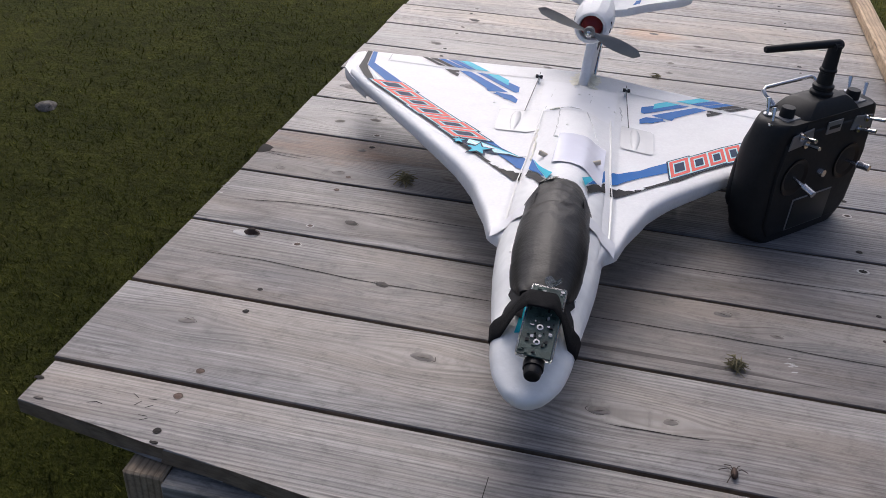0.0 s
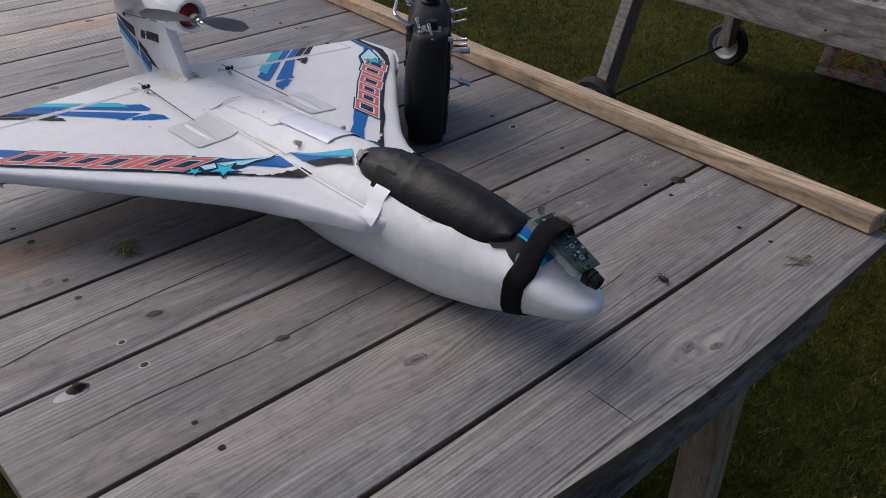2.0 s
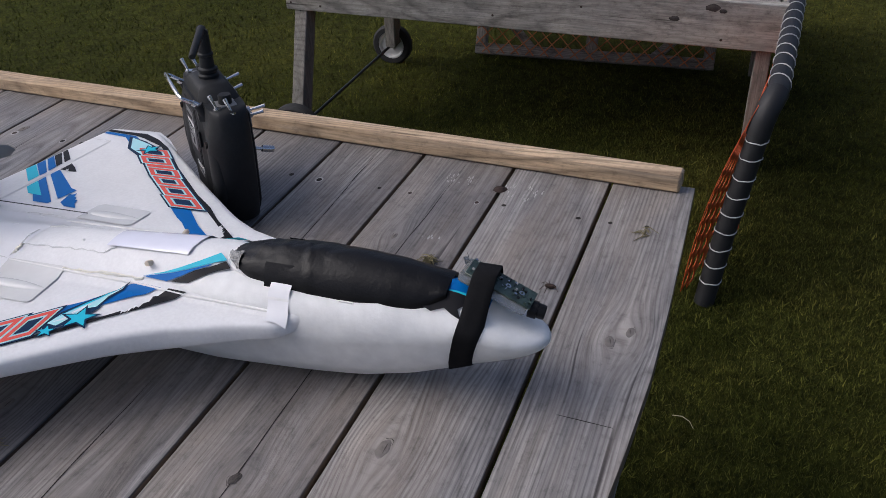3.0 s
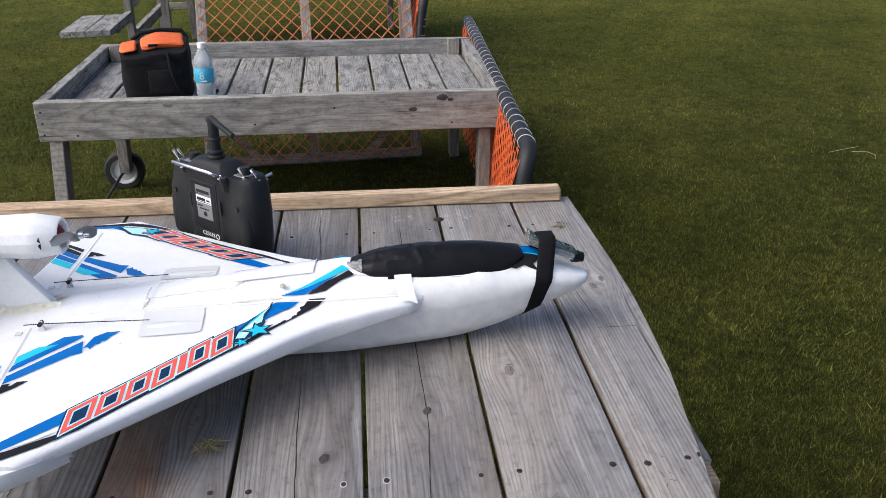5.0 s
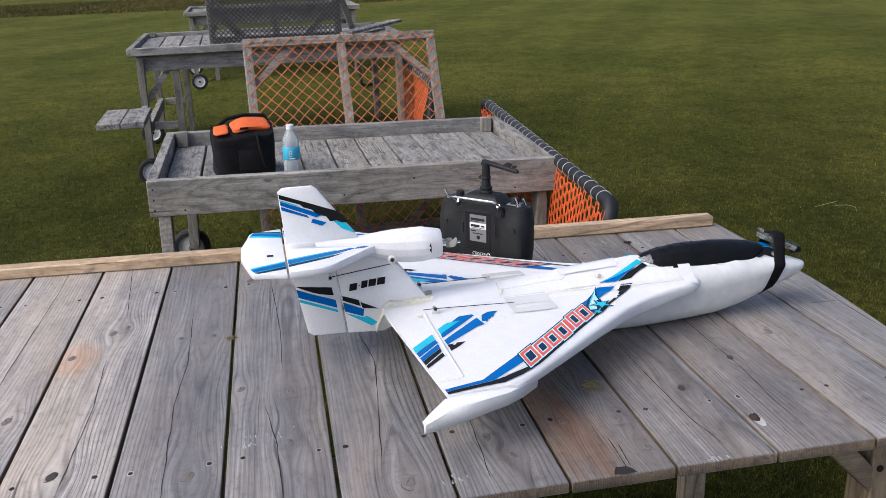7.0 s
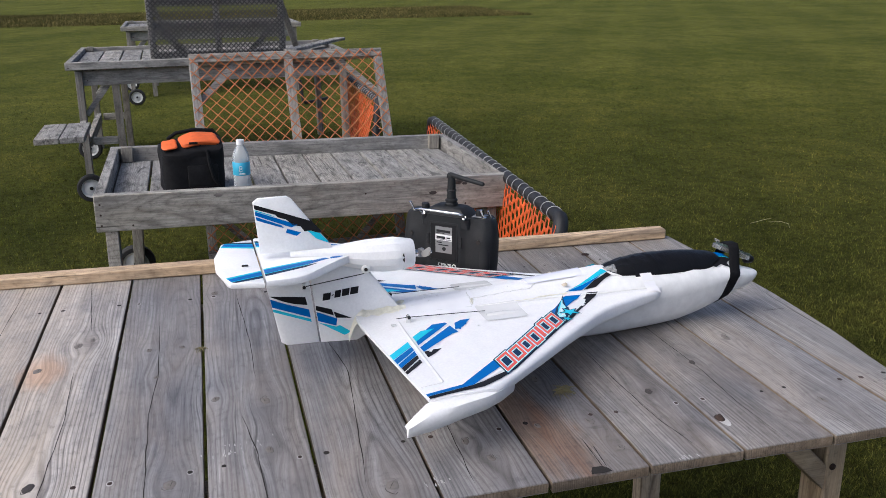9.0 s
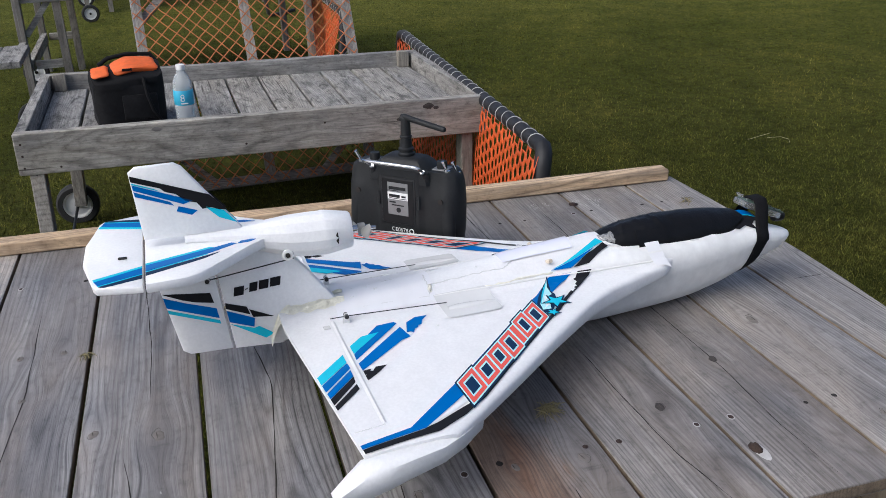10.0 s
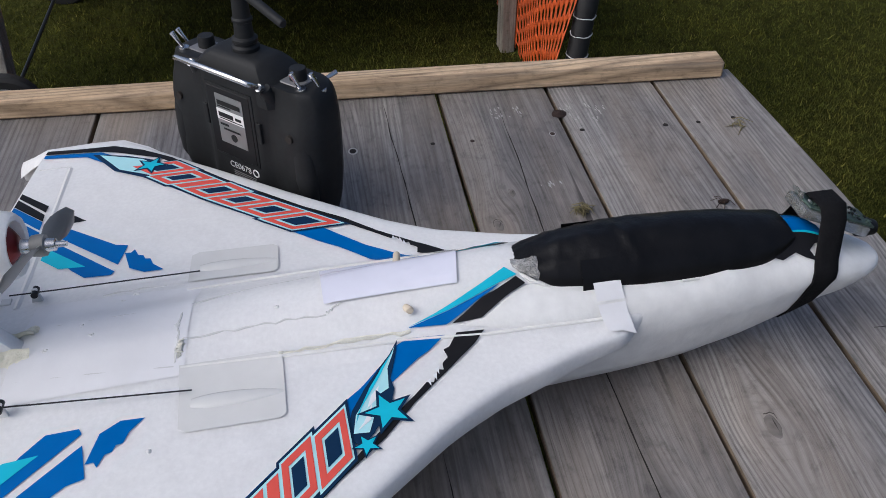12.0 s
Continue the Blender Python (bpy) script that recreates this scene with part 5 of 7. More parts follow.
for s in (-1, 1):
    bm = on_cam(loft(bmesh.new(), [[(s * 0.005 * k, 0.034 + 0.004 * k, 0.004 + 0.003 * k) for k in (0, 1)] + [(s * 0.005 * k + 0.004, 0.036 + 0.004 * k, 0.006) for k in (1, 0)] for _ in (0,)] + [[(s * 0.005 * k, 0.036 + 0.004 * k, 0.008 + 0.003 * k) for k in (0, 1)] + [(s * 0.005 * k + 0.004, 0.039 + 0.004 * k, 0.010) for k in (1, 0)]]))
    part("case_shard", bm, HULL_PLASTIC, plane)


# ---- graphics on the wing ----
def body_top(x, y):
    z = wing_top(x, y)
    w, t, b = glide(y, FY, FW), glide(y, FY, FT), glide(y, FY, FB)
    a = abs(x - side_shift(y)) / w
    if y < 0.60 and a < 0.999:
        c = b + (t - b) * interp(y, [0.05, 0.09, 0.15], [0.64, 0.56, 0.64])
        half = rib(y)[:6]
        z = max(z, c + (t - c) * interp(a, [q for q, h in half], [h for q, h in half]))
    return z + (0.0006 if y < 0.46 and abs(x) < 0.075 else 0.0)


def skin(poly, lift, surf=body_top, step=0.012):
    """A polygon cut small and laid on the wing."""
    bm = bmesh.new()
    f = bm.faces.new([bm.verts.new((x, y, 0)) for x, y in poly])
    f.normal_update()
    bmesh.ops.triangulate(bm, faces=[f])
    xs, ys_ = [p[0] for p in poly], [p[1] for p in poly]
    for lo, hi, no in ((min(xs), max(xs), (1, 0, 0)), (min(ys_), max(ys_), (0, 1, 0))):
        v = math.ceil(lo / step) * step
        while v < hi:
            bmesh.ops.bisect_plane(bm, geom=bm.verts[:] + bm.edges[:] + bm.faces[:], plane_co=(v, v, 0), plane_no=no)
            v += step
    for v in bm.verts:
        v.co.z = surf(v.co.x, v.co.y) + lift
    return bm


def decal(poly, mat, lift=0.0006, sides=(-1, 1), surf=body_top, name="decal"):
    for s in sides:
        part(name, skin([(s * x, set_back(s * x, y)) for x, y in poly], lift, surf), mat, plane)


# black flashes beside the nose deck, with a fang at the front
for s in (-1, 1):
    flash = [(0.0130, 0.0960), (0.0265, 0.1160), (0.0300, 0.1000), (0.0262, 0.0880), (0.0300, 0.0800), (0.0318, 0.0705), (0.0255, 0.0755), (0.0205, 0.0690), (0.0195, 0.0640), (0.0140, 0.0600)]
    part("decal", skin([(-0.003 + s * x, y) for x, y in flash], 0.0018, body_top, 0.003), D_BLACK, plane)
# stripes from the hatch to the stiffening rod
decal([(0.0165, 0.3255), (0.0216, 0.3165), (0.0245, 0.3320), (0.0425, 0.4050)], D_CYAN, 0.0009)
decal([(0.0246, 0.3306), (0.0316, 0.3465), (0.0446, 0.3760), (0.0430, 0.4055)], D_BLUE, 0.0009)
decal([(0.0224, 0.3175), (0.0268, 0.3110), (0.0460, 0.3490), (0.0445, 0.3717), (0.0304, 0.3425)], D_BLACK, 0.0009)
# blue band and black band out to the tip, the black one torn near the rod
decal([(0.0500, 0.4063), (0.0514, 0.3787), (0.0667, 0.4015), (0.0860, 0.4235), (0.1330, 0.4640), (0.2560, 0.5900), (0.2830, 0.6230), (0.3180, 0.6680), (0.3275, 0.7375), (0.3207, 0.7392), (0.3115, 0.6819), (0.2774, 0.6439), (0.2387, 0.6012), (0.0993, 0.4610), (0.0870, 0.4460), (0.0536, 0.4153)], D_BLUE)
decal([(0.0511, 0.3696), (0.0519, 0.3486), (0.0790, 0.3785), (0.1071, 0.4095), (0.1345, 0.4340), (0.1624, 0.4660), (0.2300, 0.5350), (0.2884, 0.5930), (0.3123, 0.6250), (0.3286, 0.6560), (0.3310, 0.6922), (0.3360, 0.7360), (0.3285, 0.7370), (0.3200, 0.6720), (0.3130, 0.6520), (0.3031, 0.6325), (0.2900, 0.6056), (0.2100, 0.5200), (0.1694, 0.4776), (0.1387, 0.4473), (0.1157, 0.4251),
       (0.1000, 0.4085), (0.0905, 0.3992), (0.0915, 0.3940), (0.0863, 0.3923), (0.0800, 0.3890), (0.0810, 0.3850), (0.0753, 0.3849), (0.0700, 0.3800), (0.0618, 0.3816), (0.0598, 0.3769)], D_BLACK, 0.0009)
for x, y in ((0.0875, 0.3955), (0.0830, 0.3905), (0.0775, 0.3880)):
    decal([(x, y), (x + 0.0075, y + 0.0010), (x + 0.0020, y + 0.0030)], D_WHITE, 0.0012)
decal([(0.3165, 0.6650), (0.2950, 0.6330), (0.2760, 0.6060), (0.2870, 0.6120), (0.3020, 0.6340)], D_WHITE, 0.0011)
# star and flash: by the root on one wing, by the tip on the other
decal([(0.0500, 0.4143), (0.0688, 0.4198), (0.0824, 0.4241), (0.0923, 0.4225), (0.1083, 0.4270), (0.1299, 0.4415), (0.1400, 0.4510), (0.1300, 0.4600), (0.1077, 0.4544), (0.0888, 0.4436), (0.0675, 0.4280)], D_NAVY, 0.0012, (-1,))
decal([(0.0545, 0.4172), (0.0733, 0.4250), (0.0915, 0.4265), (0.0960, 0.4340), (0.1040, 0.4330), (0.1120, 0.4385), (0.1286, 0.4442), (0.1279, 0.4550), (0.1121, 0.4520), (0.0943, 0.4415)], D_PALE, 0.0015, (-1,))
decal([(0.0571, 0.4189), (0.0800, 0.4318), (0.1061, 0.4475), (0.1200, 0.4525), (0.1108, 0.4505), (0.0892, 0.4400), (0.0726, 0.4297)], D_CYAN, 0.0018, (-1,))
decal([(0.0880, 0.4330), (0.0960, 0.4395), (0.1080, 0.4440), (0.1010, 0.4370), (0.0930, 0.4345)], D_WHITE, 0.0018, (-1,))
decal([(0.1040, 0.4400), (0.1190, 0.4470), (0.1260, 0.4520), (0.1180, 0.4420)], D_WHITE, 0.0018, (-1,))
decal([(0.314, 0.676), (0.272, 0.648), (0.246, 0.608), (0.258, 0.590), (0.284, 0.606), (0.302, 0.640)], D_NAVY, 0.0012, (1,))
decal([(0.310, 0.668), (0.273, 0.643), (0.254, 0.610), (0.264, 0.598), (0.290, 0.622)], D_PALE, 0.0015, (1,))


def star(cx, cy, r, turn, mat, lift, sides):
    pts = []
    for k in range(10):
        a = turn + math.pi * k / 5
        q = r if k % 2 == 0 else r * 0.42
        pts.append((cx + q * math.cos(a), cy + q * math.sin(a)))
    decal(pts, mat, lift, sides)


for cx, cy, r, turn, sides in ((0.1125, 0.4300, 0.0215, 0.35, (-1,)), (0.1395, 0.4470, 0.0115, 0.2, (-1,)), (0.274, 0.612, 0.0190, 0.8, (1,))):
    star(cx, cy, r, turn, D_NAVY, 0.0020, sides)
    star(cx, cy, r * 0.74, turn, D_CYAN, 0.0023, sides)

# the row of slanted red blocks along the leading edge
A0, A1 = Vector((0.123, 0.458)), Vector((0.278, 0.6125))
AL = (A1 - A0).length
AD = (A1 - A0) / AL
AN = Vector((AD.y, -AD.x))


def strip(u0, u1, v0, v1, lean):
    return [tuple(A0 + AD * (u + v * lean) + AN * v) for u, v in ((u0, v0), (u1, v0), (u1, v1), (u0, v1))]


cuts = [0.000, 0.034, 0.066, 0.080, 0.113, 0.146, 0.181, AL]
for side_, lean in ((-1, 0.92), (1, -0.92)):
    for k in range(7):
        u0, u1 = cuts[k], cuts[k + 1]
        if side_ > 0:
            u0, u1 = AL - u1, AL - u0
        h0, h1 = (-0.0185 if k in (1, 6) else -0.0155), (0.0185 if k in (0, 3) else 0.0160)
        decal(strip(u0 - 0.0035, u1 + 0.0020, h0 - 0.0030, h1 + 0.0030, lean), D_NAVY, 0.0012, (side_,))
        decal(strip(u0 - 0.0008, u1 - 0.0006, h0 - 0.0008, h1 + 0.0008, lean), D_PALE, 0.0015, (side_,))
        a, b = u0 + 0.0010, u1 - 0.0024
        if b - a < 0.02:
            decal(strip(a, b, h0 + 0.0010, h1 - 0.0010, lean), D_RED, 0.0018, (side_,))
            continue
        # a leaning frame round a dark slot
        g = 0.0062
        for box_ in ((a, a + g, h0 + 0.0010, h1 - 0.0010), (b - g, b, h0 + 0.0010, h1 - 0.0010), (a + g, b - g, h0 + 0.0010, h0 + 0.0062), (a + g, b - g, h1 - 0.0062, h1 - 0.0010)):
            decal(strip(*box_, lean), D_RED, 0.0018, (side_,))
        decal(strip(a + g + 0.0022, b - g - 0.0022, h0 + 0.0086, h1 - 0.0086, lean), D_NAVY, 0.0018, (side_,))

# stripes by the trailing edge, broken by the elevon's hinge
decal([(0.1771, 0.7535), (0.1943, 0.7520), (0.1590, 0.7135), (0.1398, 0.7140)], D_CYAN)
decal([(0.1245, 0.7020), (0.1440, 0.7015), (0.1048, 0.6616), (0.1070, 0.6843)], D_CYAN, 0.0009)
decal([(0.1958, 0.7520), (0.2108, 0.7507), (0.1727, 0.7122), (0.1605, 0.7135)], D_BLUE)
decal([(0.1450, 0.7015), (0.1585, 0.7018), (0.0919, 0.6358), (0.0870, 0.6381), (0.0881, 0.6601), (0.1031, 0.6738)], D_BLUE)
decal([(0.2141, 0.7502), (0.2261, 0.7491), (0.1910, 0.7130), (0.1767, 0.7130)], D_BLUE)
decal([(0.1671, 0.7015), (0.1841, 0.7005), (0.1342, 0.6402), (0.1305, 0.6289), (0.1190, 0.6310), (0.1017, 0.6342)], D_BLUE)
decal([(0.0941, 0.6239), (0.1188, 0.6304), (0.1180, 0.6250), (0.1228, 0.6223), (0.1130, 0.6185), (0.1114, 0.6139), (0.1060, 0.6120), (0.1052, 0.6075), (0.0958, 0.6042), (0.0854, 0.5946), (0.0851, 0.6108)], D_BLUE)
decal([(0.2268, 0.7490), (0.2398, 0.7484), (0.2040, 0.7135), (0.1920, 0.7130)], D_BLACK)
decal([(0.1843, 0.7003), (0.1943, 0.7003), (0.1923, 0.6970), (0.1838, 0.6905)], D_BLACK)
decal([(0.2421, 0.7483), (0.2511, 0.7473), (0.2195, 0.7126), (0.2082, 0.7132)], D_BLACK)
decal([(0.1954, 0.7002), (0.2069, 0.7000), (0.1960, 0.6860), (0.1823, 0.6722), (0.1816, 0.6853), (0.1890, 0.6900), (0.1870, 0.6930)], D_BLACK)


def ridge(pts, r, name, mat, label="", lift=0.0, sides=8):
    part(name, tube(bmesh.new(), [(x, y, wing_top(x, y) + lift) for x, y in pts], r, sides), mat, plane, label)


for s in (-1, 1):
    # hinge of the elevon, and its end slit
    ridge([(s * (0.056 + 0.0236 * k), 0.7080 - 0.0004 * k) for k in range(11)], 0.0040, "hinge", FOAM, "white foam hinge line", -0.0029)
    ridge([(s * 0.295, 0.704), (s * 0.297, 0.736)], 0.0008, "slit", COVER, "", -0.0002)
    # glued-in stiffening rod
    ridge([(s * interp(y, [0.26, 0.347, 0.404, 0.476, 0.575], [0.0549, 0.0543, 0.0505, 0.0491, 0.0455]), y) for y in np.linspace(0.255, 0.572, 26)], 0.0015, "stiffening_rod", SPAR, "thin rod under milky glue", 0.0001)
    # servo cover with its fairing
    xi = 0.0445 if s < 0 else 0.061
    poly = [(s * xi, 0.573), (s * xi, 0.503), (s * (xi + 0.004), 0.499), (s * 0.0995, 0.4985), (s * 0.1035, 0.5025), (s * 0.1045, 0.566), (s * 0.1005, 0.572)]
    part("servo_cover", skin(poly, 0.0012), COVER, plane, "milky plastic servo cover")
    sec = []
    for k in range(9):
        y = 0.500 + 0.008 * k
        r = 0.0105 * math.sqrt(max(0.02, math.sin(math.pi * (k + 0.4) / 9.2))) * (0.6 + 0.05 * k)
        xc = s * 0.079
        sec.append([(xc + r * 0.8 * math.cos(a), y, wing_top(xc, y) + 0.0006 + 0.35 * r * max(0, math.sin(a))) for a in [math.pi * i / 8 for i in range(9)]])
    part("fairing", loft(bmesh.new(), sec), COVER, plane)
    # pushrod and horn
    hx = s * 0.064
    z = wing_top(hx, 0.69)
    part("pushrod", tube(bmesh.new(), [(hx, 0.712, z + 0.0085), (hx, 0.69, z + 0.0085), (s * 0.070, 0.563, wing_top(0.07, 0.563) + 0.0045)], 0.0006, 6), WIRE, plane, "thin steel pushrod")
    horn = part("control_horn", loft(bmesh.new(), [[(hx - 0.0012 + dx, 0.697, z - 0.001), (hx - 0.0012 + dx, 0.688, z - 0.001), (hx - 0.0012 + dx, 0.690, z + 0.012), (hx - 0.0012 + dx, 0.694, z + 0.012)] for dx in (0, 0.0024)]), COVER, plane)
    part("connector", lathe(bmesh.new(), [(0, -0.005), (0.0028, -0.005), (0.0028, 0.005), (0, 0.005)], 10, (hx, 0.692, z + 0.009), Matrix.Rotation(radians(90), 3, 'Y')), WIRE, horn)
    bm = boxed(hx + s * 0.004 - 0.004, hx + s * 0.004 + 0.004, 0.714, 0.722, wing_top(hx, 0.718) - 0.0005, wing_top(hx, 0.718) + 0.0012, 0.0004)
    part("horn_plate", bm, COVER, plane)
    # wooden peg for the hatch band
    zp = wing_top(0.030, 0.405)
    part("peg", tube(bmesh.new(), [(s * 0.022, 0.405, zp - 0.002), (s * 0.036, 0.402, zp + 0.005), (s * 0.0365, 0.402, zp + 0.005)], [0.0030, 0.0030, 0.0024], 10), PEG, plane, "short round wooden peg")
    # strip of tape over the hatch edge
    secs = []
    sh = side_shift(0.25)
    for y in (0.238, 0.249, 0.260):
        secs.append([(sh + s * 0.0335, y, 0.1085), (sh + s * 0.042, y, body_top(sh + s * 0.042, y) + 0.0016), (sh + s * 0.050, y - 0.002, body_top(sh + s * 0.050, y) + 0.0012), (sh + s * 0.0575, y - 0.004, body_top(sh + s * 0.0575, y) + 0.0010), (sh + s * 0.0645, y - 0.005, body_top(sh + s * 0.0645, y) + 0.0008)])
    part("tape_strip", loft(bmesh.new(), secs, False, False), CLEAR_TAPE, plane, "strip of milky tape over the hatch edge", 60)

part("tape_patch", skin([(-0.0174, 0.4648), (-0.0202, 0.363), (0.0405, 0.353), (0.0430, 0.466)], 0.0011, step=0.006), LILAC, plane, "lilac-tinted clear tape patch")
part("tape_patch", skin([(-0.056, 0.70), (-0.052, 0.57), (0.050, 0.56), (0.054, 0.69)], 0.0004, step=0.006), CLEAR_TAPE, plane, "wide milky tape over the repaired centre")
# panel seams, torn and glued where the wing was mended
# seam tubes are grey: the faint shading along them is put into the colour
for x0, y0, x1, y1, r, mat_ in ((0.008, 0.572, -0.041, 0.576, 0.0011, COVER), (0.0126, 0.565, 0.0323, 0.472, 0.0007, COVER), (-0.0222, 0.570, -0.0231, 0.464, 0.0008, COVER), (-0.0231, 0.464, -0.0175, 0.452, 0.0008, COVER),
                                (-0.0338, 0.697, -0.044, 0.577, 0.0007, COVER), (0.020, 0.690, 0.013, 0.580, 0.0006, COVER), (0.058, 0.640, 0.062, 0.590, 0.0008, COVER), (-0.0455, 0.502, -0.0452, 0.404, 0.0017, GLUE), (-0.024, 0.571, -0.036, 0.574, 0.0026, GLUE)):
    n = 14
    pts = [(x0 + (x1 - x0) * k / n + random.uniform(-0.0012, 0.0012) * (r > 0.0007), y0 + (y1 - y0) * k / n + random.uniform(-0.0012, 0.0012) * (r > 0.001)) for k in range(n + 1)]
    part("seam" if mat_ is COVER else "glue_bead", tube(bmesh.new(), [(x, y, body_top(x, y) - 0.0002) for x, y in pts], [r * random.uniform(0.5, 1.3) for _ in pts], 6), mat_, plane)
# small dents, chips and torn flakes of foam
for x, y, r in ((-0.0016, 0.6388, 0.0030), (-0.0092, 0.6721, 0.0036), (0.050, 0.613, 0.0040), (0.042, 0.622, 0.0028), (-0.0092, 0.574, 0.0034), (-0.028, 0.573, 0.0030), (-0.115, 0.590, 0.0026), (-0.010, 0.500, 0.0022), (0.012, 0.648, 0.0024)):
    bm = lathe(bmesh.new(), [(r, -0.0004), (r * 0.7, 0.0008), (r * 0.3, 0.0013), (0, 0.0008)], 9)
    for v in bm.verts:
        v.co.x = v.co.x * random.uniform(0.5, 1.1)
        v.co.y = v.co.y * random.uniform(0.6, 1.3)
        v.co.z *= random.uniform(0.4, 1.2)
    bm.transform(Matrix.Translation((x, y, body_top(x, y))))
    part("foam_chip", bm, FOAM_WORN, plane, "", 20)


# ---- fin, tail and motor pod, glued on slightly askew ----
TOPLANE = PLANE.inverted() @ TAIL


def tail_part(name, bm, mat, label="", parent=None, angle=40):
    bm.transform(TOPLANE)
    return part(name, bm, mat, parent or plane, label, angle)


UP = Matrix(((0, 0, 1, 0), (1, 0, 0, 0), (0, 1, 0, 0), (0, 0, 0, 1)))   # polygon (along, up) to the upright plane


def upright(poly, half, bev=0.003):
    return prism(bmesh.new(), poly, -half, half, bev, 2, UP)


tail_part("fin", upright([(0.002, 0.078), (0.062, 0.160), (0.075, 0.172), (0.158, 0.178), (0.1440, 0.040), (0.084, 0.038), (0.074, 0.048), (0.050, 0.062)], 0.0075), FOAM, "white foam fin")
tail_part("rudder", upright([(0.161, 0.178), (0.234, 0.180), (0.224, 0.130), (0.209, 0.046), (0.200, 0.040), (0.1470, 0.040)], 0.006), FOAM, "white foam rudder")
tail_part("upper_fin", upright([(0.115, 0.200), (0.178, 0.286), (0.186, 0.291), (0.230, 0.290), (0.238, 0.284), (0.232, 0.200)], 0.0045, 0.0025), FOAM, "white foam upper fin")

podt = Matrix.Rotation(radians(-90), 3, 'X')
bm = lathe(bmesh.new(), [(0.0165, 0.010), (0.0175, -0.001), (0.0215, -0.002), (0.0235, 0.001), (0.0285, 0.030), (0.0287, 0.034), (0.0283, 0.036), (0.0282, 0.050), (0.0265, 0.075), (0.0215, 0.100), (0.014, 0.135), (0.009, 0.175), (0.006, 0.20), (0, 0.20)], 14, (0, -0.014, 0.1815), podt)
bmesh.ops.transform(bm, matrix=pose(0, 0, 0.0) @ Matrix.Identity(4), verts=bm.verts)
for v in bm.verts:
    v.co.z += 0.10 * max(0.0, v.co.y - 0.05)
pod = tail_part("motor_pod", bm, FOAM, "white foam motor pod with a faceted cowl", None, 25)
tail_part("motor", lathe(bmesh.new(), [(0, -0.004), (0.007, -0.004), (0.012, 0.0), (0.0155, 0.004), (0.0155, 0.012), (0, 0.012)], 16, (0, -0.012, 0.1815), podt), RED_MOTOR, "dark red anodised motor", pod)
for s in (-1, 1):
    tail_part("vent", prism(bmesh.new(), [(0.004, 0.189), (0.0065, 0.184), (0.0060, 0.177), (0.0035, 0.173), (0.0025, 0.181)], s * 0.0250, s * 0.0262, 0, 1, UP), HOLE, "dark oval cooling slot", pod)
    tail_part("boss", lathe(bmesh.new(), [(0, 0.0), (0.0075, 0.0), (0.0072, 0.002), (0.004, 0.003), (0.0035, 0.001), (0, 0.001)], 16, (s * 0.0225, 0.067, 0.166), Matrix.Rotation(radians(90 * s), 3, 'Y')), COVER, "white plastic screw boss", pod)
    tail_part("boss_hole", lathe(bmesh.new(), [(0, 0.0035), (0.0028, 0.0033), (0.0028, 0.0), (0, 0.0)], 10, (s * 0.0225, 0.067, 0.166), Matrix.Rotation(radians(90 * s), 3, 'Y')), HOLE, "", pod)

# propeller
PC = Vector((0, -0.030, 0.1800))
prop = tail_part("propeller", lathe(bmesh.new(), [(0, -0.004), (0.0075, -0.004), (0.0080, 0.0), (0.0075, 0.005), (0, 0.005)], 18, PC, podt), PROP, "grey plastic two-bladed propeller")
for s in (-1, 1):
    secs = []
    for k in range(11):
        r = 0.004 + 0.0073 * k
        chord = interp(k, [0, 1, 3, 5, 7, 9, 9.7, 10], [0.006, 0.008, 0.0155, 0.018, 0.0165, 0.013, 0.008, 0.002])
        tw = radians(interp(k, [0, 2, 10], [52, 40, 14]))
        ring = []
        for i in range(10):
            a = 2 * math.pi * i / 10
            cx, cz = 0.5 * chord * math.cos(a), 0.0012 * math.sin(a)
            ring.append((s * r, cx * math.sin(tw) - cz * math.cos(tw), s * (cx * math.cos(tw) + cz * math.sin(tw))))
        secs.append(ring)
    bm = loft(bmesh.new(), secs)
    bm.transform(Matrix.Translation(PC) @ pose(0, 0, 0, 0, 17, 0))
    tail_part("blade", bm, PROP, "", prop, 60)
tail_part("prop_nut", lathe(bmesh.new(), [(0, -0.018), (0.002, -0.018), (0.0025, -0.011), (0.0045, -0.0105), (0.005, -0.004), (0, -0.004)], 10, PC, podt), STEEL, "bright steel prop nut", prop)
tail_part("prop_adapter", lathe(bmesh.new(), [(0, 0.005), (0.005, 0.005), (0.0055, 0.012), (0.003, 0.013), (0.003, 0.03), (0, 0.03)], 12, PC, podt), STEEL, "", prop)

# tailplane and elevator, turned a little against the fin
SKEW = Matrix.Translation((0.010, 0.225, 0)) @ Matrix.Rotation(radians(3.5), 4, 'Z') @ Matrix.Translation((0, -0.225, 0))


def flat(poly, z0, z1, bev=0.0025):
    return prism(bmesh.new(), poly, z0, z1, bev, 2, SKEW)


tail_part("tailplane", flat([(0, 0.060), (0.024, 0.075), (0.050, 0.115), (0.100, 0.160), (0.112, 0.172), (0.121, 0.190), (0.1235, 0.234), (-0.1235, 0.234), (-0.121, 0.190), (-0.112, 0.172), (-0.100, 0.160), (-0.050, 0.115), (-0.024, 0.075)], 0.178, 0.190), FOAM, "white foam tailplane")
tail_part("elevator", flat([(0.1235, 0.237), (0.112, 0.286), (0.100, 0.290), (0.030, 0.304), (-0.030, 0.304), (-0.100, 0.290), (-0.112, 0.286), (-0.1235, 0.237)], 0.179, 0.188), FOAM, "white foam elevator")


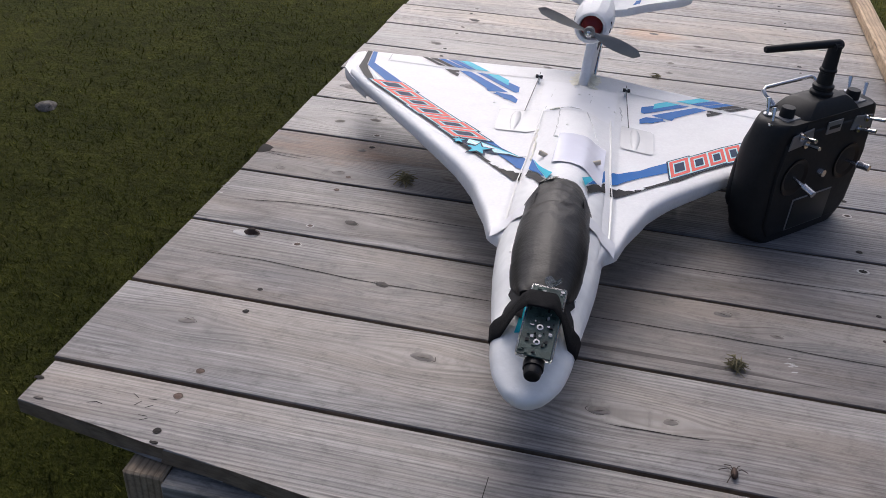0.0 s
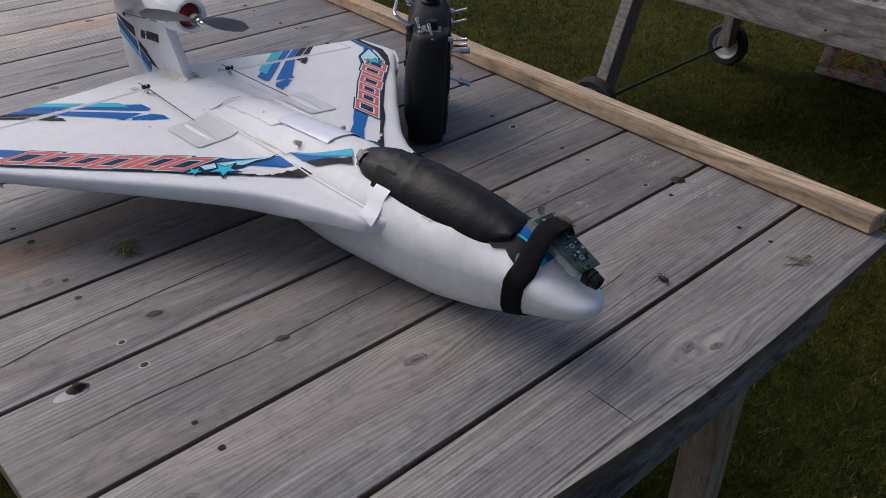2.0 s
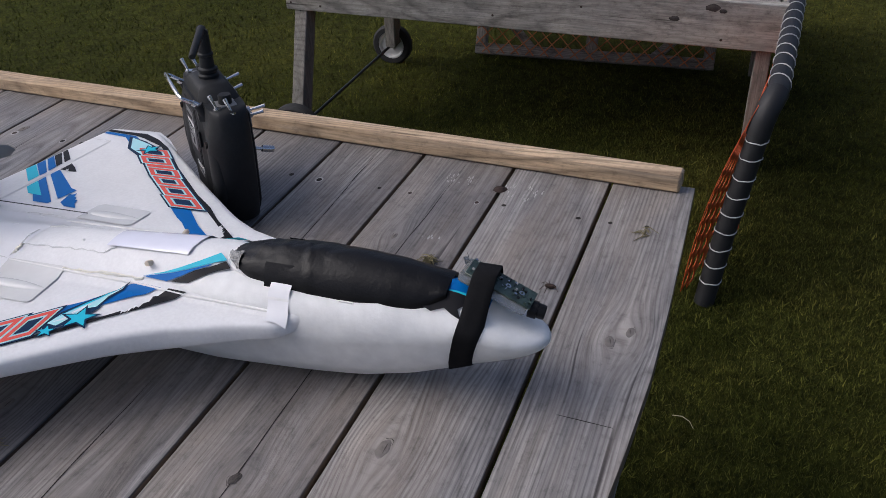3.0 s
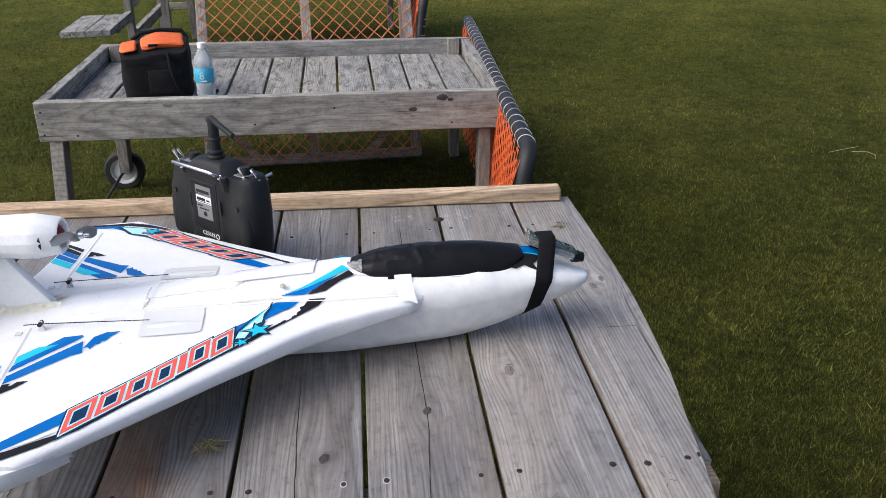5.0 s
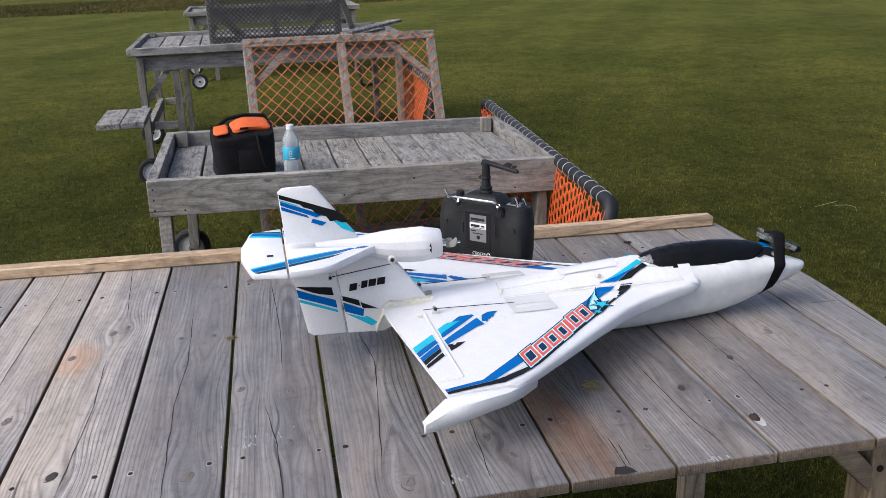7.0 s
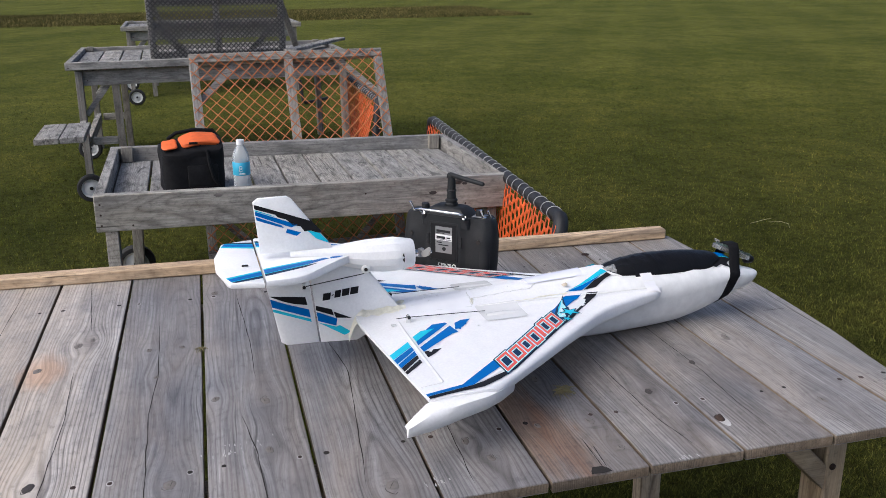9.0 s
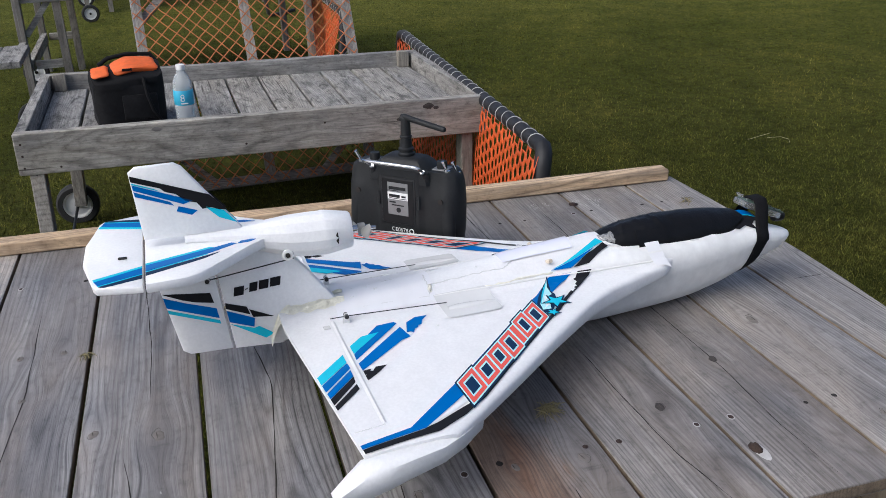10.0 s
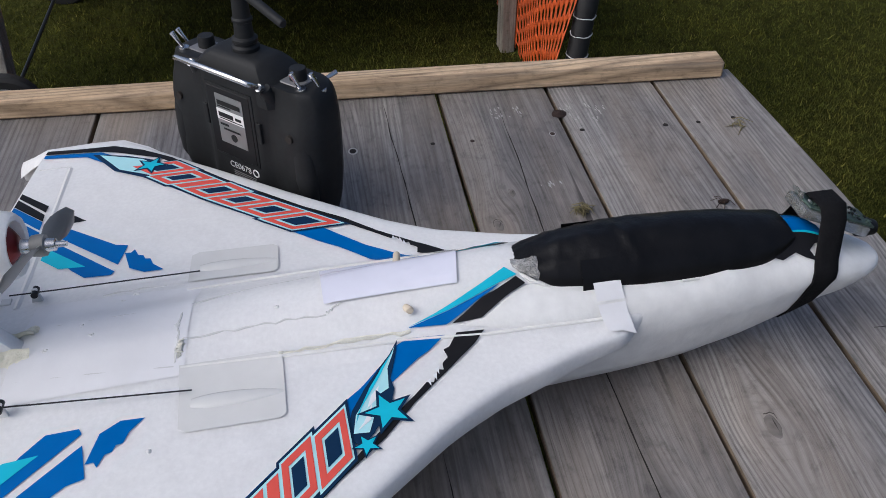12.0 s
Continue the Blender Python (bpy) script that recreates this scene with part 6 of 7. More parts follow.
def tail_decal(poly, mat, lift=0.0006):
    for s in (-1, 1):
        bm = prism(bmesh.new(), [(s * x, y) for x, y in poly], 0.190, 0.190 + lift, 0, 1, SKEW)
        tail_part("decal", bm, mat)


def tail_decal_low(poly, mat, lift=0.0006):
    for s in (-1, 1):
        bm = prism(bmesh.new(), [(s * x, y) for x, y in poly], 0.188, 0.188 + lift, 0, 1, SKEW)
        tail_part("decal", bm, mat)


tail_decal([(0.070, 0.2335), (0.087, 0.2335), (0.058, 0.160), (0.040, 0.128), (0.036, 0.134), (0.044, 0.155)], D_BLUE)
tail_decal([(0.064, 0.2335), (0.0695, 0.2335), (0.0435, 0.155), (0.040, 0.160)], D_CYAN)
tail_decal([(0.034, 0.122), (0.041, 0.127), (0.040, 0.112), (0.030, 0.098), (0.033, 0.112)], D_BLUE)
tail_decal([(0.0885, 0.2335), (0.0905, 0.2335), (0.062, 0.163), (0.060, 0.163)], D_CYAN)
tail_decal([(0.0912, 0.2335), (0.100, 0.2335), (0.074, 0.170), (0.060, 0.150)], D_NAVY)
tail_decal_low([(0.071, 0.2375), (0.088, 0.2375), (0.105, 0.2845), (0.093, 0.2885)], D_BLUE)
tail_decal_low([(0.065, 0.2375), (0.0705, 0.2375), (0.0925, 0.2890), (0.086, 0.2905)], D_CYAN)
tail_decal_low([(0.0885, 0.2375), (0.0905, 0.2375), (0.1075, 0.2835), (0.1055, 0.2842)], D_CYAN)
tail_decal_low([(0.0912, 0.2375), (0.101, 0.2375), (0.1115, 0.278), (0.108, 0.2832)], D_NAVY)


def fin_decal(poly, mat, half, lift=0.0006):
    for s in (-1, 1):
        a, b = sorted((s * half, s * (half + lift)))
        tail_part("decal", prism(bmesh.new(), poly, a, b, 0, 1, UP), mat)


# rudder and fin graphics
fin_decal([(0.2235, 0.128), (0.166, 0.122), (0.163, 0.108), (0.185, 0.112), (0.200, 0.117)], D_BLACK, 0.006)
fin_decal([(0.2225, 0.123), (0.196, 0.112), (0.161, 0.100), (0.159, 0.086), (0.220, 0.109)], D_BLUE, 0.006)
fin_decal([(0.2195, 0.106), (0.159, 0.083), (0.158, 0.078), (0.2185, 0.101)], D_CYAN, 0.006)
fin_decal([(0.150, 0.106), (0.124, 0.097), (0.121, 0.086), (0.150, 0.098)], D_BLACK, 0.0075)
fin_decal([(0.1215, 0.093), (0.092, 0.079), (0.118, 0.082)], D_BLACK, 0.0075)
fin_decal([(0.1495, 0.095), (0.116, 0.080), (0.118, 0.068), (0.1475, 0.079)], D_BLUE, 0.0075)
fin_decal([(0.147, 0.076), (0.118, 0.066), (0.112, 0.068), (0.094, 0.055), (0.105, 0.050)], D_CYAN, 0.0075)
for k, u in enumerate((0.1385, 0.1240, 0.1190, 0.1070, 0.0930)):
    w = (0.0125, 0.003, 0.0100, 0.0120, 0.0130)[k]
    h0, h1 = (0.1135, 0.1265) if k != 1 else (0.1185, 0.1215)
    rise = 0.0028 * k
    fin_decal([(u, h0 + rise * 0.6), (u - w, h0 + rise * 0.6 + 0.001), (u - w - 0.002, h1 + rise * 0.6), (u - 0.002, h1 + rise * 0.6 - 0.001)], D_BLACK, 0.0075)
# upper fin graphics
fin_decal([(0.2365, 0.281), (0.150, 0.249), (0.132, 0.228), (0.141, 0.229), (0.150, 0.233), (0.160, 0.232), (0.166, 0.241), (0.178, 0.244), (0.188, 0.254), (0.200, 0.258), (0.205, 0.263), (0.2362, 0.274)], D_BLACK, 0.0045)
fin_decal([(0.2360, 0.2725), (0.212, 0.263), (0.205, 0.2590), (0.2355, 0.2705)], D_CYAN, 0.0045)
fin_decal([(0.2355, 0.2700), (0.170, 0.2440), (0.181, 0.2405), (0.2350, 0.2635)], D_BLUE, 0.0045)
fin_decal([(0.2348, 0.2615), (0.196, 0.2450), (0.192, 0.2400), (0.2338, 0.2555)], D_BLUE, 0.0045)
fin_decal([(0.187, 0.2385), (0.166, 0.2310), (0.173, 0.2260), (0.190, 0.2325)], D_BLUE, 0.0045)
fin_decal([(0.157, 0.2345), (0.136, 0.2275), (0.1215, 0.2100), (0.142, 0.2190)], D_CYAN, 0.0045)

# rudder pushrod and its horn
tail_part("pushrod", tube(bmesh.new(), [(-0.014, 0.168, 0.142), (-0.0155, 0.060, 0.158)], 0.0008, 6), WIRE, "thin steel pushrod")
horn = tail_part("control_horn", boxed(-0.016, -0.006, 0.164, 0.170, 0.137, 0.147, 0.001), COVER)
tail_part("connector", tube(bmesh.new(), [(-0.018, 0.167, 0.142), (-0.009, 0.167, 0.142)], 0.0028, 8), WIRE, "", horn)
tail_part("elevator_horn", boxed(-0.0285, -0.0265, 0.252, 0.262, 0.1885, 0.1915, 0.0005), WIRE)

# smear of yellowed glue where fin meets wing
for s in (-1, 1):
    bm = bmesh.new()
    grid = []
    for k in range(41):
        f = k / 40
        y = 0.001 + 0.098 * f
        zz = interp(f, [0, 0.35, 0.75, 0.88, 1.0], [0.0898, 0.0866, 0.0826, 0.0710, 0.0430])
        up = 0.0060 + 0.0035 * noise.noise((f * 8, s, 0.3)) + (0.003 if f > 0.7 else 0)
        out = 0.0130 + 0.0060 * noise.noise((f * 10, s, 4.3))
        row = []
        for i in range(8):
            g = i / 7
            bulge = 0.0012 * noise.noise((f * 26, g * 3, s * 2.0)) * math.sin(math.pi * g)
            row.append(bm.verts.new((s * (0.0078 + out * g * g + bulge), y, zz + up * (1 - g) ** 2 + bulge - 0.0012 * g)))
        grid.append(row)
    for p, q in zip(grid, grid[1:]):
        for i in range(7):
            bm.faces.new((p[i], p[i + 1], q[i + 1], q[i]))
    bmesh.ops.solidify(bm, geom=bm.faces[:], thickness=0.0012)
    tail_part("glue_fillet", bm, GLUE, "yellowed hardened glue fillet", None, 80)


# ---- the radio transmitter ----
TXM = pose(0.719, 0.500, TOP, 0, 0, 46) @ pose(0, 0, 0, 1.5, 0, 0)     # local x across, y towards the back, z up
tx = thing("radio_transmitter", TXM, "black twin-stick radio transmitter standing upright on the planks", "radio transmitter")
UPX = Matrix(((1, 0, 0, 0), (0, 0, -1, 0), (0, 1, 0, 0), (0, 0, 0, 1)))   # polygon (across, up), depth towards -y


def txp(name, bm, mat, label="", parent=None, angle=35):
    return part(name, bm, mat, parent or tx, label, angle)


def slab(poly, y0, y1, bev=0.004, seg=3):
    """A plate with its outline seen from the front, from depth y0 to y1."""
    return prism(bmesh.new(), poly, -y1, -y0, bev, seg, UPX)


TW_Z = [0.0, 0.004, 0.012, 0.035, 0.070, 0.110, 0.138, 0.150, 0.158, 0.162]
TW_W = [0.074, 0.082, 0.089, 0.096, 0.1005, 0.1015, 0.1000, 0.0975, 0.0945, 0.0890]


def back_y(x, z):
    """How far the back bulges: a flat middle panel, hollows beside it, a rounded grip at each side."""
    a = abs(x)
    foot = min(1.0, max(0.0, (z - 0.022) / 0.010))
    high = min(1.0, max(0.0, (0.160 - z) / 0.030))
    mid = 0.0300 * interp(a, [0.036, 0.044], [1.0, 0.84])
    grip = 0.0310 * interp(a, [0.044, 0.056, 0.070, 0.084], [0.80, 0.86, 0.95, 0.97]) * interp(z, [0.02, 0.045, 0.115, 0.150], [0.82, 1.0, 1.0, 0.80])
    y = max(mid, grip)
    return 0.0245 + (y - 0.0245) * foot if z < 0.10 else 0.021 + (y - 0.021) * high if a > 0.05 else y


secs = []
for z in [0.0005, 0.002, 0.006, 0.012, 0.019, 0.022, 0.027, 0.032] + [0.04 + 0.008 * k for k in range(14)] + [0.150, 0.155, 0.159, 0.162]:
    w = interp(z, TW_Z, TW_W)
    ring = [(-w, 0.0, z), (-w * 0.985, -0.014, z), (-w + 0.007, -0.023, z), (-w + 0.016, -0.026, z), (0, -0.027, z), (w - 0.016, -0.026, z), (w - 0.007, -0.023, z), (w * 0.985, -0.014, z), (w, 0.0, z)]
    ring.append((w * 0.992, 0.011, z))
    for i in range(37):
        x = w * 0.965 * (1 - 2 * i / 36)
        y = back_y(x, z) * (1 - max(0.0, abs(x) / w - 0.80) ** 2 * 14)
        ring.append((x, max(0.012, y), z))
    ring.append((-w * 0.992, 0.011, z))
    secs.append(ring)
shell = txp("shell", loft(bmesh.new(), secs), TX_BLACK, "black plastic shell", None, 50)
# hood that carries the antenna
hood = []
for z, w, y0, y1 in ((0.140, 0.060, -0.028, 0.029), (0.153, 0.058, -0.028, 0.0295), (0.161, 0.053, -0.026, 0.0275), (0.172, 0.041, -0.021, 0.022), (0.1770, 0.033, -0.017, 0.017), (0.1785, 0.029, -0.015, 0.014)):
    hood.append([(-w, y0 * 0.75, z), (-w * 0.9, y0, z), (w * 0.9, y0, z), (w, y0 * 0.75, z), (w, y1 * 0.6, z), (w * 0.84, y1, z), (-w * 0.84, y1, z), (-w, y1 * 0.6, z)])
txp("hood", loft(bmesh.new(), hood), TX_BLACK, "", None, 28)
front = [(-0.068, 0.012), (0.068, 0.012), (0.080, 0.030), (0.084, 0.10), (0.080, 0.138), (0.050, 0.150), (-0.050, 0.150), (-0.080, 0.138), (-0.084, 0.10), (-0.080, 0.030)]
txp("front_panel", slab(front, -0.0295, -0.0235, 0.003), TX_BLACK)
for s in (-1, 1):
    txp("grip_hole", lathe(bmesh.new(), [(0, 0.0316), (0.0042, 0.0316), (0.0042, 0.024), (0, 0.024)], 12, (s * 0.076, 0, 0.118), Matrix.Rotation(radians(-90), 3, 'X')), HOLE)
    # rounded grip that swells from the back beside each edge
    bm = lathe(bmesh.new(), [(0, -0.046), (0.006, -0.0445), (0.0105, -0.036), (0.0130, -0.012), (0.0125, 0.014), (0.0095, 0.034), (0.005, 0.042), (0, 0.044)], 20)
    for v in bm.verts:
        v.co.y *= 0.8
    bm.transform(pose(s * 0.0835, 0.0205, 0.084, 0, -s * 3, 0))
    txp("grip", bm, TX_BLACK, "rounded black rubber grip")
    txp("vent_hole", lathe(bmesh.new(), [(0, 0.0292), (0.003, 0.0292), (0.003, 0.024), (0, 0.024)], 10, (s * 0.033, 0.0006, 0.156), Matrix.Rotation(radians(-90), 3, 'X')), HOLE)
    txp("handle_mount", tube(bmesh.new(), [(s * 0.047, 0.020, 0.148), (s * 0.047, 0.027, 0.161)], [0.0085, 0.0060], 12), TX_BLACK)
    txp("handle_screw", tube(bmesh.new(), [(s * 0.046, 0.022, 0.1560), (s * 0.046, 0.0330, 0.1640)], 0.0040, 10), STEEL)
# chromed carrying handle
bm = tube(bmesh.new(), [(-0.044, 0.029, 0.162), (-0.048, 0.040, 0.169), (-0.046, 0.046, 0.173), (-0.041, 0.048, 0.175), (0.045, 0.048, 0.175), (0.050, 0.046, 0.173), (0.052, 0.040, 0.169), (0.047, 0.029, 0.162)], 0.0026, 10)
txp("handle", bm, STEEL, "chromed wire carrying handle")

# battery door with its maker's plate
door = txp("battery_door", slab([(-0.031, 0.068), (0.033, 0.068), (0.033, 0.149), (-0.031, 0.149)], 0.0285, 0.0312, 0.0012, 2), TX_BLACK, "black battery door")
txp("door_rim", slab([(-0.028, 0.071), (0.030, 0.071), (0.030, 0.146), (-0.028, 0.146)], 0.0300, 0.0318, 0.0006, 1), TX_SHINY, "", door)
txp("latch", slab([(-0.039, 0.100), (-0.034, 0.100), (-0.034, 0.122), (-0.039, 0.122)], 0.0290, 0.0316, 0.0006, 1), TX_BLACK, "", door)
txp("latch", slab([(0.034, 0.100), (0.039, 0.100), (0.039, 0.122), (0.034, 0.122)], 0.0290, 0.0316, 0.0006, 1), TX_BLACK, "", door)
plate = txp("plate", slab([(-0.0185, 0.086), (0.0185, 0.086), (0.0185, 0.140), (-0.0185, 0.140)], 0.0319, 0.0324, 0), TX_LABEL, "silver rating plate with printed bars", door)
txp("print", slab([(-0.0185, 0.112), (0.0185, 0.112), (0.0185, 0.124), (-0.0185, 0.124)], 0.0325, 0.0327, 0), TX_WHITE, "", door)
for z0, z1, x0, x1 in ((0.1155, 0.1205, -0.004, 0.016), (0.1165, 0.1195, -0.015, -0.007), (0.1135, 0.1145, -0.0165, 0.0155), (0.1285, 0.1335, -0.015, 0.016), (0.1262, 0.1275, -0.002, 0.0165), (0.1062, 0.1085, 0.004, 0.0155), (0.1015, 0.1035, -0.011, 0.0115)):
    txp("print_bar", slab([(x0, z0), (x1, z0), (x1, z1), (x0, z1)], 0.0328, 0.0330, 0), TX_BLACK, "", door)
txp("print_dot", lathe(bmesh.new(), [(0, 0.0328), (0.0042, 0.0328), (0.0042, 0.032), (0, 0.032)], 16, (-0.001, 0, 0.0945), Matrix.Rotation(radians(-90), 3, 'X')), TX_BLACK, "", door)


def lettering(body, size, m, mat, parent, name="lettering"):
    cu = bpy.data.curves.new(name, 'FONT')
    cu.body, cu.size, cu.extrude, cu.align_x, cu.align_y = body, size, 0.0001, 'CENTER', 'CENTER'
    tmp = bpy.data.objects.new("tmp", cu)
    scene.collection.objects.link(tmp)
    bpy.context.view_layer.update()
    me = bpy.data.meshes.new_from_object(tmp.evaluated_get(bpy.context.evaluated_depsgraph_get()))
    bpy.data.objects.remove(tmp)
    me.transform(m)
    me.materials.clear()
    me.materials.append(mat)
    me.name = name
    ob = new(name, me)
    ob.parent = parent
    return ob


BACK = Matrix(((-1, 0, 0, 0), (0, 0, 1, 0), (0, 1, 0, 0), (0, 0, 0, 1)))   # text facing the back side
lettering("CE0678", 0.0095, Matrix.Translation((-0.001, 0.0304, 0.0600)) @ BACK, TX_WHITE, tx)
txp("print_ring", lathe(bmesh.new(), [(0.0046, 0.0304), (0.0046, 0.0301), (0.0030, 0.0301), (0.0030, 0.0304)], 16, (-0.0225, 0, 0.0600), Matrix.Rotation(radians(-90), 3, 'X')), TX_WHITE)
for k in range(3):
    txp("print_bar", slab([(-0.022, 0.0480 + 0.0022 * k), (0.010, 0.0480 + 0.0022 * k), (0.010, 0.0489 + 0.0022 * k), (-0.022, 0.0489 + 0.0022 * k)], 0.0300, 0.0303, 0), TX_LABEL)

# antenna: base, joint and folded whip
ant = txp("antenna", lathe(bmesh.new(), [(0.0, 0.170), (0.013, 0.170), (0.0135, 0.182), (0.0115, 0.184), (0.0115, 0.186), (0.0125, 0.187), (0.0125, 0.190), (0.0095, 0.192), (0.0085, 0.206), (0.0100, 0.207), (0.0100, 0.2095), (0.0085, 0.211), (0.0075, 0.238), (0, 0.240)], 18, (0, 0, 0)), TX_BLACK, "black stub antenna folded over at its joint")
txp("antenna_joint", tube(bmesh.new(), [(-0.006, 0, 0.236), (0.0075, 0, 0.238)], 0.0062, 10), TX_BLACK, "", ant)
txp("whip", tube(bmesh.new(), [(0.003, -0.001, 0.240), (-0.02, 0.008, 0.2385), (-0.084, 0.030, 0.2350), (-0.086, 0.0307, 0.2350)], [0.0050, 0.0048, 0.0042, 0.003], 12), TX_BLACK, "", ant)

# knobs, switches and sticks
for s, x in ((-1, -0.062), (1, 0.062)):
    k = txp("knob", lathe(bmesh.new(), [(0, 0.1745), (0.0076, 0.1745), (0.0083, 0.1725), (0.0086, 0.160), (0, 0.160)], 20, (x, -0.004, 0)), TX_BLACK, "black turning knob")
    txp("knob_plate", boxed(x - 0.013, x + 0.013, -0.016, 0.010, 0.1612, 0.1632, 0.0005), TX_LABEL, "", k)
for x, y, ang, up in ((-0.078, 0.010, -16, 0), (-0.088, -0.006, -22, 1), (0.078, 0.012, -26, 0), (0.088, -0.004, -32, 1)):
    nut = txp("switch", lathe(bmesh.new(), [(0, 0.163), (0.0052, 0.163), (0.0056, 0.160), (0.0056, 0.150), (0, 0.150)], 12, (x, y, 0.001 - 0.004 * up)), STEEL, "chromed toggle switch")
    d = Vector((math.sin(radians(-ang)) * 0.8, 0.35, 1)).normalized()
    p = Vector((x, y, 0.161 - 0.004 * up))
    txp("lever", tube(bmesh.new(), [p, p + d * 0.012, p + d * 0.0205, p + d * 0.021], [0.0014, 0.0020, 0.0028, 0.0018], 10), STEEL, "", nut)
for s in (-1, 1):
    for k, z in enumerate((0.148, 0.136)):
        p = Vector((s * (0.062 - 0.012 * k), -0.026, z))
        txp("switch_panel", slab([(s * 0.036, 0.136), (s * 0.078, 0.132), (s * 0.076, 0.150), (s * 0.040, 0.154)][::s], -0.0305, -0.0288, 0.0005, 1), TX_LABEL) if k == 0 else None
        sw = txp("switch", tube(bmesh.new(), [p, p + Vector((0, -0.007, 0))], 0.0048, 12), STEEL, "chromed toggle switch")
        txp("lever", tube(bmesh.new(), [p + Vector((0, -0.006, 0)), p + Vector((s * 0.004, -0.026, 0.004))], [0.0015, 0.0026], 8), STEEL, "", sw)
    g = txp("gimbal", lathe(bmesh.new(), [(0.024, 0.0295), (0.024, 0.0315), (0.021, 0.0315), (0.012, 0.026), (0, 0.026)], 28, (s * 0.050, 0, 0.092), Matrix.Rotation(radians(90), 3, 'X')), TX_SHINY, "black stick gimbal")
    a, b = Vector((s * 0.050, -0.026, 0.092)), Vector((s * 0.050 + (0.004 if s > 0 else 0.0), -0.060, 0.083 if s < 0 else 0.094))
    st = txp("stick", tube(bmesh.new(), [a, a + (b - a) * 0.55], 0.0022, 10), STEEL, "chromed control stick", g)
    txp("stick_end", tube(bmesh.new(), [a + (b - a) * (0.55 + 0.05 * k) for k in range(10)], [0.0042 if k % 2 else 0.0047 for k in range(10)], 12), STEEL, "", g)
txp("screen_frame", slab([(-0.038, 0.014), (0.038, 0.014), (0.038, 0.058), (-0.038, 0.058)], -0.0305, -0.0288, 0.0008), TX_LABEL)
txp("screen", slab([(-0.0365, 0.0155), (0.0365, 0.0155), (0.0365, 0.0565), (-0.0365, 0.0565)], -0.0312, -0.0304, 0.0003), TX_SCREEN, "dark switched-off display")
txp("badge", slab([(-0.014, 0.140), (0.014, 0.140), (0.014, 0.156), (-0.014, 0.156)], -0.0305, -0.0288, 0.0004), TX_LABEL, "grey maker's badge with a dark bar")
txp("badge_bar", slab([(-0.010, 0.146), (0.010, 0.146), (0.010, 0.150), (-0.010, 0.150)], -0.0309, -0.0304, 0), TX_BLACK)
txp("power_switch", tube(bmesh.new(), [(0, -0.028, 0.088), (0, -0.036, 0.088)], [0.006, 0.0045], 14), STEEL, "round chromed power button")


# ---- things on the tray table ----
def soft_box(w, d, h, bulge, seed, cuts=7):
    bm = bmesh.new()
    bmesh.ops.create_cube(bm, size=1)
    bmesh.ops.subdivide_edges(bm, edges=bm.edges[:], cuts=cuts, use_grid_fill=True)
    for v in bm.verts:
        x, y, z = v.co * 2
        r = (1 - 0.10 * (abs(x) ** 6 * abs(y) ** 6)) * (1 + bulge * (1 - z * z))
        nz = noise.noise(Vector((x * 1.7 + seed, y * 1.7, z * 1.7)))
        v.co = Vector((x * w / 2 * r + 0.006 * nz, y * d / 2 * r + 0.006 * nz, (z + 1) * h / 2 * (1 + 0.03 * nz) * (1 - 0.06 * (x * x + y * y) * (z > 0.9))))
    return bm


DECK = 0.50
bag = thing("tool_bag", pose(2.765, 1.036, DECK, 1.3, 0, 8), "black nylon tool bag with an orange lid, on the tray table", "bag")
bm = soft_box(0.20, 0.240, 0.215, 0.02, 1.0, 9)
for v in bm.verts:
    if v.co.z > 0.17:
        v.co.z -= 0.10 * v.co.y + 0.5 * max(0.0, -v.co.x - 0.05)
    v.co += 0.004 * Vector((noise.noise(v.co * 30), noise.noise(v.co * 30 + Vector((5, 0, 0))), 0.0))
part("bag_body", bm, BAG_BLACK, bag, "black nylon bag body", 60)
bm = soft_box(0.100, 0.140, 0.022, 0.10, 4.0, 7)
for v in bm.verts:
    v.co.z -= 0.16 * abs(v.co.y - 0.02)
bm.transform(pose(-0.032, -0.030, 0.207, -5.5, -12, 4))
part("lid_panel", bm, BAG_ORANGE, bag, "orange nylon lid panel", 60)
bm = soft_box(0.060, 0.050, 0.012, 0.16, 9.0, 5)
bm.transform(pose(-0.055, 0.088, 0.194, -10, -20, 0))
part("lid_lining", bm, BAG_ORANGE, bag, "", 60)
part("lid_badge", boxed(-0.094, -0.090, -0.018, 0.016, 0.203, 0.212, 0.001), BAG_BLACK, bag)
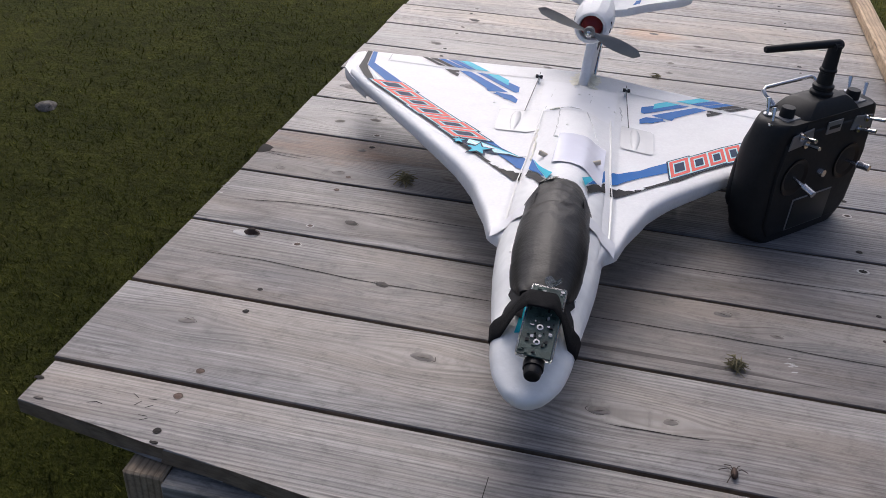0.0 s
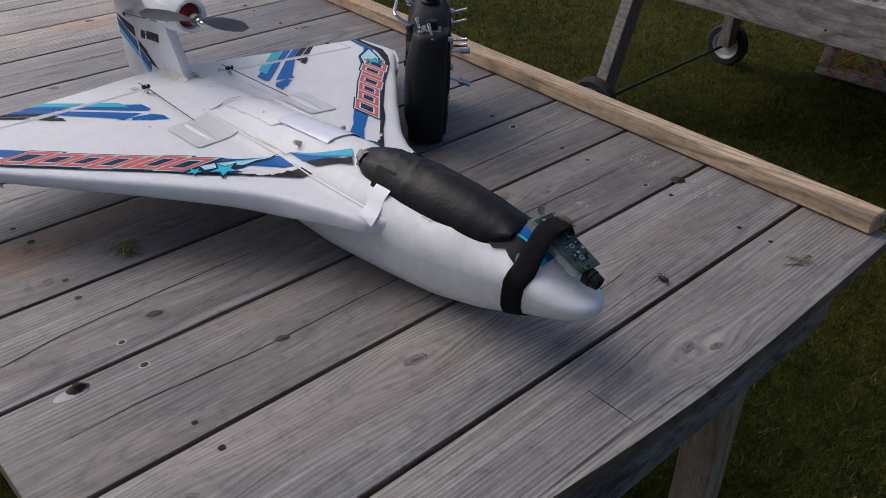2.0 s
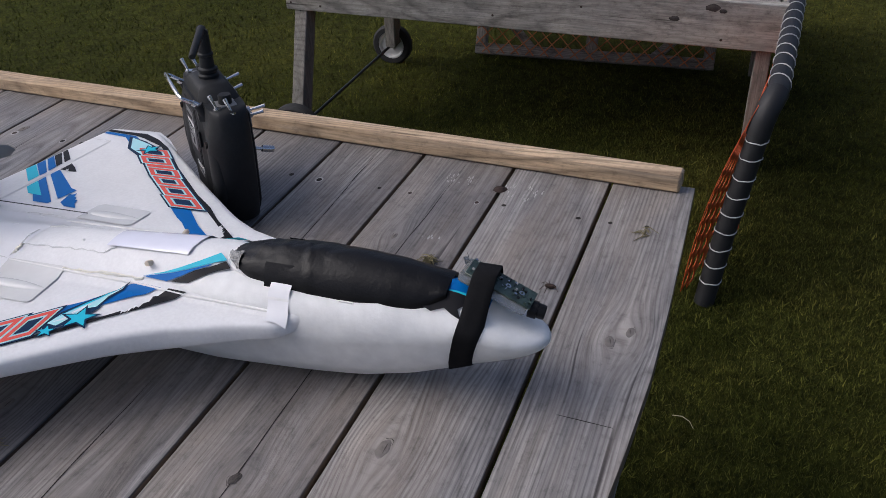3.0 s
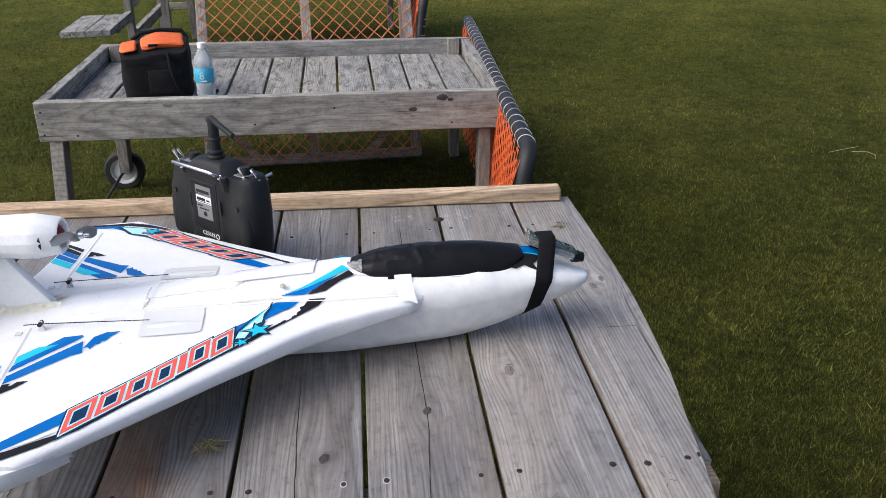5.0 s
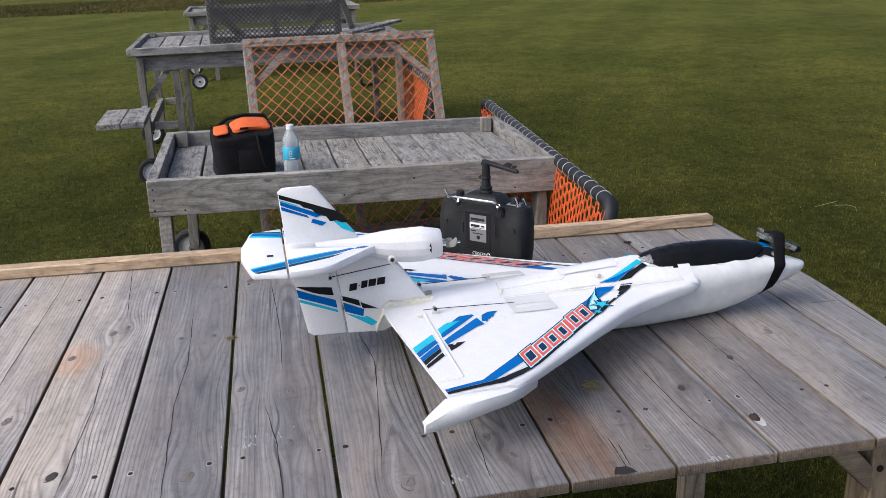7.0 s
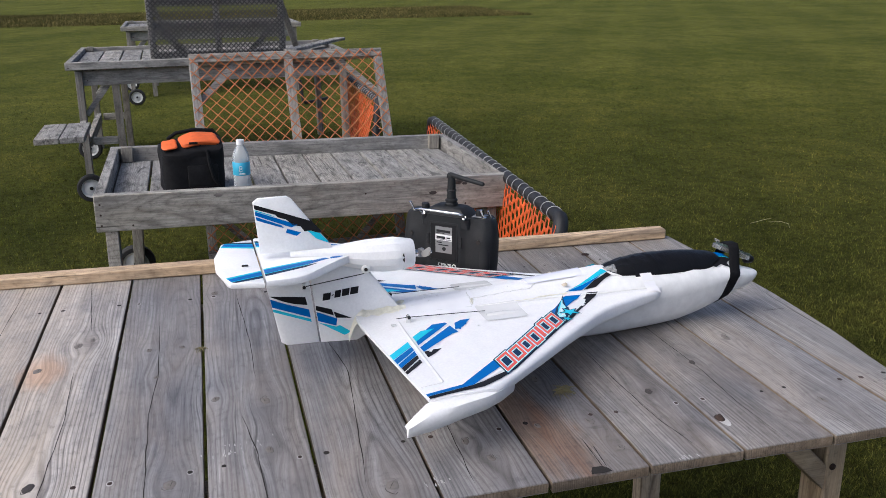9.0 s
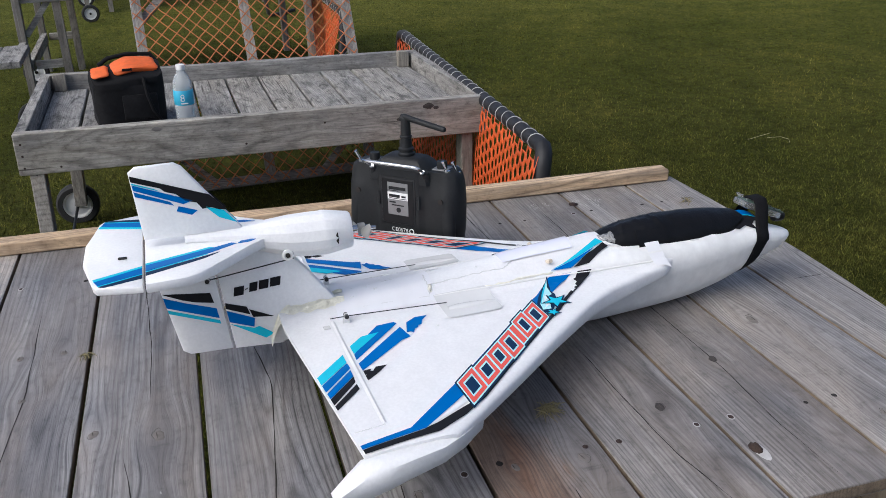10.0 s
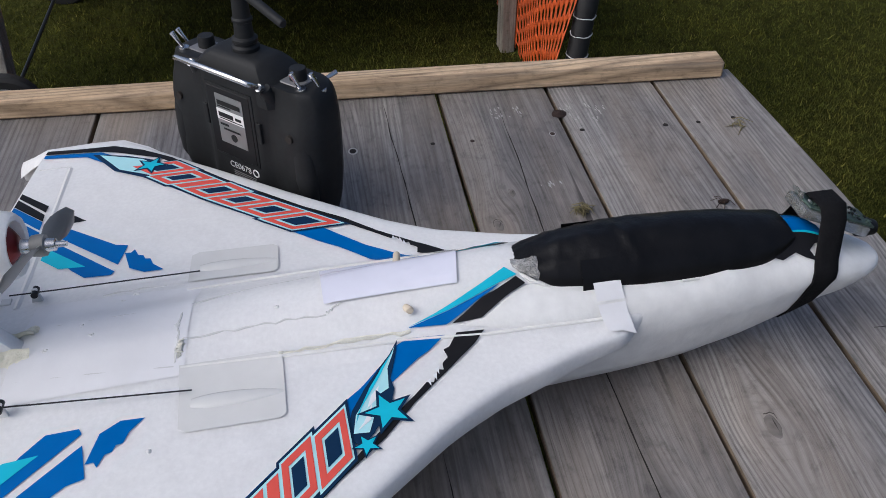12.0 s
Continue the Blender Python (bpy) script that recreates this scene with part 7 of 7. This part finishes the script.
# piped seam and grab handle along the lid's far edge
part("grab_handle", tube(bmesh.new(), [(0.045, -0.118, 0.205), (0.050, -0.100, 0.232), (0.052, -0.02, 0.238), (0.048, 0.05, 0.228), (0.045, 0.085, 0.205)], 0.008, 8), BAG_BLACK, bag)
part("side_pocket", boxed(-0.108, -0.094, -0.09, 0.03, 0.03, 0.12, 0.006, 2), BAG_BLACK, bag)
bm = tube(bmesh.new(), [(-0.105, -0.05, 0.18), (-0.118, -0.055, 0.12), (-0.116, -0.07, 0.06), (-0.10, -0.10, 0.01), (-0.08, -0.19, 0.009), (-0.02, -0.21, 0.012)], 0.006, 8)
part("shoulder_strap", bm, BAG_BLACK, bag)

bottle = thing("water_bottle", pose(2.630, 0.842, DECK - 0.002, 1.3, 0, 0) @ Matrix.Scale(1.08, 4), "clear plastic water bottle with a blue label, on the tray table", "bottle")
part("bottle_body", lathe(bmesh.new(), [(0, 0.004), (0.024, 0.0), (0.030, 0.004), (0.0315, 0.02), (0.0300, 0.026), (0.0315, 0.034), (0.0300, 0.042), (0.0315, 0.05), (0.0315, 0.125), (0.0305, 0.13), (0.031, 0.14), (0.0285, 0.155), (0.020, 0.172), (0.013, 0.184), (0.0125, 0.19), (0, 0.19)], 28), PET, bottle, "clear ribbed plastic")
part("label_band", lathe(bmesh.new(), [(0.0319, 0.075), (0.0323, 0.0755), (0.0323, 0.1235), (0.0319, 0.124)], 28), BOTTLE_LABEL, bottle, "blue paper label")
part("cap", lathe(bmesh.new(), [(0, 0.205), (0.0135, 0.205), (0.0145, 0.203), (0.0145, 0.188), (0, 0.188)], 20), TX_WHITE, bottle, "white screw cap")
lettering("8", 0.034, pose(-0.0328, 0.004, 0.099, 90, 0, -82), TX_WHITE, bottle)
part("label_wave", boxed(-0.0333, -0.0322, -0.012, 0.010, 0.080, 0.084, 0.0003), TX_WHITE, bottle)

# round black cap lying on the tray's boards
cap = mesh_ob("lens_cap", lathe(bmesh.new(), [(0, 0.0), (0.024, 0.0), (0.026, 0.002), (0.026, 0.009), (0.023, 0.011), (0.019, 0.0105), (0, 0.0098)], 24), TX_BLACK)
cap.matrix_world = pose(2.650, 0.667, DECK + 0.004, 1.3, 0, 0)
tagged(cap, "round flat black plastic cap on the tray table", "cap")
